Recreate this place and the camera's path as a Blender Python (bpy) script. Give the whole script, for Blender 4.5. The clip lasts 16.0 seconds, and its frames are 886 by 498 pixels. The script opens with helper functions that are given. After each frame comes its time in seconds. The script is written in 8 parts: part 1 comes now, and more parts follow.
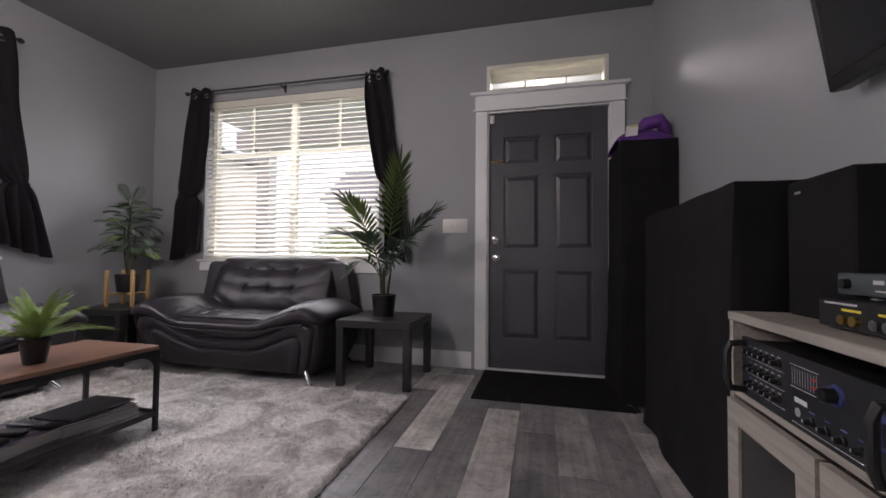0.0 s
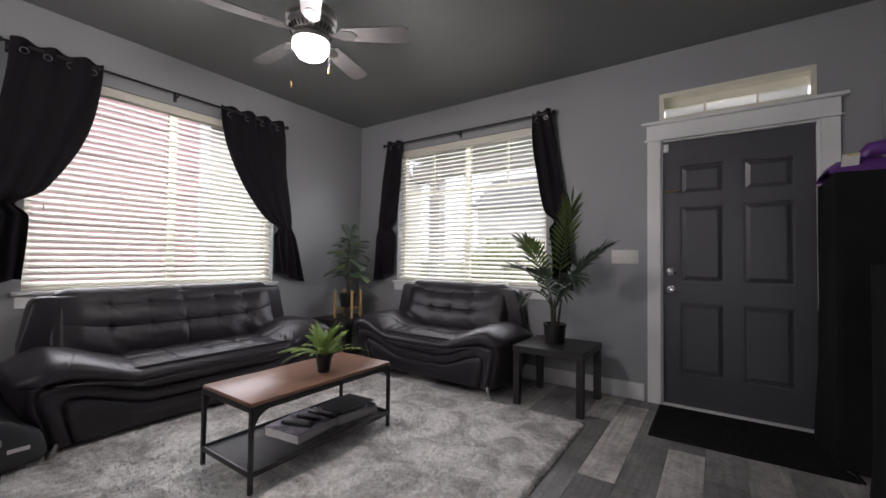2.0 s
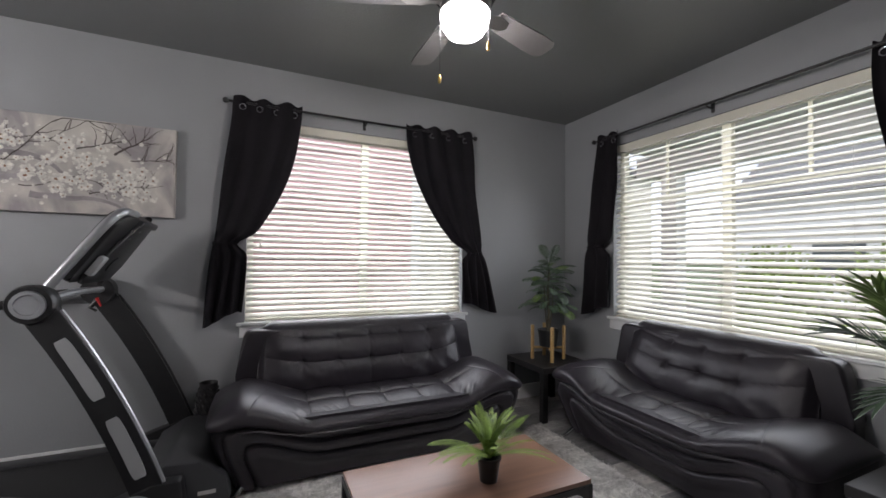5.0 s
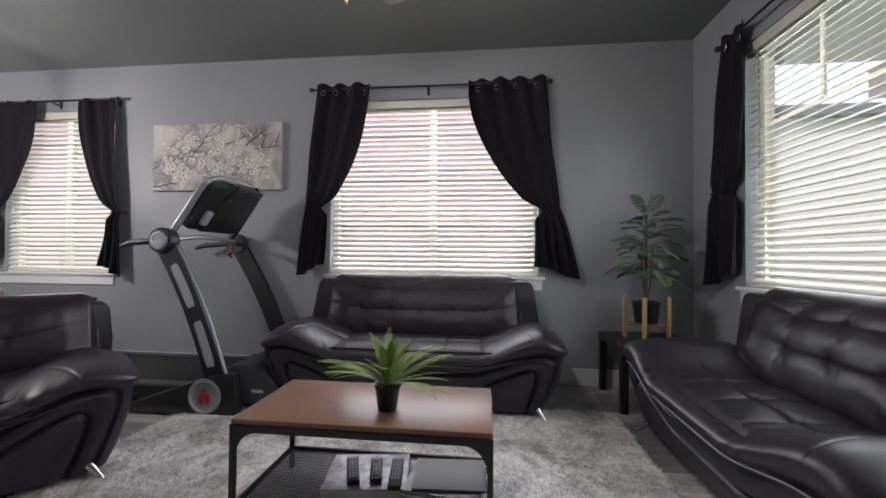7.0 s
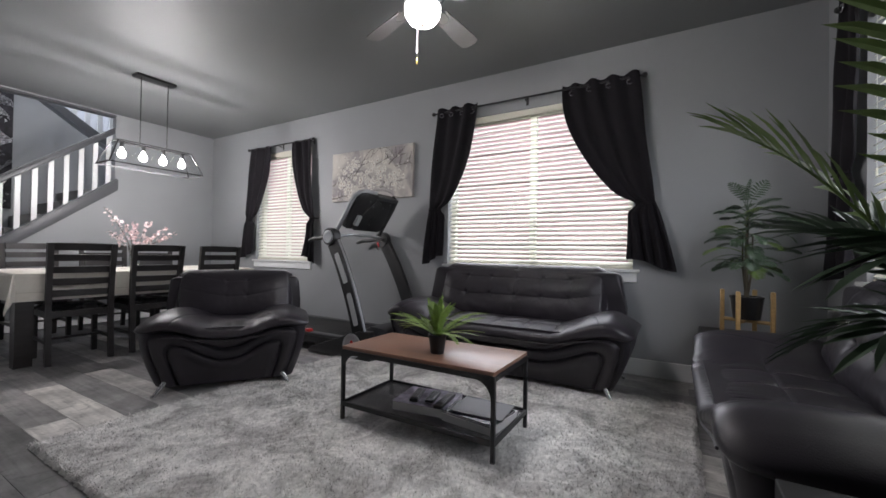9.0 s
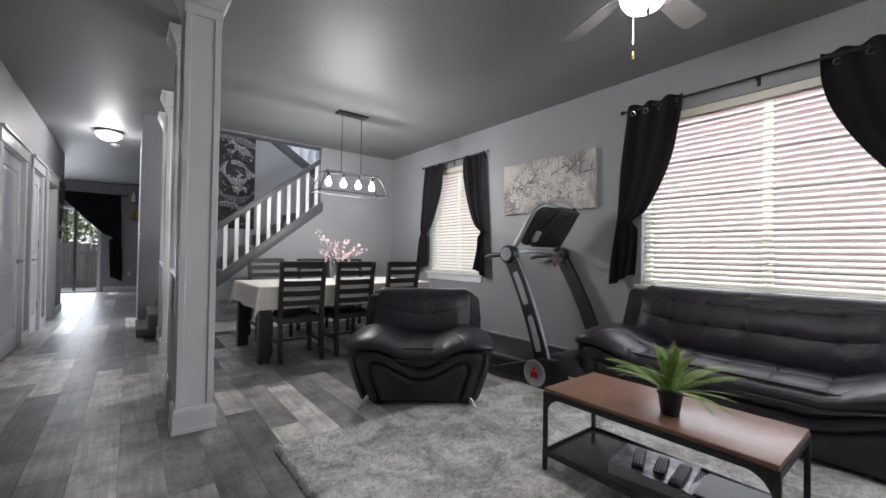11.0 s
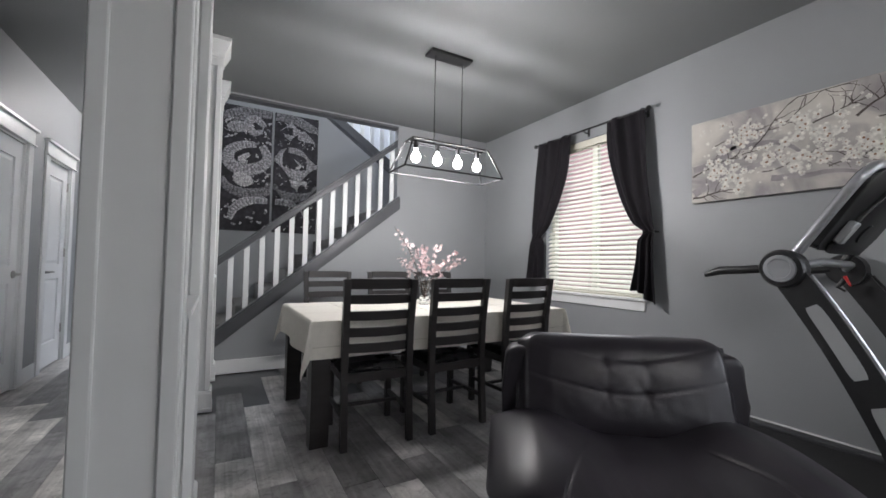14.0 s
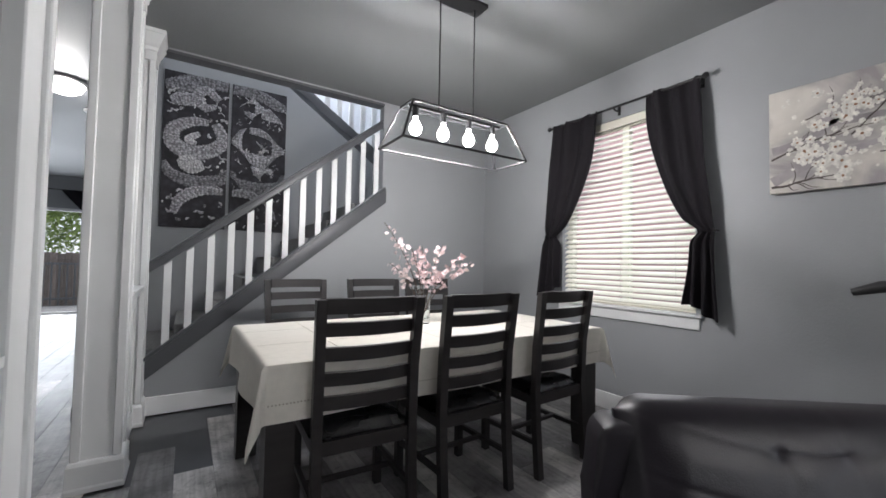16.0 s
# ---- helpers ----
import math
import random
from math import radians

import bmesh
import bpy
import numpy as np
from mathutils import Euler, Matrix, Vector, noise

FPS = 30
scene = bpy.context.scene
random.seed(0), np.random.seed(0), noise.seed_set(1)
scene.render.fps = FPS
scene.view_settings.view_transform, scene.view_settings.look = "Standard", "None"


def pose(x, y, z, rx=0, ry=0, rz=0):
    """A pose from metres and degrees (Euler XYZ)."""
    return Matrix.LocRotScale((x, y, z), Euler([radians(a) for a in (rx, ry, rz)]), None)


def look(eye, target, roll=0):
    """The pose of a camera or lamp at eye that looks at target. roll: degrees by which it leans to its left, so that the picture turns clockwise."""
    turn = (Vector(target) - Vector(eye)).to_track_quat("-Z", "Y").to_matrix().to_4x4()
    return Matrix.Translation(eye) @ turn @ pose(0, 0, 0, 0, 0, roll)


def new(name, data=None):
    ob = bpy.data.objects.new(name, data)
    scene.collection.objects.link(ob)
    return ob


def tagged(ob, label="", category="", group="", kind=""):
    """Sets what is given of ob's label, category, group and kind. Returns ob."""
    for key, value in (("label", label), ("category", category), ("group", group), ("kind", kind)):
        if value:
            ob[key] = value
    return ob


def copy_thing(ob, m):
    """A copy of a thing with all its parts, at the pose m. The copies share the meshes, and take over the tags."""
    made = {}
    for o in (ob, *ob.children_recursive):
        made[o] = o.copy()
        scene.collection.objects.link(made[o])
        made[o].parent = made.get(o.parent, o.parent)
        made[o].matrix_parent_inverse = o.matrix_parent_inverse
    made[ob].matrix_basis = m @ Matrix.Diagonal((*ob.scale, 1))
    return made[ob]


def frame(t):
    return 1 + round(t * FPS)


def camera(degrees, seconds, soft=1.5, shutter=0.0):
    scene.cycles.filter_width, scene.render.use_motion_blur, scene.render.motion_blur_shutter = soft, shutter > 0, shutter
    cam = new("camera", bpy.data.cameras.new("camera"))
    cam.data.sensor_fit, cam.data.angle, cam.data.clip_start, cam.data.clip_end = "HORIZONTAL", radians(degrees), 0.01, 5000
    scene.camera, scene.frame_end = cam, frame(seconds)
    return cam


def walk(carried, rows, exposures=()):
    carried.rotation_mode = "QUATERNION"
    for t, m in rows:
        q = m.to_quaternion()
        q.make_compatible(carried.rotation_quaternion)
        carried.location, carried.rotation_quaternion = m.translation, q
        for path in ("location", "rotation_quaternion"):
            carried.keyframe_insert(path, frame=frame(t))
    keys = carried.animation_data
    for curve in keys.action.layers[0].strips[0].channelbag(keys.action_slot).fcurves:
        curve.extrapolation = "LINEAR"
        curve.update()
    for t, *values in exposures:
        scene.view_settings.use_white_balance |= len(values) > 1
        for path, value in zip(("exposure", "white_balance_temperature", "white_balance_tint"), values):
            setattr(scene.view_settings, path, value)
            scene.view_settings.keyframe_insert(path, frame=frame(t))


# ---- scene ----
# seconds, stops, kelvin, tint
EXPOSURES = [(0.0, 2.17, 6490, 24), (1.5, 2.07, 6410, 21), (3.5, 1.92, 6310, 17.5), (9.0, 1.97, 6200, 15.5), (12.5, 2.02, 6150, 13.5), (16.0, 2.02, 6150, 13.5)]
cam = camera(96.3, 16.0, soft=1.6)
# seconds, place, yaw, pitch, roll
ROWS = [
    (0.0, 0.119, 0.077, 0.862, 13.72, 1.63, 0.51),
    (0.5, 0.125, -0.131, 0.902, 20.38, 1.66, 0.66),
    (1.0, 0.124, -0.238, 0.959, 25.78, 1.18, 0.73),
    (1.5, 0.101, -0.290, 1.041, 30.30, 1.19, 0.63),
    (2.0, 0.065, -0.304, 1.106, 34.54, 1.48, 0.67),
    (2.5, -0.002, -0.289, 1.167, 37.77, 1.62, 0.66),
    (3.0, -0.064, -0.218, 1.225, 41.85, 1.59, 0.73),
    (3.5, -0.146, -0.118, 1.272, 46.41, 1.72, 0.65),
    (4.0, -0.262, 0.010, 1.301, 51.79, 1.90, 0.62),
    (4.5, -0.382, 0.174, 1.343, 58.31, 1.78, 0.69),
    (4.7, -0.425, 0.248, 1.350, 61.10, 1.65, 0.73),
    (6.8, -0.359, 1.497, 1.055, 93.74, 1.10, 0.50),
    (7.0, -0.339, 1.621, 1.029, 96.30, 0.99, 0.54),
    (7.5, -0.242, 1.911, 0.926, 102.61, 1.22, 0.81),
    (8.0, -0.146, 2.096, 0.895, 109.04, 0.98, 0.98),
    (8.5, -0.078, 2.238, 0.928, 114.94, 0.62, 0.95),
    (9.0, -0.014, 2.342, 0.970, 120.34, 0.64, 0.92),
    (9.5, 0.008, 2.361, 1.007, 126.01, 0.62, 0.84),
    (10.0, 0.024, 2.316, 1.056, 131.86, 0.81, 0.91),
    (10.2, 0.032, 2.268, 1.075, 134.00, 0.78, 0.88),
    (12.3, -0.236, 1.260, 1.115, 150.55, 1.12, 1.26),
    (12.5, -0.282, 1.132, 1.110, 151.15, 1.20, 1.22),
    (13.0, -0.388, 0.811, 1.102, 151.13, 1.25, 1.17),
    (13.5, -0.448, 0.527, 1.099, 150.78, 1.93, 1.14),
    (14.0, -0.519, 0.278, 1.110, 150.56, 2.04, 1.10),
    (14.5, -0.593, 0.056, 1.123, 150.22, 2.02, 1.05),
    (15.0, -0.642, -0.163, 1.122, 149.50, 1.99, 1.13),
    (15.5, -0.693, -0.344, 1.135, 148.60, 2.18, 1.03),
    (16.0, -0.739, -0.484, 1.155, 147.16, 2.05, 1.06),
]
walk(cam, [(t, pose(x, y, z) @ pose(0, 0, 0, 0, 0, yaw) @ pose(0, 0, 0, 90 + pitch) @ pose(0, 0, 0, 0, 0, roll))
           for t, x, y, z, yaw, pitch, roll in ROWS],
     EXPOSURES)

# ---------------------------------------------------------------- world and lights
CEIL = 2.76
XW, XE, YN, YS = -3.65, 0.92, 3.235, -4.12      # inner faces of the walls
YB = -5.15                                      # wall behind the lower stair flight
YFAR = -11.3                                    # wall with the sliding door

world = bpy.data.worlds.new("overcast_sky")
scene.world = world
world.use_nodes = True
wn = world.node_tree
sky = wn.nodes.new("ShaderNodeTexSky")
sky.sky_type, sky.sun_disc = 'NISHITA', False
sky.sun_elevation, sky.sun_rotation = radians(45), radians(122)
cloud = wn.nodes.new("ShaderNodeMixRGB")          # pale cloud over most of the sky
cloud.inputs[0].default_value = 0.8
cloud.inputs[2].default_value = (6.6, 6.8, 7.0, 1)
wn.links.new(sky.outputs[0], cloud.inputs[1])
wn.links.new(cloud.outputs[0], wn.nodes["Background"].inputs[0])
wn.nodes["Background"].inputs[1].default_value = 0.05


def lamp(name, kind, m, power, colour=(1, 1, 1), **settings):
    data = bpy.data.lights.new(name, kind)
    data.energy, data.color = power, colour
    for key, value in settings.items():
        if key == "size":
            data.shape, data.size, data.size_y = 'RECTANGLE', value[0], value[1]
        elif key == "radius":
            data.shadow_soft_size = value
        elif key == "angle":
            data.angle = value
    ob = new(name, data)
    ob.matrix_world = m
    return ob


lamp("sun", 'SUN', look((0, 0, 0), (-0.60, 0.38, -0.72)), 0.5, (1, 0.96, 0.9), angle=radians(10))
# daylight that comes in at the openings
lamp("daylight_west", 'AREA', look((XW - 0.083, 1.15, 1.6), (0, 1.15, 1.5)), 10.5, (0.93, 0.97, 1.0), size=(1.75, 1.45))
lamp("daylight_west_small", 'AREA', look((XW - 0.083, -2.39, 1.6), (0, -2.39, 1.5)), 3.6, (0.93, 0.97, 1.0), size=(1.1, 1.5))
lamp("daylight_north", 'AREA', look((-2.12, YN + 0.083, 1.6), (-2.12, 0, 1.5)), 7.5, (0.93, 0.97, 1.0), size=(1.7, 1.45))
lamp("daylight_slider", 'AREA', look((1.48, YFAR - 0.02, 1.08), (1.48, -6, 1.08)), 18, (0.93, 0.98, 1.0), size=(1.7, 2.0))
# added unseen panel for the glow from upstairs; the stairwell has no opening here
lamp("daylight_stairs", 'AREA', look((-1.6, -5.9, 5.0), (-1.6, -5.2, 2.0)), 48, (0.93, 0.97, 1.0), size=(2.0, 0.8))

# ---------------------------------------------------------------- materials


def material(name, colour, rough=0.6, metal=0.0, spread=0.15, scale=6.0, bump=0.0, bump_scale=120.0, coat=0.0, stretch=(1, 1, 1),
             island=0.0, spec=0.5, trans=0.0, fine=0.0):
    """Procedural material: base colour varied by two noises, fine relief."""
    m = bpy.data.materials.new(name)
    m.use_nodes = True
    t = m.node_tree
    n, l = t.nodes, t.links
    b = n["Principled BSDF"]
    b.inputs["Roughness"].default_value, b.inputs["Metallic"].default_value = rough, metal
    b.inputs["Specular IOR Level"].default_value = spec
    b.inputs["Coat Weight"].default_value = coat
    b.inputs["Transmission Weight"].default_value = trans
    co = n.new("ShaderNodeTexCoord")
    mp = n.new("ShaderNodeMapping")
    mp.inputs["Scale"].default_value = stretch
    l.new(co.outputs["Object"], mp.inputs[0])
    broad = n.new("ShaderNodeTexNoise")
    broad.inputs["Scale"].default_value, broad.inputs["Detail"].default_value = scale, 5
    l.new(mp.outputs[0], broad.inputs["Vector"])
    ramp = n.new("ShaderNodeMapRange")
    ramp.inputs[1].default_value, ramp.inputs[2].default_value = 0.3, 0.7
    ramp.inputs[3].default_value, ramp.inputs[4].default_value = 1 - spread, 1 + spread
    l.new(broad.outputs[0], ramp.inputs[0])
    value = ramp.outputs[0]
    if island:
        info = n.new("ShaderNodeObjectInfo")
        r2 = n.new("ShaderNodeMapRange")
        r2.inputs[3].default_value, r2.inputs[4].default_value = 1 - island, 1 + island
        l.new(info.outputs["Random"], r2.inputs[0])
        mul = n.new("ShaderNodeMath")
        mul.operation = 'MULTIPLY'
        l.new(value, mul.inputs[0]), l.new(r2.outputs[0], mul.inputs[1])
        value = mul.outputs[0]
    mix = n.new("ShaderNodeVectorMath")
    mix.operation = 'SCALE'
    mix.inputs[0].default_value = colour
    l.new(value, mix.inputs["Scale"])
    l.new(mix.outputs[0], b.inputs["Base Color"])
    if bump:
        grain = n.new("ShaderNodeTexNoise")
        grain.inputs["Scale"].default_value, grain.inputs["Detail"].default_value = bump_scale, 4
        l.new(mp.outputs[0], grain.inputs["Vector"])
        bp = n.new("ShaderNodeBump")
        bp.inputs["Strength"].default_value, bp.inputs["Distance"].default_value = bump, 0.01
        l.new(grain.outputs[0], bp.inputs["Height"])
        l.new(bp.outputs[0], b.inputs["Normal"])
        rr = n.new("ShaderNodeMapRange")
        rr.inputs[3].default_value, rr.inputs[4].default_value = max(rough - 0.08, 0.02), min(rough + 0.08, 1)
        l.new(broad.outputs[0], rr.inputs[0])
        l.new(rr.outputs[0], b.inputs["Roughness"])
    return m


def glow(name, colour, strength):
    m = bpy.data.materials.new(name)
    m.use_nodes = True
    b = m.node_tree.nodes["Principled BSDF"]
    b.inputs["Base Color"].default_value = (*colour, 1)
    b.inputs["Emission Color"].default_value = (*colour, 1)
    b.inputs["Emission Strength"].default_value = strength
    return m


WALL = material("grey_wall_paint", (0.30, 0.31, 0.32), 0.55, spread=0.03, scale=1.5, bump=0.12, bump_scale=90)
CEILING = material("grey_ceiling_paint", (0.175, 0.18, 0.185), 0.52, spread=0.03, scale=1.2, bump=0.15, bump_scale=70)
TRIM = material("white_trim_paint", (0.75, 0.76, 0.76), 0.35, spread=0.03, scale=3)
DOORWHITE = material("white_door_paint", (0.78, 0.79, 0.80), 0.35, spread=0.02, scale=3)
DOORGREY = material("charcoal_door_paint", (0.062, 0.062, 0.072), 0.32, spread=0.06, scale=4, bump=0.05, bump_scale=60)
CREAM = material("cream_vinyl", (0.72, 0.70, 0.60), 0.4, spread=0.03)
STAIRGREY = material("dark_grey_stair_paint", (0.085, 0.088, 0.095), 0.4, spread=0.06)
BLACKWOOD = material("black_laminate", (0.016, 0.015, 0.016), 0.4, spread=0.15, bump=0.04, bump_scale=80)
ESPRESSO = material("espresso_wood", (0.022, 0.019, 0.019), 0.38, spread=0.25, scale=5, stretch=(1, 1, 6), bump=0.06, bump_scale=40)
LEATHER = material("black_bonded_leather", (0.0225, 0.0190, 0.0245), 0.37, spread=0.2, scale=5, bump=0.10, bump_scale=210)
LEATHER_MAT = material("black_leatherette_base", (0.0205, 0.0175, 0.0225), 0.42, spread=0.2, scale=8, bump=0.07, bump_scale=200)
BLACKFABRIC = material("black_cover_fabric", (0.013, 0.0125, 0.0135), 0.9, spread=0.2, bump=0.2, bump_scale=250, spec=0.15)
CURTAIN = material("black_curtain_fabric", (0.0095, 0.0080, 0.0105), 0.85, spread=0.2, bump=0.2, bump_scale=400, spec=0.25)
CHROME = material("chrome", (0.75, 0.75, 0.77), 0.15, 1.0, spread=0.03)
NICKEL = material("brushed_nickel", (0.45, 0.44, 0.43), 0.3, 1.0, spread=0.05)
BLACKMETAL = material("black_powder_coated_metal", (0.012, 0.012, 0.013), 0.4, spread=0.1)

# ---------------------------------------------------------------- mesh helpers


def bm_box(bm, x0, x1, y0, y1, z0, z1, bevel=0.0, seg=2):
    vs = bmesh.ops.create_cube(bm, size=1.0)["verts"]
    for v in vs:
        v.co = Vector((x0 + (v.co.x + 0.5) * (x1 - x0), y0 + (v.co.y + 0.5) * (y1 - y0), z0 + (v.co.z + 0.5) * (z1 - z0)))
    if bevel:
        es = list({e for v in vs for e in v.link_edges})
        bmesh.ops.bevel(bm, geom=es, offset=bevel, segments=seg, profile=0.5, affect='EDGES')
    return bm


def box(x0, x1, y0, y1, z0, z1, bevel=0.0, seg=2):
    return bm_box(bmesh.new(), x0, x1, y0, y1, z0, z1, bevel, seg)


def bm_tube(bm, points, radius, sides=10, cap=True):
    """A round bar along points; radius may be one number or one for each point."""
    pts = [Vector(p) for p in points]
    rad = radius if isinstance(radius, (list, tuple)) else [radius] * len(pts)
    rings, ref = [], None
    for i, p in enumerate(pts):
        d = (pts[min(i + 1, len(pts) - 1)] - pts[max(i - 1, 0)]).normalized()
        if ref is None:
            ref = d.orthogonal().normalized()
        ref = (ref - d * ref.dot(d)).normalized()
        side = d.cross(ref)
        rings.append([bm.verts.new(p + rad[i] * (math.cos(a) * ref + math.sin(a) * side))
                      for a in (2 * math.pi * k / sides for k in range(sides))])
    for a, b in zip(rings, rings[1:]):
        for k in range(sides):
            bm.faces.new((a[k], a[(k + 1) % sides], b[(k + 1) % sides], b[k]))
    if cap:
        bm.faces.new(rings[0][::-1]), bm.faces.new(rings[-1])
    return bm


def tube(points, radius, sides=10):
    return bm_tube(bmesh.new(), points, radius, sides)


def bm_lathe(bm, profile, centre=(0, 0, 0), sides=28, axis='z'):
    """Turns (radius, height) pairs round an upright axis (or the x or y axis)."""
    c = Vector(centre)
    rings = []
    for r, h in profile:
        ring = []
        for k in range(sides):
            a = 2 * math.pi * k / sides
            u, v = r * math.cos(a), r * math.sin(a)
            ring.append(bm.verts.new(c + Vector({'z': (u, v, h), 'x': (h, u, v), 'y': (v, h, u)}[axis])))
        rings.append(ring)
    for a, b in zip(rings, rings[1:]):
        for k in range(sides):
            bm.faces.new((a[k], a[(k + 1) % sides], b[(k + 1) % sides], b[k]))
    if profile[0][0] > 1e-4:
        bm.faces.new(rings[0][::-1])
    if profile[-1][0] > 1e-4:
        bm.faces.new(rings[-1])
    return bm


def lathe(profile, centre=(0, 0, 0), sides=28, axis='z'):
    return bm_lathe(bmesh.new(), profile, centre, sides, axis)


def bm_prism(bm, outline, lo, hi, axis='x'):
    """An outline of (a, b) pairs pushed along an axis from lo to hi: x takes (y, z), y takes (x, z), z takes (x, y)."""
    def at(a, b, h):
        return {'x': (h, a, b), 'y': (a, h, b), 'z': (a, b, h)}[axis]
    one = [bm.verts.new(at(a, b, lo)) for a, b in outline]
    two = [bm.verts.new(at(a, b, hi)) for a, b in outline]
    k = len(outline)
    bm.faces.new(one), bm.faces.new(two[::-1])
    for i in range(k):
        bm.faces.new((one[i], two[i], two[(i + 1) % k], one[(i + 1) % k]))
    return bm


def prism(outline, lo, hi, axis='x', bevel=0.0):
    bm = bm_prism(bmesh.new(), outline, lo, hi, axis)
    if bevel:
        bmesh.ops.bevel(bm, geom=bm.edges[:], offset=bevel, segments=2, profile=0.5, affect='EDGES')
    return bm


def bm_sheet(bm, nu, nv, at, closed_u=False):
    """A grid of points at(u, v), u and v from 0 to 1."""
    g = [[bm.verts.new(at(i / (nu if closed_u else nu - 1), j / (nv - 1))) for i in range(nu)] for j in range(nv)]
    for j in range(nv - 1):
        for i in range(nu if closed_u else nu - 1):
            bm.faces.new((g[j][i], g[j][(i + 1) % nu], g[j + 1][(i + 1) % nu], g[j + 1][i]))
    return g


def solid(bm, depth):
    """Gives a sheet thickness."""
    bmesh.ops.recalc_face_normals(bm, faces=bm.faces[:])
    bmesh.ops.solidify(bm, geom=bm.faces[:], thickness=depth)
    return bm


def mesh_of(name, bm, mat, smooth=True):
    bmesh.ops.recalc_face_normals(bm, faces=bm.faces[:])
    me = bpy.data.meshes.new(name)
    bm.to_mesh(me)
    bm.free()
    me.materials.append(mat)
    if smooth:
        me.polygons.foreach_set("use_smooth", [True] * len(me.polygons))
        me.set_sharp_from_angle(angle=radians(38))
    return me


def thing(name, label, category, group="", at=None):
    e = new(name)
    e.empty_display_size = 0.1
    if at is not None:
        e.matrix_world = at
    return tagged(e, label, category, group)


def part(name, bm, mat, parent, label="", smooth=True):
    ob = new(name, mesh_of(name, bm, mat, smooth))
    ob.parent = parent
    return tagged(ob, label)


def single(name, bm, mat, label, category, group="", kind="", smooth=True):
    return tagged(new(name, mesh_of(name, bm, mat, smooth)), label, category, group, kind)


def setting(name, bm, mat, label="", smooth=False):
    return tagged(new(name, mesh_of(name, bm, mat, smooth)), label or name.replace("_", " "), kind="structure")


def wall_with_holes(along, lo, hi, z0, z1, near, far, holes, mat_name, label):
    """A wall along x or y, from lo to hi, between the faces near and far, with holes (a0, a1, z0, z1)."""
    bm = bmesh.new()
    cuts = sorted({lo, hi, *[h[0] for h in holes], *[h[1] for h in holes]})
    for a, b in zip(cuts, cuts[1:]):
        mid = (a + b) / 2
        bands, z = [], z0
        for h in sorted([h for h in holes if h[0] < mid < h[1]], key=lambda h: h[2]):
            if h[2] > z:
                bands.append((z, h[2]))
            z = h[3]
        if z < z1:
            bands.append((z, z1))
        for za, zb in bands:
            if along == 'x':
                bm_box(bm, a, b, min(near, far), max(near, far), za, zb)
            else:
                bm_box(bm, min(near, far), max(near, far), a, b, za, zb)
    bmesh.ops.remove_doubles(bm, verts=bm.verts[:], dist=1e-4)
    return setting(mat_name, bm, WALL, label)

# ---------------------------------------------------------------- the shell
WIN_W = (0.27, 2.04, 0.86, 2.36)       # large west window: y, y, z, z
WIN_S = (-2.96, -1.82, 0.84, 2.36)     # small west window
WIN_N = (-3.02, -1.22, 0.85, 2.37)     # north window: x, x, z, z
DOOR_N = (-0.29, 0.635, 0.0, 2.06)
TRANSOM = (-0.30, 0.62, 2.215, 2.43)
HALL_DOORS = [(-4.34, -3.33), (-5.47, -4.83), (-6.75, -5.95)]
SLIDER = (0.56, 2.40, 0.0, 2.12)
SLOPE = 0.79                           # rise of the stair per metre towards -x
TOP5 = 5.2

wall_with_holes('y', YB - 1.2, YN, 0, CEIL, XW, XW - 0.16, [WIN_W, WIN_S], "wall_west", "grey painted west wall with two windows")
wall_with_holes('x', XW - 0.16, XE + 0.14, 0, CEIL, YN, YN + 0.16, [WIN_N, DOOR_N, TRANSOM], "wall_north", "grey painted north wall with front door")
wall_with_holes('y', -7.7, YN, 0, CEIL, XE, XE + 0.14, [(a, b, 0, 2.05) for a, b in HALL_DOORS], "wall_east", "grey painted east wall along the hall")
wall_with_holes('x', -3.65, 4.0, 0, CEIL, YFAR, YFAR - 0.16, [SLIDER], "wall_far", "grey wall with a glass sliding door")
setting("wall_side_room", box(XE + 0.14, 4.0, -7.84, -7.7, 0, CEIL), WALL, "grey wall of the back room")
setting("wall_room_east", box(4.0, 4.14, YFAR, -3.0, 0, CEIL), WALL, "grey wall closing the back room")
setting("wall_closets", box(XE + 0.14, 4.0, -3.0, -2.86, 0, CEIL), WALL, "grey wall closing the closets")
setting("wall_partition", box(XE + 0.9, XE + 1.0, -5.9, -3.0, 0, CEIL), WALL, "grey closet back wall")
setting("wall_room_west", box(-3.65, -3.5, YFAR, -6.35, 0, CEIL), WALL, "grey wall of the back room")
# wall under the lower flight, open above it
setting("wall_stair", prism([(-0.45, 0), (-0.45, 0.22), (-2.355, 1.72), (-2.355, CEIL), (XW, CEIL), (XW, 0)], YS - 0.10, YS, 'y'), WALL, "grey wall under the staircase")
# wall behind the lower flight, sloped with the upper one
setting("wall_stairwell", prism([(-0.12, 0), (-0.12, 4.17), (-2.725, 2.353), (XW, 1.80), (XW, 0)], YB - 0.10, YB, 'y'), WALL, "grey stairwell wall with sloped top")
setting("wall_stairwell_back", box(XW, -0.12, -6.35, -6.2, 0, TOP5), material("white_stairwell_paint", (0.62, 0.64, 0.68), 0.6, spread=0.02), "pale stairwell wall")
setting("wall_stairwell_west", box(XW - 0.16, XW, -6.35, YS, CEIL, TOP5), WALL, "grey upper stairwell wall")
setting("wall_stairwell_front", box(XW, -0.12, YS - 0.12, YS, CEIL + 0.1, TOP5), WALL, "grey upper stairwell wall")
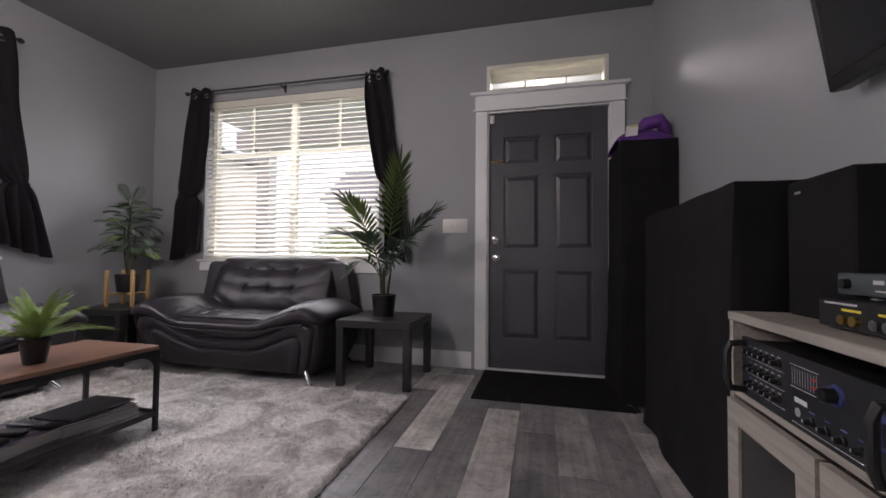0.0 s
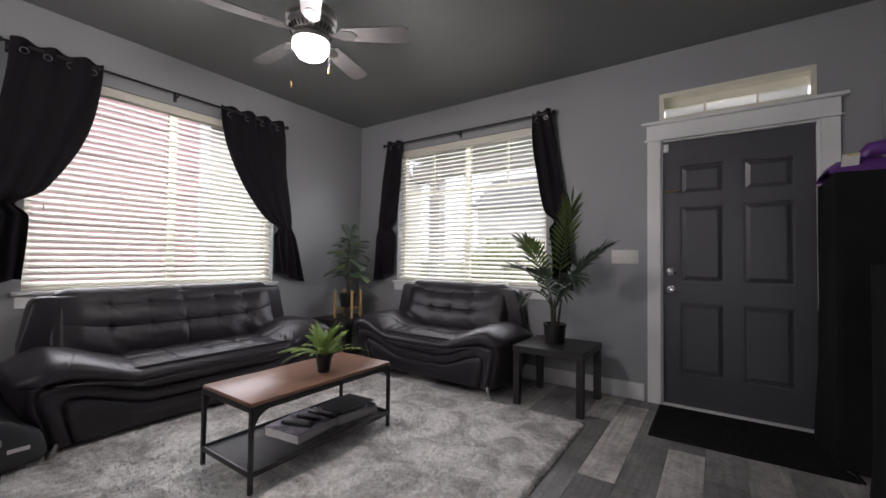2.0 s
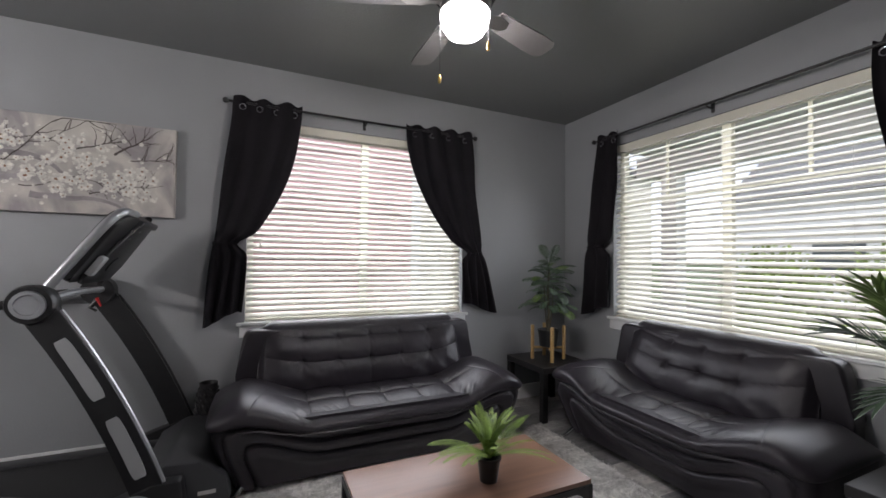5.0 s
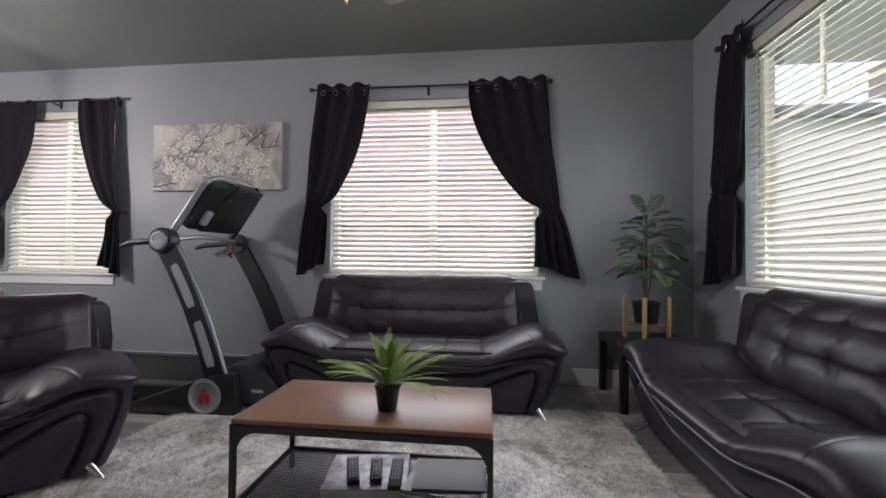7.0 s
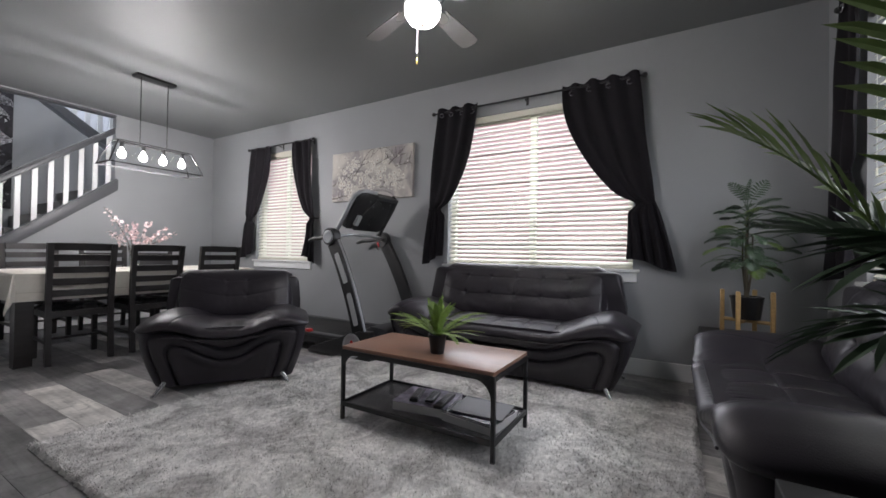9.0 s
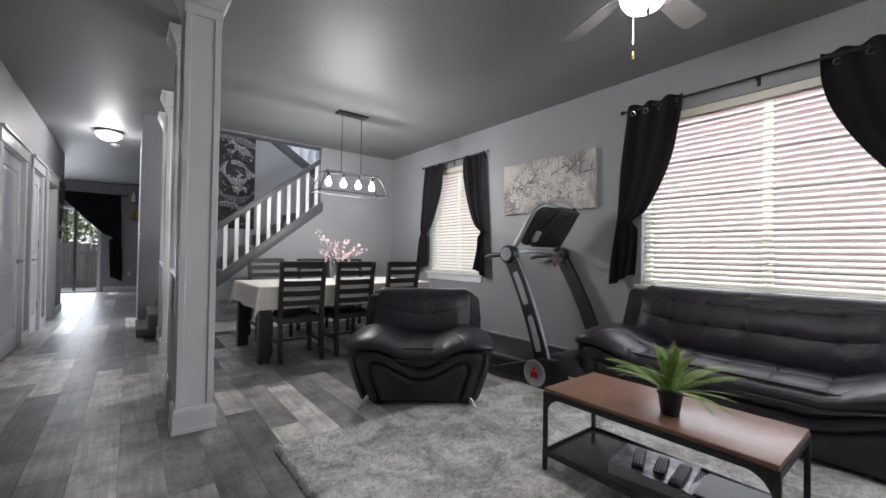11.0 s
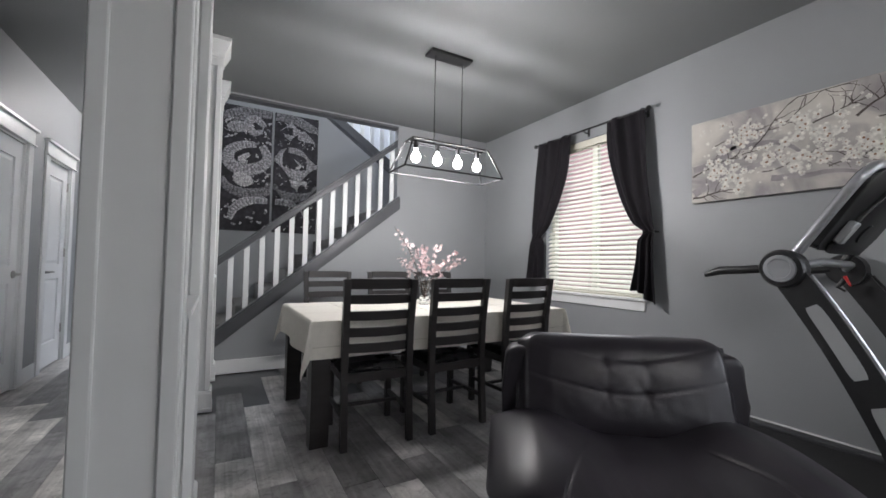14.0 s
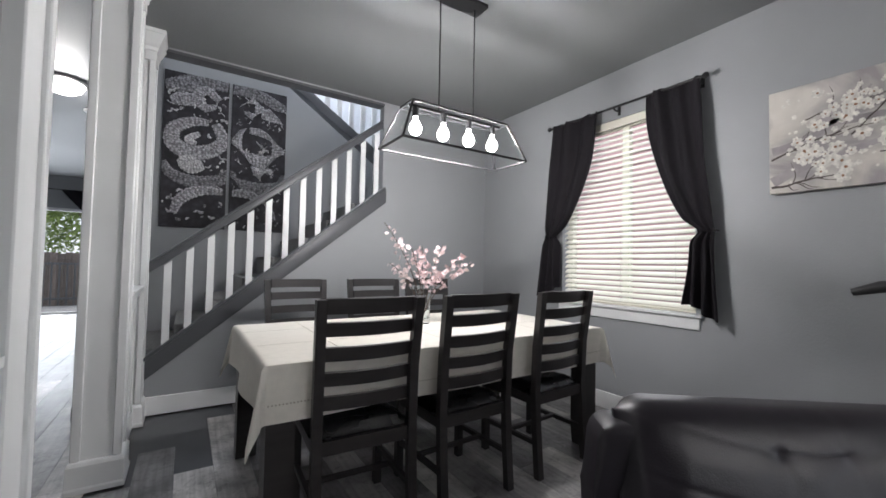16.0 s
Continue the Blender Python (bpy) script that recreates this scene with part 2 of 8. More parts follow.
setting("wall_stairwell_east", box(-0.12, -0.02, -6.35, YS, CEIL + 0.1, TOP5), WALL, "grey upper stairwell wall")
setting("ceiling_upper", box(XW, -0.02, -6.35, YS, TOP5, TOP5 + 0.1), CEILING, "upper stairwell ceiling")

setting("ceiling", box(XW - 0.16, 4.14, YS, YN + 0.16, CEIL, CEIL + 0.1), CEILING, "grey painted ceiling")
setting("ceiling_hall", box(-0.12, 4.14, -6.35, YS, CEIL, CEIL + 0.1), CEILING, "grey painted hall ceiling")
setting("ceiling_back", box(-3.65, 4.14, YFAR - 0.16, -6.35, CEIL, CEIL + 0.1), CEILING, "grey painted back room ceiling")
setting("header", box(-2.355, -0.45, YS - 0.10, YS, CEIL - 0.018, CEIL), WALL, "grey header over the stair opening")
setting("trim_header", box(-2.355, -0.45, YS - 0.11, YS + 0.008, CEIL - 0.040, CEIL - 0.018), STAIRGREY, "dark grey trim along the stair opening")
setting("subfloor", box(XW - 0.16, 4.14, YFAR - 0.16, YN + 0.16, -0.12, -0.012), STAIRGREY, "dark joints under the plank floor")


def baseboard(name, *spans):
    bm = bmesh.new()
    for x0, x1, y0, y1 in spans:
        bm_box(bm, x0, x1, y0, y1, 0, 0.135, 0.004, 1)
    setting(name, bm, TRIM, "white painted baseboard")


BT = 0.014
baseboard("baseboard_west", (XW, XW + BT, YS + BT, YN))
baseboard("baseboard_north", (XW + BT, -0.41, YN - BT, YN), (0.76, XE - BT, YN - BT, YN))
baseboard("baseboard_east", (XE - BT, XE, -3.22, YN), (XE - BT, XE, -4.72, -4.445), (XE - BT, XE, -5.84, -5.575), (XE - BT, XE, -7.7, -6.855))
baseboard("baseboard_stair", (XW, -0.46, YS, YS + BT))
baseboard("baseboard_far", (-3.5, 0.50, YFAR, YFAR + BT))

# ---------------------------------------------------------------- windows


def window(name, along, hole, face, label):
    """A white window in the wall: sill, apron, lining, frame, two panes and a mullion. inward: -1 towards smaller values."""
    a0, a1, z0, z1 = hole
    t = tagged(new(name), label, kind="structure")

    def b(lo, hi, d0, d1, za, zb, bevel=0.0):
        # d: depth from the inner face, positive towards outdoors
        if along == 'y':
            return box(face - d1, face - d0, lo, hi, za, zb, bevel, 1)
        return box(lo, hi, face + d0, face + d1, za, zb, bevel, 1)
    part("window_sill", b(a0 - 0.05, a1 + 0.05, -0.035, 0.06, z0 - 0.022, z0 + 0.002, 0.005), TRIM, t)
    part("apron", b(a0 - 0.03, a1 + 0.03, -0.016, 0.0, z0 - 0.105, z0 - 0.022, 0.003), TRIM, t)
    bm = bmesh.new()
    for lo, hi, za, zb in ((a0, a0 + 0.045, z0, z1), (a1 - 0.045, a1, z0, z1), (a0 + 0.045, a1 - 0.045, z0, z0 + 0.05), (a0 + 0.045, a1 - 0.045, z1 - 0.05, z1)):
        c = b(lo, hi, 0.085, 0.145, za, zb)
        me = bpy.data.meshes.new("tmp")
        c.to_mesh(me), c.free()
        bm.from_mesh(me)
        bpy.data.meshes.remove(me)
    part("window_frame", bm, CREAM, t, smooth=False)
    mid = (a0 + a1) / 2
    part("mullion", b(mid - 0.03, mid + 0.03, 0.09, 0.14, z0 + 0.05, z1 - 0.05), CREAM, t, smooth=False)
    for lo, hi in ((a0 + 0.045, mid - 0.03), (mid + 0.03, a1 - 0.045)):
        p = part("pane", b(lo, hi, 0.112, 0.116, z0 + 0.05, z1 - 0.05), GLASS, t, smooth=False)
        p.visible_shadow = False
    return t


GLASS = material("window_glass", (0.95, 0.97, 0.97), 0.02, spread=0.0, trans=1.0)
w_big = window("window_1", 'y', WIN_W, XW, "large white sliding window behind closed blinds")
w_small = window("window_2", 'y', WIN_S, XW, "white window behind closed blinds by the dining table")
w_north = window("window_3", 'x', WIN_N, YN, "white window with muntins behind slatted blinds")
for x in (-2.58, -1.66):
    part("muntin", box(x - 0.01, x + 0.01, YN + 0.105, YN + 0.122, 1.86, WIN_N[3] - 0.05), CREAM, w_north)
part("muntin", box(WIN_N[0] + 0.05, WIN_N[1] - 0.05, YN + 0.105, YN + 0.122, 1.85, 1.87), CREAM, w_north)

# transom over the front door
w_tr = tagged(new("window_4"), "narrow transom window with cream lining over the front door", kind="structure")
a0, a1, z0, z1 = TRANSOM
for lo, hi, za, zb in ((a0, a0 + 0.03, z0, z1), (a1 - 0.03, a1, z0, z1), (a0 + 0.03, a1 - 0.03, z1 - 0.035, z1), (a0 + 0.03, a1 - 0.03, z0, z0 + 0.02)):
    part("lining", box(lo, hi, YN - 0.006, YN + 0.10, za, zb), CREAM, w_tr, smooth=False)
part("window_frame", prism([(a0 + 0.03, z1 - 0.09), (a1 - 0.03, z1 - 0.09), (a1 - 0.03, z1 - 0.035), (a0 + 0.03, z1 - 0.035)], YN + 0.09, YN + 0.13, 'y'), CREAM, w_tr, smooth=False)
for x in (a0 + 0.30, a1 - 0.30):
    part("muntin", box(x - 0.008, x + 0.008, YN + 0.10, YN + 0.125, z0 + 0.02, z1 - 0.09), CREAM, w_tr)
p = part("pane", box(a0 + 0.03, a1 - 0.03, YN + 0.112, YN + 0.116, z0 + 0.02, z1 - 0.09), GLASS, w_tr, smooth=False)
p.visible_shadow = False

# ---------------------------------------------------------------- doors


def cased_opening(name, along, lo, hi, top, face, sign, head_lo, head_hi, label):
    """Flat casing with a head board and a cap, on the face; sign: the side of the room."""
    t = tagged(new(name), label, kind="structure")

    def b(p, q, d0, d1, za, zb, bevel=0.003):
        e0, e1 = sorted((face + sign * d0, face + sign * d1))
        return box(e0, e1, p, q, za, zb, bevel, 1) if along == 'y' else box(p, q, e0, e1, za, zb, bevel, 1)
    part("casing", b(lo - 0.095, lo, 0, 0.018, 0, top), TRIM, t)
    part("casing", b(hi, hi + 0.095, 0, 0.018, 0, top), TRIM, t)
    part("head", b(lo - 0.10, hi + 0.10, 0, 0.022, top + 0.012, top + 0.125), TRIM, t)
    part("fillet", b(lo - 0.115, hi + 0.115, 0, 0.034, top, top + 0.012, 0.002), TRIM, t)
    part("cap", b(head_lo, head_hi, 0, 0.045, top + 0.125, top + 0.15), TRIM, t)
    part("jamb", b(lo, lo + 0.012, -0.12, 0.0, 0, top, 0), TRIM, t, smooth=False)
    part("jamb", b(hi - 0.012, hi, -0.12, 0.0, 0, top, 0), TRIM, t, smooth=False)
    part("jamb", b(lo + 0.012, hi - 0.012, -0.12, 0.0, top - 0.012, top, 0), TRIM, t, smooth=False)
    return t


def panelled(lo, hi, z0, z1, front, thick, along, sign, panels, depth=0.015):
    """A door leaf with raised panels set into recesses; panels: (a0, a1, z0, z1)."""
    bm = bmesh.new()

    def q(p0, p1, d0, d1, za, zb):
        e0, e1 = sorted((front + sign * d0, front + sign * d1))
        if along == 'y':
            bm_box(bm, e0, e1, p0, p1, za, zb)
        else:
            bm_box(bm, p0, p1, e0, e1, za, zb)
    q(lo, hi, -thick, -depth, z0, z1)
    cuts_a = sorted({lo, hi, *[p[0] for p in panels], *[p[1] for p in panels]})
    cuts_z = sorted({z0, z1, *[p[2] for p in panels], *[p[3] for p in panels]})
    for a, b in zip(cuts_a, cuts_a[1:]):
        for c, d in zip(cuts_z, cuts_z[1:]):
            if not any(p[0] <= a and b <= p[1] and p[2] <= c and d <= p[3] for p in panels):
                q(a, b, -depth, 0, c, d)
    for p in panels:
        i = 0.042
        def at(x, d, z):
            e = front + sign * d
            return (e, x, z) if along == 'y' else (x, e, z)
        r0 = [bm.verts.new(at(x, -depth, z)) for x, z in ((p[0] + 0.013, p[2] + 0.013), (p[1] - 0.013, p[2] + 0.013), (p[1] - 0.013, p[3] - 0.013), (p[0] + 0.013, p[3] - 0.013))]
        r1 = [bm.verts.new(at(x, -0.003, z)) for x, z in ((p[0] + i, p[2] + i), (p[1] - i, p[2] + i), (p[1] - i, p[3] - i), (p[0] + i, p[3] - i))]
        bm.faces.new(r1)
        for k in range(4):
            bm.faces.new((r0[k], r0[(k + 1) % 4], r1[(k + 1) % 4], r1[k]))
    return bm


def knob(parent, x, y, z, axis, sign, mat, label):
    k = part("door_handle", lathe([(0.0, 0), (0.032, 0), (0.032, sign * 0.008), (0.012, sign * 0.012), (0.011, sign * 0.03), (0.024, sign * 0.04), (0.027, sign * 0.055), (0.018, sign * 0.068), (0.0, sign * 0.07)],
                                  (x, y, z), 20, axis), mat, parent, label)
    return k


# front door
cased_opening("door_frame_1", 'x', DOOR_N[0], DOOR_N[1], 2.06, YN, -1, -0.425, 0.77, "white casing with a stepped head round the front door")
front_door = thing("front_door", "closed charcoal six-panel front door with chrome knob", "door")
lo, hi = DOOR_N[0] + 0.012, DOOR_N[1] - 0.012
panels = []
for a, b in ((lo + 0.115, lo + 0.395), (hi - 0.395, hi - 0.115)):
    panels += [(a, b, 1.63, 1.85), (a, b, 0.955, 1.54), (a, b, 0.25, 0.80)]
part("leaf", panelled(lo, hi, 0.012, 2.045, YN + 0.03, 0.045, 'x', -1, panels), DOORGREY, front_door, smooth=False)
knob(front_door, lo + 0.055, YN + 0.03, 0.89, 'y', -1, CHROME, "chrome door knob")
part("deadbolt", lathe([(0, 0), (0.033, 0), (0.033, -0.012), (0.022, -0.016), (0.012, -0.018), (0.012, -0.03), (0, -0.03)], (lo + 0.055, YN + 0.03, 1.03), 22, 'y'), CHROME, front_door, "chrome deadbolt")
BRASS = material("brass", (0.55, 0.38, 0.13), 0.3, 1.0)
part("door_chain", tube([(lo + 0.01, YN + 0.022, 1.66), (lo + 0.05, YN + 0.016, 1.655), (lo + 0.11, YN + 0.02, 1.665)], 0.005, 6), BRASS, front_door, "small brass latch bar")
part("sensor", box(lo + 0.005, lo + 0.04, YN + 0.004, YN + 0.03, 1.965, 2.03, 0.004), TRIM, front_door, "small white door sensor")
part("weather_strip", box(hi - 0.005, hi + 0.006, YN + 0.006, YN + 0.032, 0.01, 2.03), TRIM, front_door)
part("threshold", box(DOOR_N[0] + 0.012, DOOR_N[1] - 0.012, YN - 0.02, YN + 0.1, 0.0, 0.011, 0.003), TRIM, front_door, "pale threshold strip")

# hall doors
for n, ((a, b), name, label) in enumerate(zip(HALL_DOORS, ("door_1", "door_2", "door_3"),
        ("closed white two-panel hall door", "closed narrow white closet door", "white door standing open into a side room"))):
    cased_opening("door_frame_%d" % (n + 2), 'y', a, b, 2.05, XE, -1, a - 0.13, b + 0.13, "white casing with a stepped head in the hall")
    if n < 2:
        d = thing("hall_door" if n == 0 else "closet_door", label, "door")
        q0, q1 = a + 0.014, b - 0.014
        part("leaf", panelled(q0, q1, 0.012, 2.035, XE + 0.02, 0.035, 'y', -1, [(q0 + 0.12, q1 - 0.12, 0.24, 0.88), (q0 + 0.12, q1 - 0.12, 1.02, 1.90)]), DOORWHITE, d, smooth=False)
        ky = q0 + 0.06 if n == 0 else q1 - 0.06
        way = 1 if n == 0 else -1
        part("rosette", lathe([(0, 0), (0.032, 0), (0.030, -0.010), (0.013, -0.014), (0.011, -0.045), (0, -0.045)], (XE + 0.02, ky, 0.95), 22, 'x'), NICKEL, d, "brushed nickel rosette")
        part("door_handle", tube([(XE - 0.022, ky, 0.95), (XE - 0.032, ky + way * 0.02, 0.952), (XE - 0.034, ky + way * 0.07, 0.955), (XE - 0.030, ky + way * 0.115, 0.948)], [0.011, 0.010, 0.009, 0.007], 10), NICKEL, d, "brushed nickel lever handle")
        for hz in (0.3, 1.1, 1.8):
            part("hinge", box(XE + 0.006, XE + 0.02, (q1 if n == 0 else q0) - 0.008, (q1 if n == 0 else q0) + 0.006, hz, hz + 0.09), NICKEL, d)
    else:
        d = thing("side_room_door", label, "door")
        part("leaf", box(XE + 0.05, XE + 0.80, a + 0.02, a + 0.055, 0.012, 2.035), DOORWHITE, d, smooth=False)
        knob(d, XE + 0.74, a + 0.055, 0.95, 'y', 1, NICKEL, "brushed nickel knob")

# sliding door at the back
sl = thing("sliding_door", "white-framed glass sliding door onto a deck", "door")
x0, x1, z0, z1 = SLIDER
DARKFRAME = material("dark_sash", (0.10, 0.10, 0.11), 0.4)
for bx in ((x0, x0 + 0.06, z0, z1), (x1 - 0.06, x1, z0, z1), (x0 + 0.06, x1 - 0.06, z1 - 0.06, z1), (x0 + 0.06, x1 - 0.06, 0, 0.04)):
    part("frame", box(bx[0], bx[1], YFAR - 0.10, YFAR + 0.004, bx[2], bx[3]), TRIM, sl, smooth=False)
mid = x0 + 0.48
part("stile", box(mid - 0.03, mid + 0.03, YFAR - 0.08, YFAR - 0.02, 0.04, z1 - 0.06), DARKFRAME, sl, smooth=False)
for q0, q1 in ((x0 + 0.06, mid - 0.03), (mid + 0.03, x1 - 0.06)):
    p = part("pane", box(q0, q1, YFAR - 0.055, YFAR - 0.05, 0.04, z1 - 0.06), GLASS, sl, smooth=False)
    p.visible_shadow = False

# ---------------------------------------------------------------- columns and half walls


def bm_square(bm, cx, cy, profile):
    """Square rings (half width, height), joined."""
    rings = [[bm.verts.new((cx + sx * h, cy + sy * h, z)) for sx, sy in ((-1, -1), (1, -1), (1, 1), (-1, 1))] for h, z in profile]
    for a, b in zip(rings, rings[1:]):
        for k in range(4):
            bm.faces.new((a[k], a[(k + 1) % 4], b[(k + 1) % 4], b[k]))
    bm.faces.new(rings[0][::-1]), bm.faces.new(rings[-1])
    return bm


for XC, cy in ((-0.345, -0.97), (-0.36, -1.67), (-0.395, -3.20), (-0.41, -4.02)):
    c = thing("column", "square white panelled column with crown capital", "column", "columns between hall and living room", at=pose(XC, cy, 0))
    part("base", bm_square(bmesh.new(), 0, 0, [(0.118, 0), (0.118, 0.02), (0.113, 0.03), (0.113, 0.13), (0.106, 0.145), (0.10, 0.15)]), TRIM, c, smooth=False)
    part("shaft", box(-0.088, 0.088, -0.088, 0.088, 0.15, CEIL - 0.20), TRIM, c, smooth=False)
    for sx in (-1, 1):
        for sy in (-1, 1):
            part("corner_board", box(*sorted((sx * 0.062, sx * 0.1)), *sorted((sy * 0.062, sy * 0.1)), 0.15, CEIL - 0.20, 0.004, 1), TRIM, c)
    part("capital", bm_square(bmesh.new(), 0, 0, [(0.104, CEIL - 0.21), (0.104, CEIL - 0.15), (0.112, CEIL - 0.14), (0.112, CEIL - 0.12), (0.122, CEIL - 0.10), (0.142, CEIL - 0.05), (0.150, CEIL - 0.03), (0.155, CEIL - 0.028), (0.155, CEIL - 0.001)]), TRIM, c, smooth=False)

for XC, lo, hi in ((-0.352, -1.57, -1.07), (-0.40, -3.92, -3.30)):
    h = thing("half_wall", "white wainscot half wall with a moulded cap", "half wall", "half walls between columns")
    part("body", box(XC - 0.055, XC + 0.055, lo + 0.001, hi - 0.001, 0, 0.89), TRIM, h, smooth=False)
    part("cap", prism([(XC - 0.075, 0.89), (XC + 0.075, 0.89), (XC + 0.085, 0.915), (XC + 0.085, 0.925), (XC + 0.105, 0.945), (XC + 0.105, 0.965), (XC - 0.105, 0.965), (XC - 0.105, 0.945), (XC - 0.085, 0.925), (XC - 0.085, 0.915)], lo + 0.002, hi - 0.002, 'y'), TRIM, h, smooth=False)
    part("base_rail", box(XC - 0.07, XC + 0.07, lo + 0.002, hi - 0.002, 0.001, 0.14, 0.004, 1), TRIM, h)
    for s in (-1, 1):
        for k in range(3):
            y = lo + 0.03 + k * (hi - lo - 0.12) / 2
            part("batten", box(*sorted((XC + s * 0.055, XC + s * 0.066)), y, y + 0.06, 0.14, 0.82), TRIM, h, smooth=False)
        part("rail", box(*sorted((XC + s * 0.055, XC + s * 0.066)), lo + 0.002, hi - 0.002, 0.82, 0.89), TRIM, h, smooth=False)

# ---------------------------------------------------------------- staircase
stairs = thing("staircase", "grey staircase with white flat balusters and a dark handrail", "staircase")


def slope_bar(x0, x1, za, zb, y0, y1):
    """A bar along the slope; za, zb: heights of its lower and upper edge at x0."""
    r = SLOPE * (x0 - x1)
    return prism([(x0, za), (x1, za + r), (x1, zb + r), (x0, zb)], y0, y1, 'y', 0.004)


part("stringer", slope_bar(-0.46, -2.385, 0.225, 0.365, YS - 0.075, YS + 0.03), STAIRGREY, stairs, "dark grey painted stringer")
part("stringer_cap", slope_bar(-0.46, -2.37, 0.367, 0.392, YS - 0.09, YS + 0.042), STAIRGREY, stairs)
part("handrail", slope_bar(-0.45, -2.345, 0.995, 1.06, YS - 0.055, YS + 0.015), STAIRGREY, stairs, "dark grey handrail")
part("handrail_cap", slope_bar(-0.45, -2.34, 1.062, 1.082, YS - 0.07, YS + 0.03), STAIRGREY, stairs)
for k in range(14):
    x = -0.485 - 0.1388 * k
    r = SLOPE * (-0.46 - x)
    part("baluster", prism([(x - 0.024, 0.393 + r + 0.012), (x + 0.024, 0.393 + r - 0.028), (x + 0.024, 0.990 + r - 0.02), (x - 0.024, 0.990 + r + 0.016)], YS - 0.032, YS - 0.012, 'y'), TRIM, stairs, smooth=False)
CARPET = material("grey_stair_carpet", (0.2, 0.2, 0.2), 0.95, spread=0.2, scale=60, bump=0.4, bump_scale=300)
for k in range(10):
    part("step", box(-0.232 * (k + 1) - 0.02, min(-0.232 * k + 0.02, -0.10), YB, YS - 0.10, 0, 0.18 * (k + 1) - 0.075, 0.01), CARPET, stairs, smooth=False)
part("landing", box(XW, -2.32, YB, YS - 0.10, 1.5, 1.73), CARPET, stairs, smooth=False)
up = thing("upper_railing", "white balusters on a dark sloped cap above the stairwell wall", "railing")
part("sloped_cap", prism([(XW, 1.80), (-0.13, 4.165), (-0.13, 4.275), (XW, 1.94)], YB - 0.13, YB + 0.025, 'y'), STAIRGREY, up, "dark grey sloped cap")
for k in range(16):
    x = -3.45 + 0.15 * k
    za = 1.94 + (x - XW) * (4.36 - 1.94) / (-XW)
    part("baluster", box(x - 0.03, x + 0.03, YB - 0.075, YB - 0.055, za, za + 0.85), TRIM, up, smooth=False)
part("handrail", prism([(XW, 2.78), (-0.13, 5.11), (-0.13, 5.03), (XW, 2.70)], YB - 0.10, YB - 0.03, 'y'), STAIRGREY, up)

# ---------------------------------------------------------------- leather seats


def smooth(a, b, v):
    t = min(max((v - a) / (b - a), 0.0), 1.0)
    return t * t * (3 - 2 * t)


def soft_min(a, b, k=0.05):
    h = max(k - abs(a - b), 0.0) / k
    return min(a, b) - h * h * k * 0.25


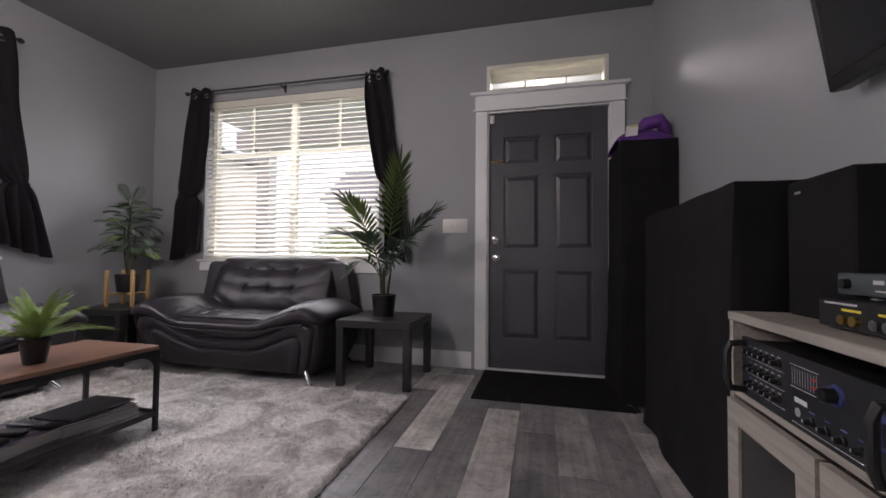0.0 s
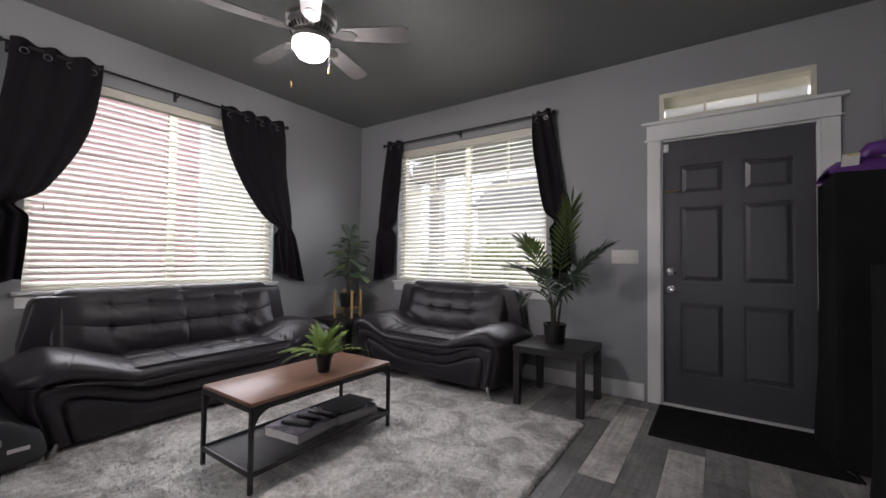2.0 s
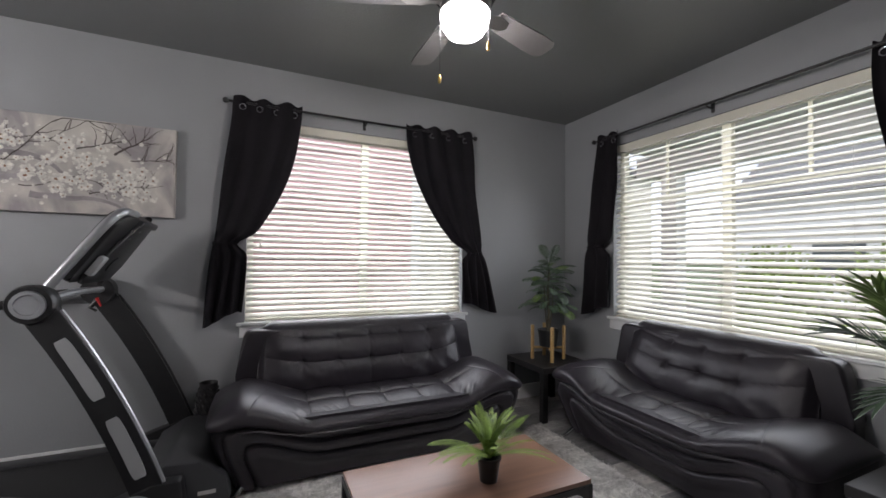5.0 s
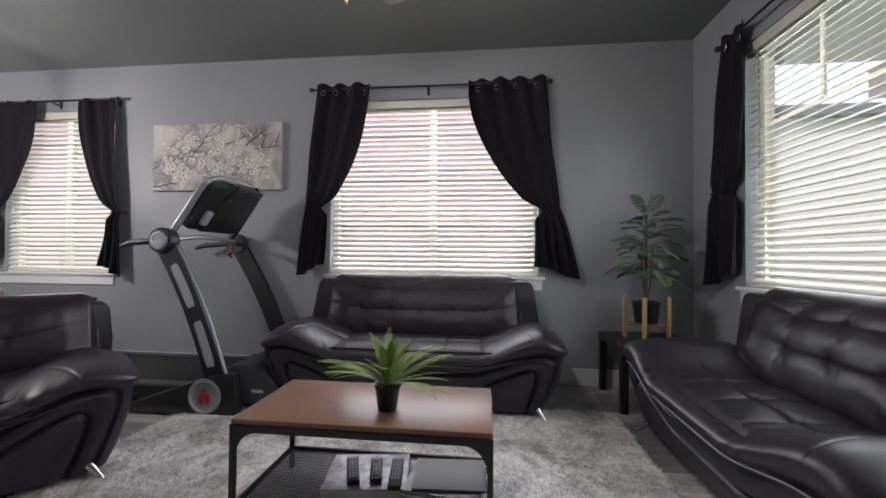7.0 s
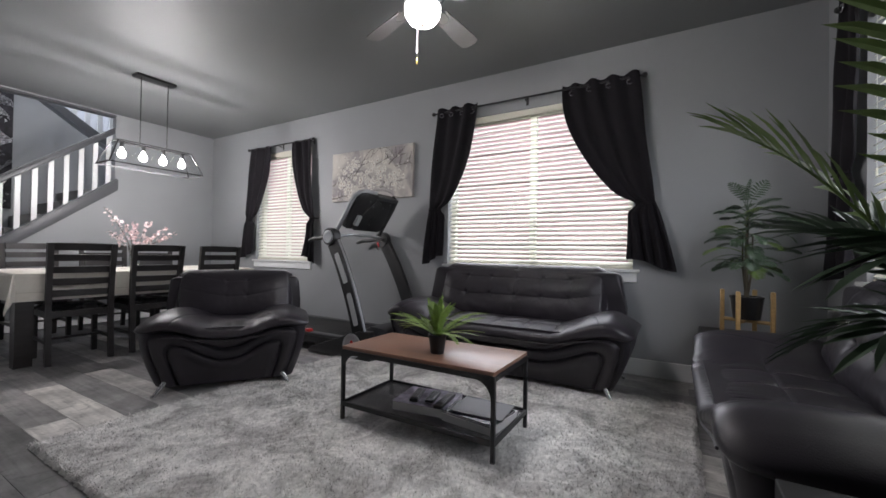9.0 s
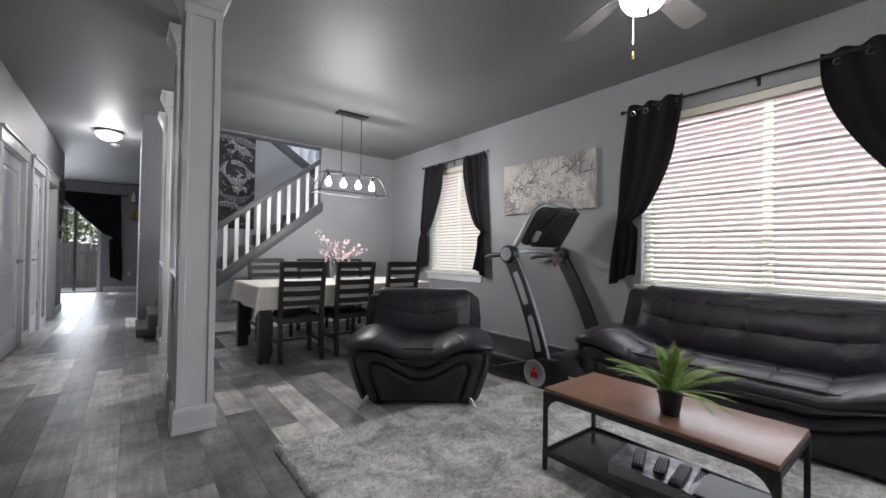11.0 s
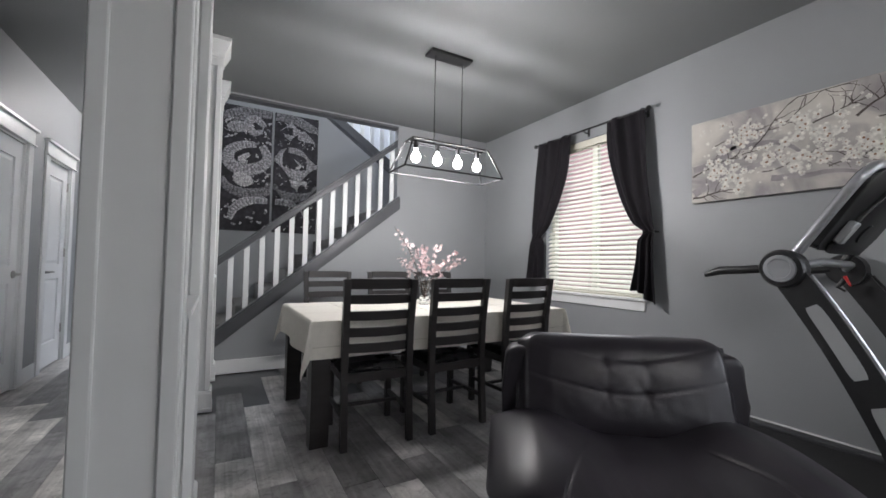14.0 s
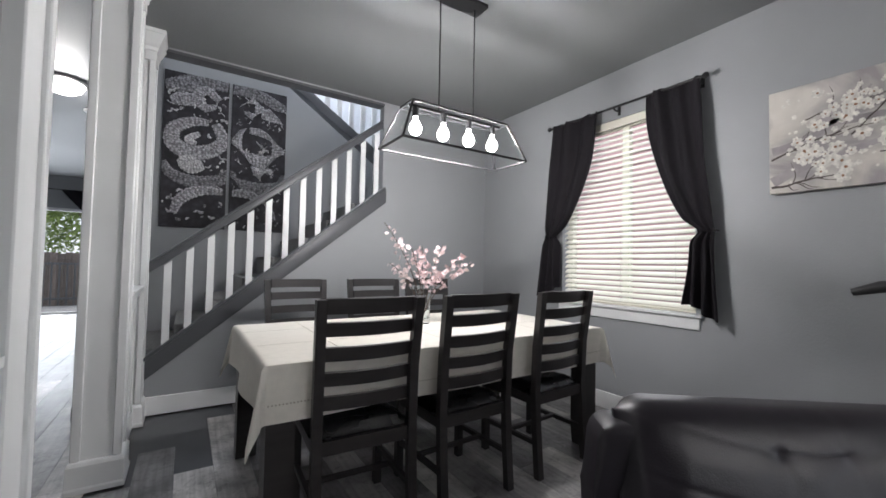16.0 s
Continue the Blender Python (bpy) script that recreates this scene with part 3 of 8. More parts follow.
def leather_seat(name, width, at, label, tufts, seed):
    """Seat of the suite: local front is -y at y = 0, the back at y = 0.78."""
    t = thing(name, label, "sofa" if width > 1.2 else "armchair", "black leather suite", at=at)
    half = width / 2
    a_in, a_out = (0.56, 0.17) if width > 1.2 else (0.47, 0.19)
    inset = 0.235 if width > 1.2 else 0.138
    big = width > 1.2
    top_z, low_z = 0.44, 0.058 if big else 0.050

    # base: bulging sides, curved bands on the front
    def half_at(z):
        q = (z - low_z) / (top_z - low_z)
        return half - 0.018 - 0.015 * q ** 6 - (0.125 if big else 0.095) * (1 - q) ** 1.7

    def ring(u, v):
        z = low_z + (top_z - low_z) * v
        hw = half_at(z)
        y0, y1, r = 0.05 + (0.09 if big else 0.055) * (1 - v) ** 1.5, 0.74, 0.07
        fl, sl_ = 2 * (hw - r), (y1 - y0 - 2 * r)
        arc = math.pi * r / 2
        share = 0.62
        if u < share:                                   # front, with half of both front corners
            s = (u / share) * (fl + arc) - arc / 2
            if s < 0:
                a = s / r
                x, y = -hw + r + r * math.sin(a), y0 + r - r * math.cos(a)
            elif s > fl:
                a = (s - fl) / r
                x, y = hw - r + r * math.sin(a), y0 + r - r * math.cos(a)
            else:
                x, y = -hw + r + s, y0
            n = 1.0
        else:
            w = (u - share) / (1 - share)
            total = 2 * (sl_ + arc) + fl + arc
            s, n = w * total + arc / 2, 0.0
            if s < arc:
                a = s / r
                x, y = hw - r + r * math.sin(a), y0 + r - r * math.cos(a)
            elif s < arc + sl_:
                x, y = hw, y0 + r + (s - arc)
            elif s < 2 * arc + sl_:
                a = (s - arc - sl_) / r
                x, y = hw - r + r * math.cos(a), y1 - r + r * math.sin(a)
            elif s < 2 * arc + sl_ + fl:
                x, y = hw - r - (s - 2 * arc - sl_), y1
            elif s < 3 * arc + sl_ + fl:
                a = (s - 2 * arc - sl_ - fl) / r
                x, y = -hw + r - r * math.sin(a), y1 - r + r * math.cos(a)
            elif s < 3 * arc + 2 * sl_ + fl:
                x, y = -hw, y1 - r - (s - 3 * arc - sl_ - fl)
            else:
                a = (s - 3 * arc - 2 * sl_ - fl) / r
                x, y = -hw + r - r * math.cos(a), y0 + r - r * math.sin(a)
        if n:
            ax = half - abs(x)
            za = 0.205 + 0.125 * smooth(a_in + 0.06, a_out + 0.03, ax)
            xr = half - 0.155 - 0.10 * (1 - v) ** 1.3
            d = soft_min(za - z, xr - abs(x), 0.09)
            g = 0.0
            for off in (0.0, 0.085):
                e = abs(d + off)
                g += 0.019 * max(0.0, 1 - e / 0.014)
                g -= 0.010 * math.exp(-((d + off - 0.042) / 0.028) ** 2)
            y += g * smooth(0.0, 0.06, hw - abs(x))
        return Vector((x, y, z))
    bm = bmesh.new()
    g = bm_sheet(bm, 300, 64, ring, closed_u=True)
    bm.faces.new(g[0][::-1]), bm.faces.new(g[-1])
    part("base", bm, LEATHER_MAT, t)

    step, count = (0.235, 5) if width > 1.8 else ((0.235, 3) if width > 1.2 else (0.155, 2))
    buttons = [(k - (count - 1) / 2) * step for k in range(count)]
    end = buttons[-1]

    soft = 0.85 if width > 1.2 else 0.36
    mid_z, tall = (0.645, 0.235) if width > 1.2 else (0.602, 0.199)
    shell_z = 0.838 if width > 1.2 else 0.748

    def dent(x, q, bx, bq, deep):
        """Hollow round one button, with puckers that run out of it."""
        r2 = (x - bx) ** 2 + (q - bq) ** 2
        if r2 > 0.05:
            return 0.0
        a = math.atan2(q - bq, x - bx)
        r = math.sqrt(r2)
        return soft * deep * (math.exp(-r2 / 0.016 ** 2) + 0.55 * math.exp(-r2 / 0.06 ** 2)) + soft * 0.0018 * math.cos(7 * a + 3 * bx + seed) * smooth(0.008, 0.03, r) * math.exp(-r2 / 0.075 ** 2)

    # seat cushion that swells up into the arms
    def cushion(u, v):
        x = -half + width * u
        e = half - abs(x)
        arm = smooth(a_in, a_out, e)
        rise, sit = (0.125, 0.0) if width > 1.2 else (0.072, 0.014)
        hi = 0.425 + sit + rise * arm - (0.06 if big else 0.045) * smooth(0.17, 0.0, e)
        lo = 0.345 + (0.06 if width > 1.2 else 0.062) * arm - 0.01 * smooth(0.15, 0.0, e)
        # rounded corner in plan, so that the arm ends in a soft bolster
        corner = max(0.0, 1 - e / 0.13)
        nose = 0.0 + 0.02 * arm + 0.11 * (1 - math.sqrt(1 - corner * corner))
        back = 0.66 if width > 1.2 else 0.70
        up = v < 0.66
        q = 1 - 2 * v / 0.66 if up else -1 + 2 * (v - 0.66) / 0.34
        px = 1.5 * q - 0.5 * q ** 3
        pz = max(0.0, 1 - abs(px) ** 3.64) ** 0.35 * (1 if up else -1)
        shrink = max(0.12, math.sqrt(max(0.0, 1 - max(0.0, 1 - e / 0.075) ** 2)))
        y = (nose + back) / 2 - (back - nose) / 2 * px
        z = (hi + lo) / 2 + (hi - lo) / 2 * pz * shrink
        gather = math.exp(-((e - a_in + 0.09) / 0.10) ** 2)
        if up and abs(px) < 0.999:
            body = 1 - arm
            z += (0.035 * (1 - 0.5 * arm) if width > 1.2 else 0.014 + 0.008 * arm) * (1 - px * px)
            for bx in buttons:
                if width > 1.2:
                    z -= dent(x, y, bx, 0.30, 0.014) * body
                    z -= dent(x, y, bx, 0.48, 0.010) * body
                    z -= (0.006 * math.exp(-((x - bx) / 0.005) ** 2) + 0.004 * math.exp(-((x - bx) / 0.03) ** 2)) * smooth(0.02, 0.10, y) * body
            if width > 1.2:
                z -= (0.006 * math.exp(-((y - 0.30) / 0.005) ** 2) + 0.004 * math.exp(-((y - 0.30) / 0.03) ** 2)) * body
            # small creases along the front edge
            fan = x * (1 + 1.6 * (0.2 - y))
            wr = math.sin(fan * 95 + 3 * math.sin(fan * 17 + seed))
            z -= 0.0042 * max(0.0, wr) ** 3 * smooth(0.02, 0.06, y) * smooth(0.24, 0.07, y) * body * (0.45 + noise.noise(Vector((x * 6, 0.3, seed))))
            # folds where the seat turns up into the arm
            z += 0.002 * math.sin(78 * (e - 0.4) + 5 * y) * gather * smooth(0.30, 0.0, y)
            # welt that runs over the arm
            z -= 0.005 * math.exp(-((e - a_out - 0.02 - 0.35 * y) / 0.005) ** 2) * smooth(0.45, 0.30, y)
        z += 0.004 * noise.noise(Vector((x * 5, y * 5, seed)))
        return Vector((x, y - (0.003 * math.sin(x * 70) * gather if px > 0.8 else 0), z))
    bm = bmesh.new()
    rows = bm_sheet(bm, int(width * 220), 150, cushion)
    for i in (0, -1):
        bm.faces.new([r[i] for r in rows[:-1]])
    bmesh.ops.remove_doubles(bm, verts=bm.verts[:], dist=1e-5)
    part("seat_cushion", bm, LEATHER, t)
    # seam cord under the cushion
    cord = []
    for k in range(61):
        x = -half + 0.15 + (width - 0.30) * k / 60
        arm = smooth(a_in, a_out, half - abs(x))
        cord.append((x, 0.012 + 0.02 * arm, 0.352 + (0.062 if width > 1.2 else 0.037) * arm))
    part("piping", tube(cord, 0.006, 6), LEATHER, t)

    # backrest: two seams with buttons, rising towards the ends
    bw = half - inset + (0.0 if big else 0.032)

    def back(u, v):
        front = v < 0.66
        q = -1 + 2 * v / 0.66 if front else 1 - 2 * (v - 0.66) / 0.34
        pz = 1.5 * q - 0.5 * q ** 3
        py = max(0.0, 1 - abs(pz) ** 4) ** 0.275 * (1 if front else -1)
        w = 2 * u - 1
        x = bw * (1.3 * w - 0.3 * w ** 3) if width > 1.2 else bw * (1.2 * w - 0.2 * w ** 3)
        e = bw - abs(x)
        z = mid_z + tall * pz * (1 - 0.16 * smooth(0.11, 0.0, e) ** 2)
        x *= 1 - 0.05 * (z - 0.4)
        lean = (0.60 if width > 1.2 else 0.64) + 0.16 * (z - 0.41) / 0.46
        thick = 0.075 * (1 - 0.85 * smooth(0.06, 0.0, e) ** 2)
        y = lean - thick * py
        if front and abs(pz) < 0.999:
            y -= 0.034 * (1 - abs(pz) ** 2.5) * smooth(0.0, 0.15, e)
            for row, tz in enumerate((0.615, 0.765) if width > 1.2 else (0.595, 0.715)):
                zs = tz + 0.20 * max(0.0, abs(x) - end)
                away = max(0.0, abs(x) - end)
                fade = 1 - (0.55 if row else 0.2) * smooth(0.0, 0.25, away)
                y += (0.006 * soft ** 0.4 * math.exp(-((z - zs) / 0.0055) ** 2) + 0.011 * soft ** 2 * math.exp(-((z - zs) / 0.038) ** 2)) * fade * smooth(0.0, 0.06, e)
                for bx in buttons:
                    y += dent(x, z, bx, tz, 0.020)
            if width > 1.8:
                y += 0.006 * math.exp(-(x / 0.0055) ** 2) + 0.005 * math.exp(-(x / 0.03) ** 2)
            # slack folds near the seat
            y += (0.004 if big else 0.0012) * math.sin(30 * x + 40 * z + 3 * noise.noise(Vector((x * 4, z * 4, seed)))) * smooth(0.60, 0.50, z) * smooth(0.1, 0.5, abs(x) / bw)
            y += 0.007 * soft * noise.noise(Vector((x * 6, z * 6, seed + 5))) + 0.0014 * noise.noise(Vector((x * 24, z * 24, seed + 2)))
        return Vector((x, y, z))
    bm = bmesh.new()
    rows = bm_sheet(bm, int(bw * 2 * 170), 120, back)
    for i in (0, -1):
        bm.faces.new([r[i] for r in rows[:-1]])
    bmesh.ops.remove_doubles(bm, verts=bm.verts[:], dist=1e-5)
    part("backrest", bm, LEATHER, t)
    bm = bmesh.new()
    wb, wt = (half - inset + 0.125, half - inset + 0.085) if width > 1.2 else (half - inset + 0.092, half - inset + 0.078)
    bm_prism(bm, [(-wb, 0.38), (wb, 0.38), (wb, 0.55), (wt, shell_z - 0.033), (wt - 0.03, shell_z), (-wt + 0.03, shell_z), (-wt, shell_z - 0.033), (-wb, 0.55)], *((0.66, 0.79) if width > 1.2 else (0.69, 0.83)), 'y')
    bmesh.ops.bevel(bm, geom=bm.edges[:], offset=0.024, segments=4, profile=0.5, affect='EDGES')
    part("back_panel", bm, LEATHER_MAT, t)
    for sx in (-1, 1):
        for y, fy in ((0.17 if big else 0.13, -0.07), (0.68, 0.05)):
            x = sx * (half - 0.21)
            leg = bmesh.new()
            bm_tube(leg, [(x, y, 0.11), (x + sx * 0.03, y + fy * 0.4, 0.075), (x + sx * 0.075, y + fy, 0.008), (x + sx * 0.085, y + fy, 0.0)], [0.022, 0.018, 0.012, 0.016], 10)
            part("leg", leg, CHROME, t, "curved chrome leg")
    return t


leather_seat("sofa", 2.00, pose(-2.74, 1.125, 0, 0, 0, 90), "long black leather sofa with button-tufted back under the window", 6, 1)
leather_seat("loveseat", 1.68, pose(-2.12, 2.42, 0), "black leather loveseat with wavy front in the corner", 4, 2)
leather_seat("armchair", 1.09, pose(-1.599, -0.285, 0, 0, 0, 142.0), "black leather armchair with wide swollen arms on chrome feet", 2, 3)

# ---------------------------------------------------------------- rug and mat
RUG = material("grey_shag", (0.60, 0.585, 0.565), 0.95, spread=0.18, scale=40, bump=0.5, bump_scale=240, spec=0.1)
nt = RUG.node_tree
vm = next(n for n in nt.nodes if n.type == 'VECT_MATH')
mott = nt.nodes.new("ShaderNodeTexNoise")
mott.inputs["Scale"].default_value, mott.inputs["Detail"].default_value, mott.inputs["Distortion"].default_value = 4.2, 9, 0.8
mott.inputs["Roughness"].default_value = 0.72
tex = next(n for n in nt.nodes if n.type == 'TEX_COORD')
nt.links.new(tex.outputs["Object"], mott.inputs["Vector"])
two = nt.nodes.new("ShaderNodeValToRGB")
two.color_ramp.elements[0].position, two.color_ramp.elements[0].color = 0.38, (0.40, 0.388, 0.375, 1)
two.color_ramp.elements[1].position, two.color_ramp.elements[1].color = 0.58, (0.86, 0.845, 0.82, 1)
nt.links.new(mott.outputs[0], two.inputs[0])
nt.links.new(two.outputs[0], vm.inputs[0])
RX0, RX1, RY0, RY1 = -3.05, -0.665, -0.34, 2.46


def rug_top(u, v):
    x, y = RX0 + (RX1 - RX0) * u, RY0 + (RY1 - RY0) * v
    edge = min(u * (RX1 - RX0), (1 - u) * (RX1 - RX0), v * (RY1 - RY0), (1 - v) * (RY1 - RY0))
    z = 0.004 + 0.02 * smooth(0.0, 0.02, edge)
    if edge > 0.01:
        z += 0.005 * noise.noise(Vector((x * 26, y * 26, 0))) + 0.004 * noise.noise(Vector((x * 60, y * 60, 2)))
    else:
        x += 0.008 * noise.noise(Vector((x * 30, y * 30, 4)))
        y += 0.008 * noise.noise(Vector((x * 30, y * 30, 9)))
    return Vector((x, y, z))


bm = bmesh.new()
g = bm_sheet(bm, 200, 230, rug_top)
rug = thing("rug", "thick mottled grey shag rug under the coffee table", "rug")
part("top_surface", bm, RUG, rug)
part("backing", box(RX0 + 0.004, RX1 - 0.004, RY0 + 0.004, RY1 - 0.004, 0.0005, 0.006), STAIRGREY, rug, "dark rug edge", smooth=False)
# tufts of pile
rnd = random.Random(7)
verts, faces = [], []
for _ in range(52000):
    x, y = rnd.uniform(RX0 + 0.005, RX1 - 0.005), rnd.uniform(RY0 + 0.005, RY1 - 0.005)
    a, l = rnd.uniform(0, 6.28), rnd.uniform(0.012, 0.028)
    dx, dy, w = math.cos(a) * l, math.sin(a) * l, 0.0035
    k = len(verts)
    verts += [(x - dy / l * w, y + dx / l * w, 0.018), (x + dy / l * w, y - dx / l * w, 0.018), (x + dx * 0.6, y + dy * 0.6, 0.030 + rnd.uniform(-0.003, 0.008))]
    faces.append((k, k + 1, k + 2))
me = bpy.data.meshes.new("pile")
me.from_pydata(verts, [], faces)
me.materials.append(RUG)
tufts_ob = new("pile", me)
tufts_ob.parent = rug
tagged(tufts_ob, kind="stuff")

MATFIB = material("black_coir", (0.019, 0.018, 0.019), 0.95, spread=0.3, scale=40, bump=0.6, bump_scale=260, spec=0.1)
door_mat = thing("door_mat", "black ribbed door mat in front of the front door", "mat")
part("pad", box(-0.30, 0.66, 2.55, 3.20, 0.0, 0.010, 0.003), MATFIB, door_mat)
for k in range(40):
    y = 2.57 + k * 0.0155
    part("rib", box(-0.285, 0.645, y, y + 0.008, 0.010, 0.013), MATFIB, door_mat, smooth=False)

# ---------------------------------------------------------------- coffee table
WALNUT = material("walnut_veneer", (0.25, 0.135, 0.09), 0.32, spread=0.14, scale=4, stretch=(9, 0.6, 1), bump=0.05, bump_scale=30)
ct = thing("coffee_table", "walnut coffee table on a black metal frame with mesh shelf", "table")
X0, X1, Y0, Y1, ZT = -2.148, -1.680, 0.707, 1.648, 0.437
part("tabletop", box(X0 + 0.004, X1 - 0.004, Y0 + 0.004, Y1 - 0.004, ZT - 0.020, ZT, 0.003, 2), WALNUT, ct, "walnut veneer top")
for x in (X0, X1 - 0.02):
    for y in (Y0, Y1 - 0.02):
        part("leg", box(x, x + 0.02, y, y + 0.02, 0.004, ZT - 0.02, 0.002, 1), BLACKMETAL, ct)
for a in ((X0 + 0.02, X1 - 0.02, Y0, Y0 + 0.012), (X0 + 0.02, X1 - 0.02, Y1 - 0.012, Y1), (X0, X0 + 0.012, Y0 + 0.02, Y1 - 0.02), (X1 - 0.012, X1, Y0 + 0.02, Y1 - 0.02)):
    part("apron_rail", box(*a, ZT - 0.045, ZT - 0.021), BLACKMETAL, ct, smooth=False)
    part("shelf_rail", box(*a, 0.100, 0.125), BLACKMETAL, ct, smooth=False)
for x in (X0 + 0.002, X1 - 0.010):
    for y, s in ((Y0 + 0.02, 1), (Y1 - 0.02, -1)):
        out = [(y, ZT - 0.045), (y + s * 0.085, ZT - 0.045)] + [(y + s * (0.085 - 0.085 * math.sin(k * math.pi / 16)), ZT - 0.135 + 0.09 * math.cos(k * math.pi / 16)) for k in range(1, 9)]
        part("gusset", prism(out, x, x + 0.008, 'x'), BLACKMETAL, ct, smooth=False)
bm = bmesh.new()
for k in range(int((Y1 - Y0 - 0.03) / 0.0125)):
    y = Y0 + 0.018 + k * 0.0125
    bm_box(bm, X0 + 0.012, X1 - 0.012, y, y + 0.003, 0.109, 0.112)
for k in range(int((X1 - X0 - 0.03) / 0.0125)):
    x = X0 + 0.018 + k * 0.0125
    bm_box(bm, x, x + 0.003, Y0 + 0.012, Y1 - 0.012, 0.1125, 0.1145)
part("mesh_shelf", bm, material("grey_wire_mesh", (0.10, 0.098, 0.105), 0.35, 0.5, spread=0.1), ct, "dark grey wire mesh shelf", smooth=False)

PAPER = material("white_paper", (0.7, 0.69, 0.68), 0.7, spread=0.05, stretch=(1, 1, 60), scale=12)
COVER = material("dark_printed_cover", (0.05, 0.045, 0.06), 0.25, spread=0.7, scale=9)
MAG = material("lilac_magazine_cover", (0.30, 0.27, 0.33), 0.22, spread=0.7, scale=14)
BLACKPLASTIC = material("black_plastic", (0.012, 0.012, 0.013), 0.35, spread=0.15)
BUTTON_GREY = material("grey_keys", (0.32, 0.32, 0.33), 0.5)


def book(x, y, z, w, l, h, turn, cover, label, name="book", cat="book"):
    b = thing(name, label, cat, at=pose(x, y, z, 0, 0, turn))
    part("page_block", box(-w / 2 + 0.002, w / 2 - 0.004, -l / 2 + 0.004, l / 2 - 0.004, 0.002, h - 0.003), PAPER, b, smooth=False)
    part("cover", box(-w / 2, w / 2, -l / 2, l / 2, h - 0.0029, h, 0.001, 1), cover, b)
    part("back_cover", box(-w / 2, w / 2, -l / 2, l / 2, 0, 0.0019), cover, b, smooth=False)
    part("spine", box(-w / 2 - 0.002, -w / 2, -l / 2, l / 2, 0, h), cover, b, smooth=False)
    return b


book(-1.905, 1.155, 0.115, 0.26, 0.32, 0.050, 8, MAG, "thick white box book with a lilac picture cover")
book(-1.90, 1.475, 0.115, 0.27, 0.30, 0.038, -6, PAPER, "pale thick hardcover book on the shelf")
book(-1.89, 1.470, 0.153, 0.24, 0.29, 0.012, -9, COVER, "dark glossy spiral notebook on a pale book")
book(-1.91, 1.485, 0.165, 0.22, 0.28, 0.008, 4, BLACKPLASTIC, "black thin binder on top of the pile")


def remote(x, y, z, turn, l=0.19, label="black television remote control with grey buttons"):
    r = thing("remote_control", label, "remote control", "remotes on the shelf", at=pose(x, y, z, 0, 0, turn))
    part("case", box(-l / 2, l / 2, -0.024, 0.024, 0, 0.02, 0.007, 3), BLACKPLASTIC, r)
    bm = bmesh.new()
    for i in range(8):
        for j in range(3):
            bm_box(bm, -l / 2 + 0.02 + i * 0.019, -l / 2 + 0.031 + i * 0.019, -0.017 + j * 0.0125, -0.008 + j * 0.0125, 0.02, 0.0225)
    part("buttons", bm, BUTTON_GREY, r, smooth=False)


remote(-1.88, 1.10, 0.166, 20)
remote(-1.90, 1.19, 0.166, 14, 0.15, "short black remote control with grey buttons")
remote(-1.88, 1.275, 0.166, 8, 0.21, "long black remote control across two books")

# ---------------------------------------------------------------- side tables


def side_table(x0, y0, label, s=0.535, z=0.45):
    t = thing("side_table", label, "table", "black side tables", at=pose(x0, y0, 0))
    part("tabletop", box(0, s, 0, s, z - 0.05, z, 0.003, 1), BLACKWOOD, t)
    for x in (0.003, s - 0.053):
        for y in (0.003, s - 0.053):
            part("leg", box(x, x + 0.05, y, y + 0.05, 0, z - 0.05, 0.002, 1), BLACKWOOD, t)
    return t


side_table(-1.235, 2.55, "square black side table holding a tall palm")
side_table(-3.60, 2.50, "square black side table in the room corner")

# ---------------------------------------------------------------- plants
LEAF_D = material("dark_green_leaf", (0.05, 0.085, 0.048), 0.42, spread=0.35, scale=14)
LEAF_P = material("palm_green_leaf", (0.10, 0.16, 0.036), 0.45, spread=0.35, scale=10)
LEAF_F = material("fern_green_leaf", (0.21, 0.32, 0.065), 0.5, spread=0.35, scale=20)
STEM = material("brown_green_stem", (0.06, 0.05, 0.03), 0.7, spread=0.3, scale=20)
SOIL = material("dark_soil", (0.02, 0.016, 0.012), 0.95, spread=0.4, scale=60, bump=0.5, bump_scale=150)
BAMBOO = material("pale_bamboo", (0.45, 0.29, 0.12), 0.45, spread=0.15, scale=6, stretch=(1, 1, 8))


def leaflet(bm, root, way, up, length, width, curl=0.25):
    """A pointed blade in six faces, folded along its rib and bending down."""
    side = way.cross(up).normalized()
    ribs = []
    for s, w in ((0.0, 0.25), (0.35, 1.0), (0.7, 0.75), (1.0, 0.0)):
        c = root + way * (length * s) - Vector((0, 0, 1)) * (curl * length * s * s)
        ribs.append((c, side * (width * w / 2), up * (width * 0.18 * w)))
    prev = None
    for c, sv, uv in ribs:
        cur = (bm.verts.new(c - sv + uv), bm.verts.new(c), bm.verts.new(c + sv + uv))
        if prev:
            bm.faces.new((prev[0], prev[1], cur[1], cur[0]))
            bm.faces.new((prev[1], prev[2], cur[2], cur[1]))
        prev = cur


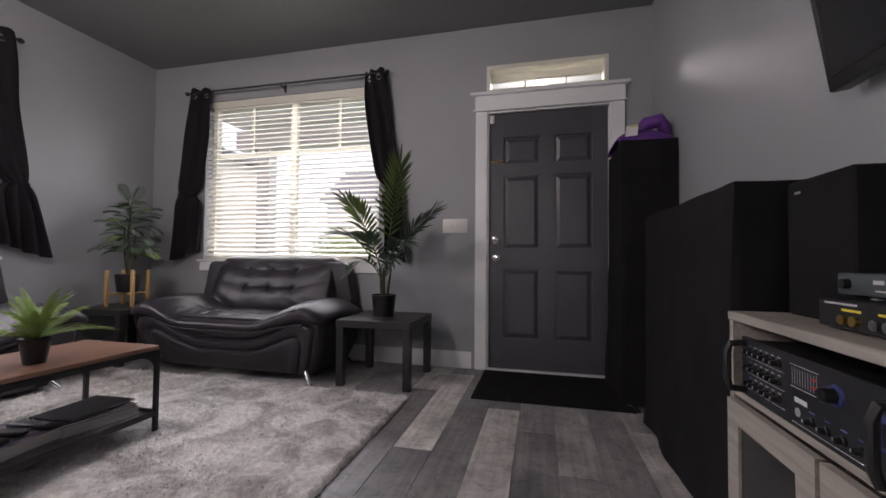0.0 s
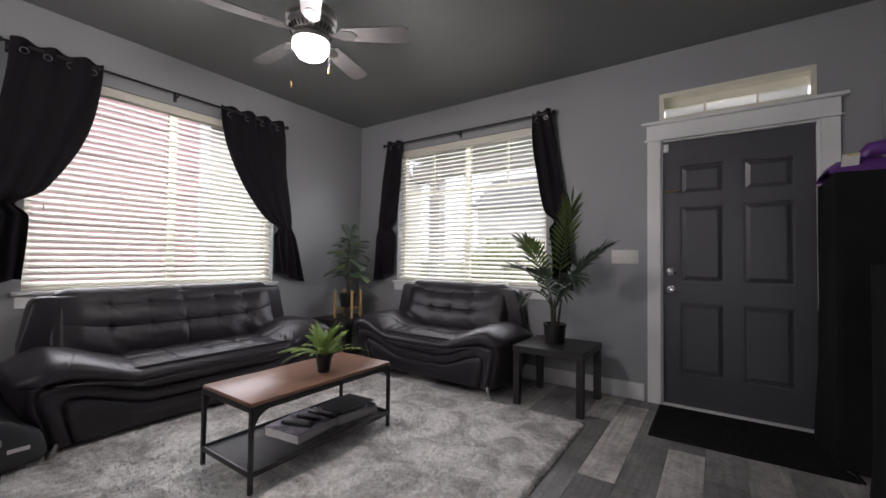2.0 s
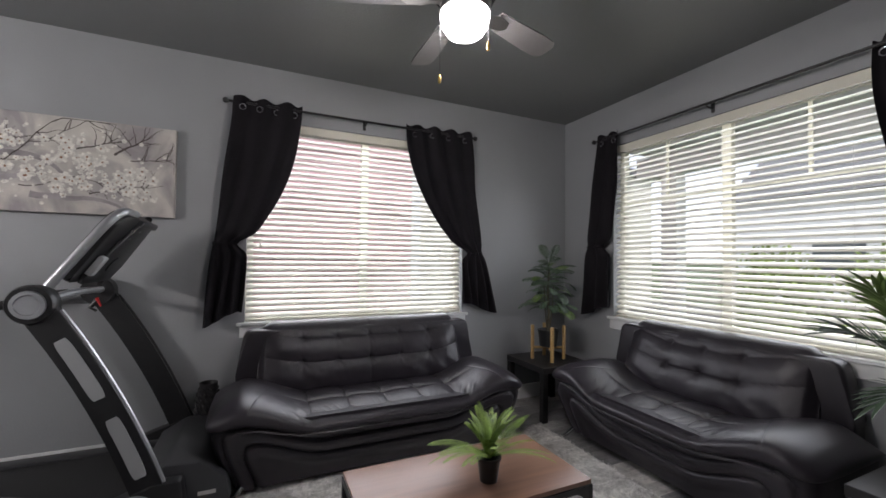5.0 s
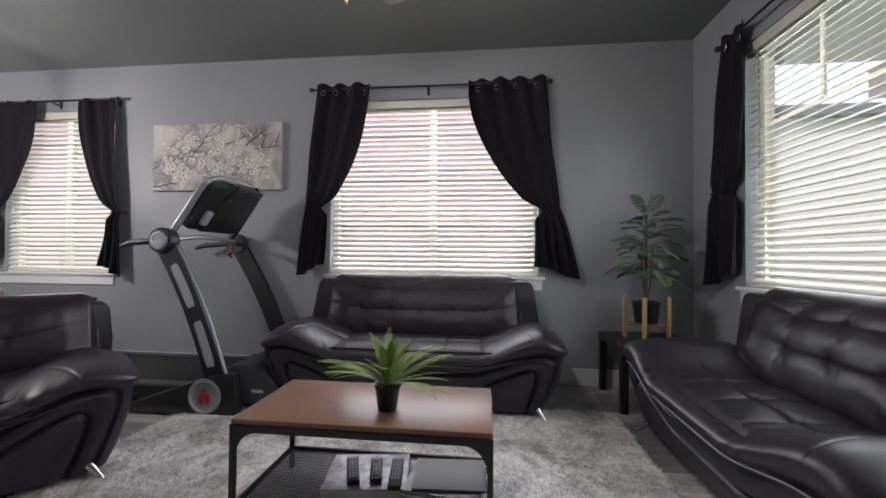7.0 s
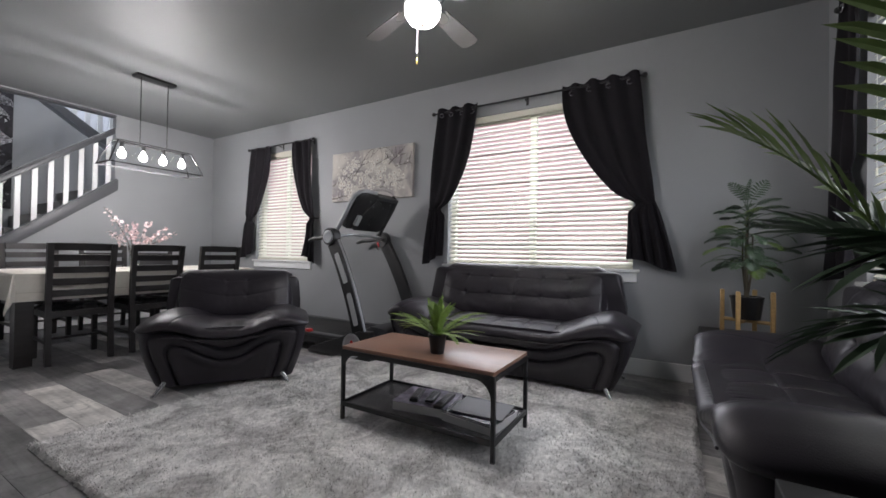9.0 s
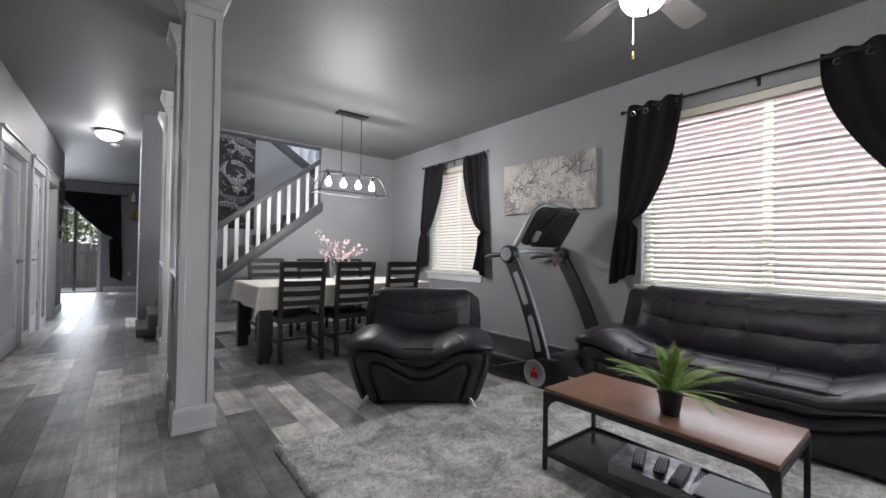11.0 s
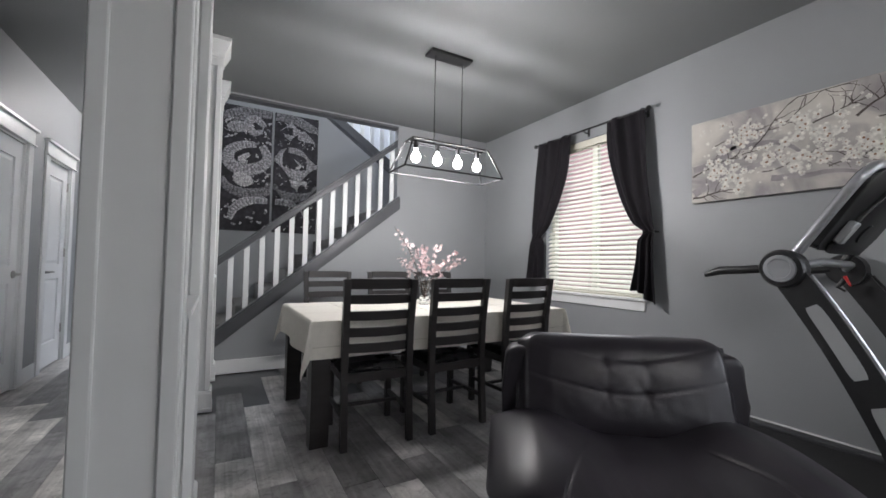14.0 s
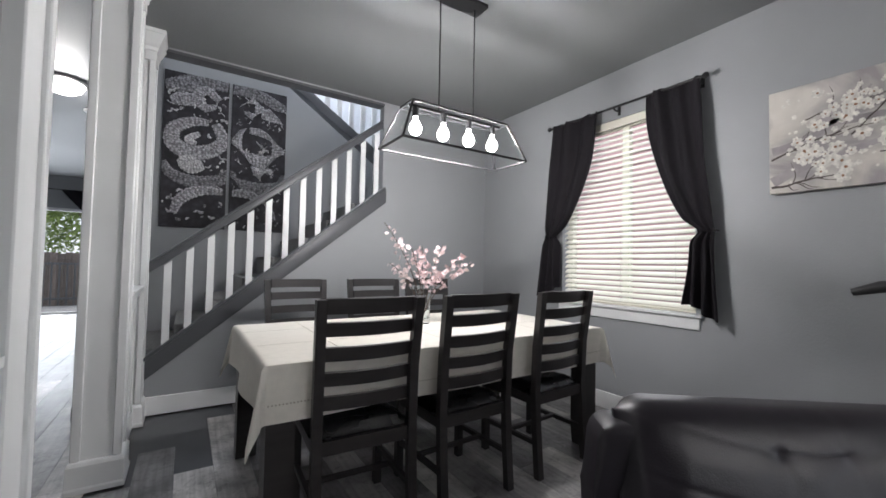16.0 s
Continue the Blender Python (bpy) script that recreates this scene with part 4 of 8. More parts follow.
def frond(parent, root, yaw, lift, length, n, leaf_len, leaf_w, mat, droop=0.6, twist=0.0, bare=0.25, thin=0.005, rise=0.35):
    """A feather leaf: a bending rib with paired leaflets, as one mesh."""
    bm = bmesh.new()
    d = Vector((math.cos(radians(yaw)), math.sin(radians(yaw)), 0))
    pts = []
    p, ang, m = Vector(root), radians(lift), 16
    for k in range(m + 1):
        pts.append(p.copy())
        a = ang - droop * (k / m) ** 1.5
        p = p + (d * math.cos(a) + Vector((0, 0, math.sin(a)))) * (length / m)
    bm_tube(bm, pts, [thin * (1 - 0.7 * k / m) for k in range(m + 1)], 5)
    for i in range(n):
        s = bare + (1 - bare) * i / (n - 1)
        f = s * m
        k = min(int(f), m - 1)
        c = pts[k].lerp(pts[k + 1], f - k)
        along = (pts[k + 1] - pts[k]).normalized()
        across = along.cross(Vector((0, 0, 1)))
        across = across.normalized() if across.length > 0.1 else Vector((-d.y, d.x, 0))
        upv = across.cross(along).normalized()
        env = math.sin(math.pi * min(0.10 + 0.86 * (i / (n - 1)), 1.0)) ** 0.6
        for sg in (-1, 1):
            rot = Matrix.Rotation(radians(twist), 3, along)
            side = rot @ (across * sg)
            way = (along * (0.38 + 0.5 * i / n) + side + upv * rise).normalized()
            leaflet(bm, c, way, (rot @ upv), leaf_len * env * random.uniform(0.88, 1.1), leaf_w, 0.25)
    return part("leaf", bm, mat, parent)


def pot(parent, x, y, z, r0, r1, h, mat, name="pot"):
    part(name, lathe([(0, z), (r0, z), (r1, z + h - 0.012), (r1 + 0.004, z + h - 0.012), (r1 + 0.004, z + h), (r1 - 0.004, z + h), (r1 - 0.012, z + h - 0.02), (0, z + h - 0.022)], (x, y, 0), 30), mat, parent, "black plastic pot")
    part("soil", lathe([(0, z + h - 0.012), (r1 - 0.011, z + h - 0.016)], (x, y, 0), 24), SOIL, parent)


random.seed(11)
palm = thing("potted_palm", "tall artificial palm in a black pot on a side table", "plant")
px, py = -1.0, 2.83
pot(palm, px, py, 0.451, 0.075, 0.088, 0.155, BLACKPLASTIC)
for k, (dx, dy) in enumerate(((0.0, 0.0), (0.02, 0.015), (-0.02, 0.01), (0.005, -0.02), (-0.01, -0.01))):
    part("stem", tube([(px + dx, py + dy, 0.58), (px + dx * 1.6, py + dy * 1.6, 0.70), (px + dx * 2.2, py + dy * 2, 0.80)], [0.011, 0.009, 0.006], 7), STEM, palm)


def palm_leaf(parent, root, tip, arch, n, leaf_len, leaf_w, mat, roll=0.0, bare=0.30):
    """A palm frond from root to tip: an arched rib with paired lance-shaped blades."""
    root, tip = Vector(root), Vector(tip)
    mid = root.lerp(tip, 0.5) + Vector((0, 0, arch))
    m = 18
    pts = [root * (1 - q) ** 2 + mid * 2 * q * (1 - q) + tip * q * q for q in (k / m for k in range(m + 1))]
    bm = bmesh.new()
    bm_tube(bm, pts, [0.0055 * (1 - 0.75 * k / m) for k in range(m + 1)], 6)
    flat = Vector((tip.x - root.x, tip.y - root.y, 0)).normalized()
    across0 = Vector((flat.y, -flat.x, 0))
    for i in range(n):
        q = bare + (1 - bare) * (i / (n - 1)) ** 0.9
        f = min(q * m, m - 0.001)
        k = int(f)
        c = pts[k].lerp(pts[k + 1], f - k)
        along = (pts[k + 1] - pts[k]).normalized()
        across = (Matrix.Rotation(radians(roll), 3, along) @ across0).normalized()
        upv = across.cross(along).normalized()
        w = i / (n - 1)
        env = 0.45 + 0.55 * math.sin(math.pi * min(0.16 + 0.62 * w, 1.0))
        for sg in (-1, 1):
            if i == n - 1 and sg < 0:
                continue
            out = 1.0 - 0.55 * w if i < n - 1 else 0.05
            way = (along * (0.75 + 0.5 * w) + across * (sg * out) + upv * random.uniform(0.12, 0.3)).normalized()
            leaflet(bm, c, way, upv, leaf_len * env * random.uniform(0.88, 1.12), leaf_w * random.uniform(0.85, 1.15), random.uniform(0.10, 0.24))
    return part("leaf", bm, mat, parent)


for tip, arch, n, ll, lw, mat_, roll, z in (
        ((-0.80, 2.60, 1.50), 0.06, 17, 0.21, 0.020, LEAF_P, 8, 0.80), ((-0.63, 2.83, 1.19), 0.10, 17, 0.20, 0.020, LEAF_D, -10, 0.78),
        ((-1.11, 2.47, 1.24), 0.13, 17, 0.19, 0.021, LEAF_P, 6, 0.76), ((-1.28, 2.68, 1.04), 0.16, 15, 0.19, 0.023, LEAF_D, -12, 0.74),
        ((-1.14, 2.60, 0.80), 0.20, 11, 0.13, 0.021, LEAF_D, 0, 0.70), ((-0.76, 2.60, 0.98), 0.20, 14, 0.17, 0.023, LEAF_D, 15, 0.74),
        ((-0.80, 3.08, 1.10), 0.12, 13, 0.16, 0.022, LEAF_D, 0, 0.74), ((-0.86, 2.62, 0.86), 0.18, 11, 0.13, 0.020, LEAF_D, -8, 0.70),
        ((-1.05, 2.58, 1.02), 0.14, 13, 0.16, 0.022, LEAF_D, 10, 0.72)):
    palm_leaf(palm, (px + 0.06 * (tip[0] - px), py + 0.06 * (tip[1] - py), z), tip, arch, n, ll, lw, mat_, roll)

stand = thing("plant_stand", "pale bamboo plant stand with four posts", "plant stand")
sx, sy = -3.32, 2.755
for dx, dy in ((0.10, 0.10), (-0.10, 0.10), (0.10, -0.10), (-0.10, -0.10)):
    c, s = math.cos(radians(20)), math.sin(radians(20))
    x, y = sx + dx * c - dy * s, sy + dx * s + dy * c
    part("post", box(x - 0.013, x + 0.013, y - 0.013, y + 0.013, 0.451, 0.755, 0.004, 1), BAMBOO, stand)
for a in (20 + 45, 20 + 135):
    dx, dy = math.cos(radians(a)) * 0.13, math.sin(radians(a)) * 0.13
    part("cross_bar", tube([(sx - dx, sy - dy, 0.555), (sx + dx, sy + dy, 0.555)], 0.012, 6), BAMBOO, stand)
fig = thing("potted_tree", "artificial leafy plant in a dark pot on a bamboo stand", "plant")
pot(fig, sx, sy, 0.568, 0.075, 0.092, 0.15, BLACKPLASTIC)
part("trunk", tube([(sx, sy, 0.69), (sx + 0.012, sy - 0.005, 0.85), (sx - 0.008, sy, 1.05), (sx + 0.01, sy, 1.28)], [0.014, 0.012, 0.010, 0.006], 8), STEM, fig)
random.seed(5)
for k in range(54):
    f = k / 54
    z = 0.86 + 0.42 * f
    yaw = k * 137.5 + random.uniform(-25, 25)
    frond(fig, (sx + 0.012 * math.cos(k), sy + 0.012 * math.sin(k), z), yaw, random.uniform(8, 38) + 22 * f, random.uniform(0.20, 0.32) * (1 - 0.25 * f), 14, random.uniform(0.045, 0.062), 0.0105, LEAF_D if k % 6 else LEAF_P, random.uniform(0.9, 1.7), random.uniform(-25, 25), 0.38, 0.003, 0.05)
for dx in (-0.02, 0.025):
    part("stem", tube([(sx + dx * 0.4, sy, 0.69), (sx + dx, sy + dx, 0.9), (sx + dx * 1.6, sy + dx, 1.12)], [0.007, 0.006, 0.004], 6), STEM, fig)
for k in range(4):
    frond(fig, (sx, sy, 1.28), 200 + 80 * k, 76, 0.22, 9, 0.06, 0.011, LEAF_D, 0.6, 30 * k, 0.4, 0.003, 0.15)

fern = thing("potted_fern", "small bright artificial fern in a black pot on the coffee table", "plant")
fx, fy = -1.845, 1.245
pot(fern, fx, fy, 0.438, 0.036, 0.048, 0.10, BLACKPLASTIC)
random.seed(3)
for k in range(34):
    yaw = k * 137.5
    lift = (82, 62, 40, 22)[k % 4] + random.uniform(-8, 8)
    frond(fern, (fx + 0.012 * math.cos(yaw), fy + 0.012 * math.sin(yaw), 0.530), yaw, lift, random.uniform(0.16, 0.23) + (0.06 if k % 4 > 1 else 0), 34, 0.027, 0.0046, LEAF_F, random.uniform(0.5, 1.1), random.uniform(-25, 25), 0.08, 0.0022, 0.1)

# ---------------------------------------------------------------- blinds
SLAT = material("cream_blind_slat", (0.70, 0.685, 0.61), 0.42, spread=0.03, scale=3)
b_node = SLAT.node_tree.nodes["Principled BSDF"]
b_node.inputs["Subsurface Weight"].default_value = 0.0
CORD = material("white_cord", (0.7, 0.7, 0.66), 0.8)


def blind(along, hole, face, tilt, label):
    a0, a1, z0, z1 = hole
    t = thing("window_blind", label, "blind", "window blinds")
    c0, c1, depth = a0 + 0.006, a1 - 0.006, 0.045

    def b(lo, hi, d0, d1, za, zb, bevel=0.0):
        return box(face - d1, face - d0, lo, hi, za, zb, bevel, 1) if along == 'y' else box(lo, hi, face + d0, face + d1, za, zb, bevel, 1)
    part("head_rail", b(c0, c1, 0.012, 0.078, z1 - 0.055, z1 - 0.002, 0.003), CREAM, t)
    part("valance", b(c0, c1, 0.002, 0.010, z1 - 0.07, z1 - 0.004, 0.003), CREAM, t)
    part("bottom_rail", b(c0, c1, 0.022, 0.070, z0 + 0.004, z0 + 0.022, 0.004), CREAM, t)
    w, th = 0.048, 0.0028
    sec = []
    for k in range(5):
        s = k / 4 - 0.5
        sec.append((s * w, 0.004 * (1 - 4 * s * s)))
    out = [(d, h + th / 2) for d, h in sec] + [(d, h - th / 2) for d, h in reversed(sec)]
    ct_, st_ = math.cos(radians(tilt)), math.sin(radians(tilt))
    out = [(d * ct_ - h * st_, d * st_ + h * ct_) for d, h in out]
    length = c1 - c0
    bm = bmesh.new()
    if along == 'y':
        bm_prism(bm, [(-d, h) for d, h in out], -length / 2, length / 2, 'y')
    else:
        bm_prism(bm, out, -length / 2, length / 2, 'x')
    slat = mesh_of("slat", bm, SLAT, False)
    n = int((z1 - z0 - 0.09) / 0.0425)
    for k in range(n):
        o = new("slat", slat)
        o.parent = t
        z = z0 + 0.045 + k * (z1 - z0 - 0.115) / (n - 1)
        o.location = (face - depth, (c0 + c1) / 2, z) if along == 'y' else ((c0 + c1) / 2, face + depth, z)
    for s in (0.12, 0.5, 0.88):
        a = c0 + s * length
        p = (face - depth + 0.026, a) if along == 'y' else (a, face + depth - 0.026)
        part("ladder_cord", tube([(p[0], p[1], z0 + 0.02), (p[0], p[1], z1 - 0.06)], 0.0012, 4), CORD, t)
    a = c0 + 0.05 * length
    p = (face - 0.008, a) if along == 'y' else (a, face + 0.008)
    part("pull_cord", tube([(p[0], p[1], z1 - 0.06), (p[0], p[1], 1.45)], 0.0015, 4), CORD, t)
    part("tassel", lathe([(0, 1.41), (0.006, 1.412), (0.004, 1.45), (0, 1.452)], (p[0], p[1], 0), 8), CREAM, t)
    return t


blind('y', WIN_W, XW, 38, "closed cream faux-wood blind in the large window")
blind('y', WIN_S, XW, 40, "closed cream faux-wood blind in the dining window")
blind('x', WIN_N, YN, 33, "half-open cream faux-wood blind in the front window")

# ---------------------------------------------------------------- curtains
STEELRING = material("steel_grommet", (0.5, 0.5, 0.52), 0.25, 1.0)


def curtain(along, face, sgn, top, tie, low, zt, zm, zb, folds, label, grommets=True, swoop=2.1):
    """Tied-back curtain. top, tie, low: (outer, inner) places along the wall at the heights zt, zm and zb. sgn: towards the room."""
    t = thing("curtain", label, "curtain", "black curtains")

    def at(u, v):
        z = zt + (zb - zt) * v
        vm = (zt - zm) / (zt - zb)
        if v < vm:
            s = v / vm
            o = top[0] + (tie[0] - top[0]) * s ** 1.1
            i = top[1] + (tie[1] - top[1]) * s ** swoop
            amp = 0.010 * (1 - s) + 0.008
            sag = 0.0
        else:
            s = (v - vm) / (1 - vm)
            e = s ** 0.7
            o = tie[0] + (low[0] - tie[0]) * e
            i = tie[1] + (low[1] - tie[1]) * e
            amp = 0.012 + 0.018 * s
            sag = (0.02 * math.sin(u * 5 + 1) - 0.07 * u) * s
        pinch = math.exp(-((z - zm) / 0.05) ** 2)
        i = o + (i - o) * (1 - 0.32 * pinch)
        a = o + (i - o) * u + 0.004 * math.sin(9 * u + 14 * v)
        d = 0.070 + amp * math.sin(2 * math.pi * folds * u + 1.2 * v + 0.5 * math.sin(6 * v)) + 0.034 * noise.noise(Vector((u * 2.6, v * 3, zt + top[0])))
        d = d * (1 - 0.35 * pinch) + 0.01 * pinch
        if v < 0.02:
            z += 0.020 * abs(math.sin(2 * math.pi * folds * u / 2 + 0.4)) ** 2 + 0.010 * smooth(0.12, 0.0, min(u, 1 - u)) if grommets else 0.006 * math.sin(40 * u)
        z -= sag
        p = face + sgn * max(d, 0.012)
        return Vector((p, a, z)) if along == 'y' else Vector((a, p, z))
    bm = bmesh.new()
    bm_sheet(bm, 64, 70, at)
    part("cloth", solid(bm, 0.003), CURTAIN, t)
    # tie round the waist
    ring = []
    for k in range(17):
        u = k / 16
        for side in (0,):
            q = at(u, (zt - zm) / (zt - zb))
            q = q + (Vector((sgn * 0.012, 0, 0)) if along == 'y' else Vector((0, sgn * 0.012, 0)))
            ring.append(q)
    part("tie_band", tube(ring, 0.007, 7), CURTAIN, t)
    hook = at(0.0, (zt - zm) / (zt - zb))
    w0 = (face, hook.y, zm) if along == 'y' else (hook.x, face, zm)
    w1 = (face + sgn * 0.07, hook.y, zm) if along == 'y' else (hook.x, face + sgn * 0.07, zm)
    part("tie_hook", tube([w0, w1], [0.006, 0.012], 8), BLACKMETAL, t)
    if grommets:
        n = 4 if abs(top[1] - top[0]) > 0.3 else 2
        for k in range(n):
            u = (k + 0.5) / n
            q = at(u, 0.022)
            c = q + (Vector((sgn * 0.006, 0, 0)) if along == 'y' else Vector((0, sgn * 0.006, 0)))
            c.z -= 0.028
            loop = []
            for j in range(25):
                a = 2 * math.pi * j / 24
                u_, v_ = 0.0205 * math.cos(a), 0.0205 * math.sin(a)
                loop.append((c.x, c.y + u_, c.z + v_) if along == 'y' else (c.x + u_, c.y, c.z + v_))
            bm = tube(loop, 0.0048, 8)
            part("grommet", bm, STEELRING, t, "steel grommet ring")
    return t


def rod(along, face, sgn, a0, a1, z):
    t = thing("curtain_rod", "thin black metal curtain rod on wall brackets", "curtain rod", "curtain rods")
    P = (lambda a, d, z: (face + sgn * d, a, z)) if along == 'y' else (lambda a, d, z: (a, face + sgn * d, z))
    part("bar", tube([P(a0, 0.075, z), P(a1, 0.075, z)], 0.009, 10), BLACKMETAL, t)
    for a, s in ((a0, -1), (a1, 1)):
        part("finial", tube([P(a, 0.075, z), P(a + s * 0.006, 0.075, z), P(a + s * 0.02, 0.075, z), P(a + s * 0.034, 0.075, z), P(a + s * 0.04, 0.075, z)], [0.009, 0.016, 0.021, 0.016, 0.003], 12), BLACKMETAL, t)
    for a in (a0 + 0.03, (a0 + a1) / 2, a1 - 0.03):
        part("bracket", tube([P(a, 0.0, z - 0.02), P(a, 0.05, z - 0.022), P(a, 0.075, z - 0.012)], 0.006, 6), BLACKMETAL, t)
        part("bracket_plate", box(*sorted((P(a, 0, 0)[0], P(a, 0.004, 0)[0])), a - 0.012, a + 0.012, z - 0.05, z + 0.02) if along == 'y' else box(a - 0.012, a + 0.012, *sorted((face, face + sgn * 0.004)), z - 0.05, z + 0.02), BLACKMETAL, t, smooth=False)


rod('y', XW, 1, 0.14, 2.10, 2.44)
curtain('y', XW, 1, (0.17, 0.63), (0.07, 0.29), (0.02, 0.26), 2.465, 1.43, 0.87, 3, "black grommet curtain tied back beside the large window")
curtain('y', XW, 1, (2.08, 1.46), (2.20, 2.00), (2.35, 2.00), 2.465, 1.40, 0.87, 4, "black grommet curtain swept aside and tied at the large window")
rod('x', YN, -1, -3.16, -1.15, 2.44)
curtain('x', YN, -1, (-3.14, -2.90), (-3.26, -3.0), (-3.31, -3.0), 2.465, 1.47, 0.855, 2, "narrow black curtain hanging by the room corner")
curtain('x', YN, -1, (-1.16, -1.34), (-1.0, -1.18), (-0.95, -1.13), 2.465, 1.46, 0.86, 2, "narrow black curtain tied behind the palm")
rod('y', XW, 1, -3.04, -1.74, 2.43)
curtain('y', XW, 1, (-3.02, -2.54), (-3.10, -2.93), (-3.18, -2.91), 2.44, 1.42, 0.88, 3, "black curtain tied back at the dining window", False)
curtain('y', XW, 1, (-1.76, -2.13), (-1.68, -1.82), (-1.65, -1.86), 2.44, 1.40, 0.83, 3, "black curtain tied back beside the dining window", False)

# ---------------------------------------------------------------- ceiling fan
FX, FY = -1.847, 1.113
fan = thing("ceiling_fan", "brushed nickel ceiling fan with grey blades and lit globe", "ceiling fan")
BLADE = material("grey_fan_blade", (0.105, 0.10, 0.10), 0.36, spread=0.06, scale=4, stretch=(6, 6, 1))
GLOBE = glow("lit_frosted_globe", (1.0, 0.97, 0.92), 3.2)
part("canopy", lathe([(0, CEIL), (0.065, CEIL), (0.068, CEIL - 0.03), (0.05, CEIL - 0.06), (0.02, CEIL - 0.07), (0, CEIL - 0.07)], (FX, FY, 0), 32), NICKEL, fan)
part("downrod", tube([(FX, FY, CEIL - 0.06), (FX, FY, 2.51)], 0.014, 12), NICKEL, fan)
part("motor_housing", lathe([(0, 2.535), (0.05, 2.535), (0.11, 2.525), (0.138, 2.51), (0.142, 2.465), (0.128, 2.453), (0.135, 2.445), (0.135, 2.428), (0.118, 2.412), (0.105, 2.386), (0.08, 2.376), (0, 2.375)], (FX, FY, 0), 40), NICKEL, fan, "brushed nickel motor housing")
for k in range(30):
    a = 2 * math.pi * k / 30
    c, s = math.cos(a), math.sin(a)
    part("vent_slot", tube([(FX + c * 0.124, FY + s * 0.124, 2.414), (FX + c * 0.108, FY + s * 0.108, 2.390)], 0.004, 5), BLACKMETAL, fan)
part("light_collar", lathe([(0, 2.378), (0.065, 2.378), (0.088, 2.374), (0.103, 2.365), (0.107, 2.35), (0.103, 2.34), (0, 2.34)], (FX, FY, 0), 36), NICKEL, fan)
globe = part("globe", lathe([(0.100, 2.346), (0.102, 2.325), (0.096, 2.293), (0.076, 2.262), (0.048, 2.246), (0.018, 2.239), (0, 2.2385)], (FX, FY, 0), 36), GLOBE, fan, "lit frosted glass globe")
globe.visible_shadow = False
lamp("fan_light", 'POINT', pose(FX, FY, 2.28), 10.0, (1.0, 0.95, 0.88), radius=0.085)
for k in range(5):
    a = radians(-38 + 72 * k)
    rot = Matrix.Translation((FX, FY, 0)) @ Matrix.Rotation(a, 4, 'Z')
    bm = bmesh.new()
    outline = [(0.18, -0.048), (0.46, -0.062), (0.535, -0.06), (0.562, -0.045), (0.567, 0.0), (0.562, 0.045), (0.535, 0.06), (0.46, 0.062), (0.18, 0.048), (0.175, 0.03), (0.175, -0.03)]
    bm_prism(bm, outline, -0.003, 0.003, 'z')
    bmesh.ops.transform(bm, matrix=rot @ Matrix.Translation((0, 0, 2.390)) @ Matrix.Rotation(radians(-12), 4, 'X'), verts=bm.verts[:])
    part("blade", bm, BLADE, fan, "pale grey fan blade", smooth=False)
    bm = bmesh.new()
    bm_prism(bm, [(0.08, -0.018), (0.14, -0.012), (0.18, -0.036), (0.24, -0.028), (0.26, 0.0), (0.24, 0.028), (0.18, 0.036), (0.14, 0.012), (0.08, 0.018)], 0.004, 0.010, 'z')
    bmesh.ops.transform(bm, matrix=rot @ Matrix.Translation((0, 0, 2.378)) @ Matrix.Rotation(radians(-12), 4, 'X'), verts=bm.verts[:])
    part("blade_iron", bm, NICKEL, fan)
for a, l in ((-130, 0.265), (35, 0.17)):
    x, y = FX + 0.105 * math.cos(radians(a)), FY + 0.105 * math.sin(radians(a))
    part("pull_chain", tube([(x, y, 2.37), (x, y, 2.37 - l)], 0.0016, 5), CHROME, fan)
    part("chain_fob", lathe([(0, 2.37 - l - 0.04), (0.006, 2.37 - l - 0.035), (0.0075, 2.37 - l - 0.02), (0.0035, 2.37 - l), (0, 2.37 - l)], (x, y, 0), 10), BRASS, fan, "wood and brass pull fob")

# ---------------------------------------------------------------- pendant over the table
THINGLASS = material("thin_clear_glass", (0.97, 0.98, 0.98), 0.0, spread=0.0, trans=1.0)
THINGLASS.node_tree.nodes["Principled BSDF"].inputs["IOR"].default_value = 1.08
pend = thing("pendant_light", "black trapezoid frame pendant with four lit bulbs", "pendant light")
PX, PY = -2.07, -2.425
part("canopy", box(PX - 0.185, PX + 0.185, PY - 0.062, PY + 0.062, CEIL - 0.025, CEIL, 0.003, 1), BLACKMETAL, pend)
zt_, zb_ = 2.035, 1.80
T = [(PX + sx * 0.335, PY + sy * 0.072, zt_) for sx, sy in ((-1, -1), (1, -1), (1, 1), (-1, 1))]
B = [(PX + sx * 0.43, PY + sy * 0.15, zb_) for sx, sy in ((-1, -1), (1, -1), (1, 1), (-1, 1))]
for k in range(4):
    for p, q in ((T[k], T[(k + 1) % 4]), (B[k], B[(k + 1) % 4]), (T[k], B[k])):
        part("frame_bar", tube([p, q], 0.0075, 4), BLACKMETAL, pend, smooth=False)
    bm = bmesh.new()
    bm.faces.new([bm.verts.new(v) for v in (T[k], T[(k + 1) % 4], B[(k + 1) % 4], B[k])])
    p = part("glass_panel", solid(bm, 0.002), THINGLASS, pend, "clear glass side", smooth=False)
    p.visible_shadow = False
for dx in (-0.125, 0.125):
    part("rod", tube([(PX + dx, PY, CEIL - 0.02), (PX + dx, PY, zt_)], 0.004, 6), BLACKMETAL, pend)
part("socket_bar", box(PX - 0.335, PX + 0.335, PY - 0.012, PY + 0.012, zt_ - 0.01, zt_ + 0.004), BLACKMETAL, pend, smooth=False)
BULB = glow("lit_bulb", (1.0, 0.96, 0.90), 6.0)
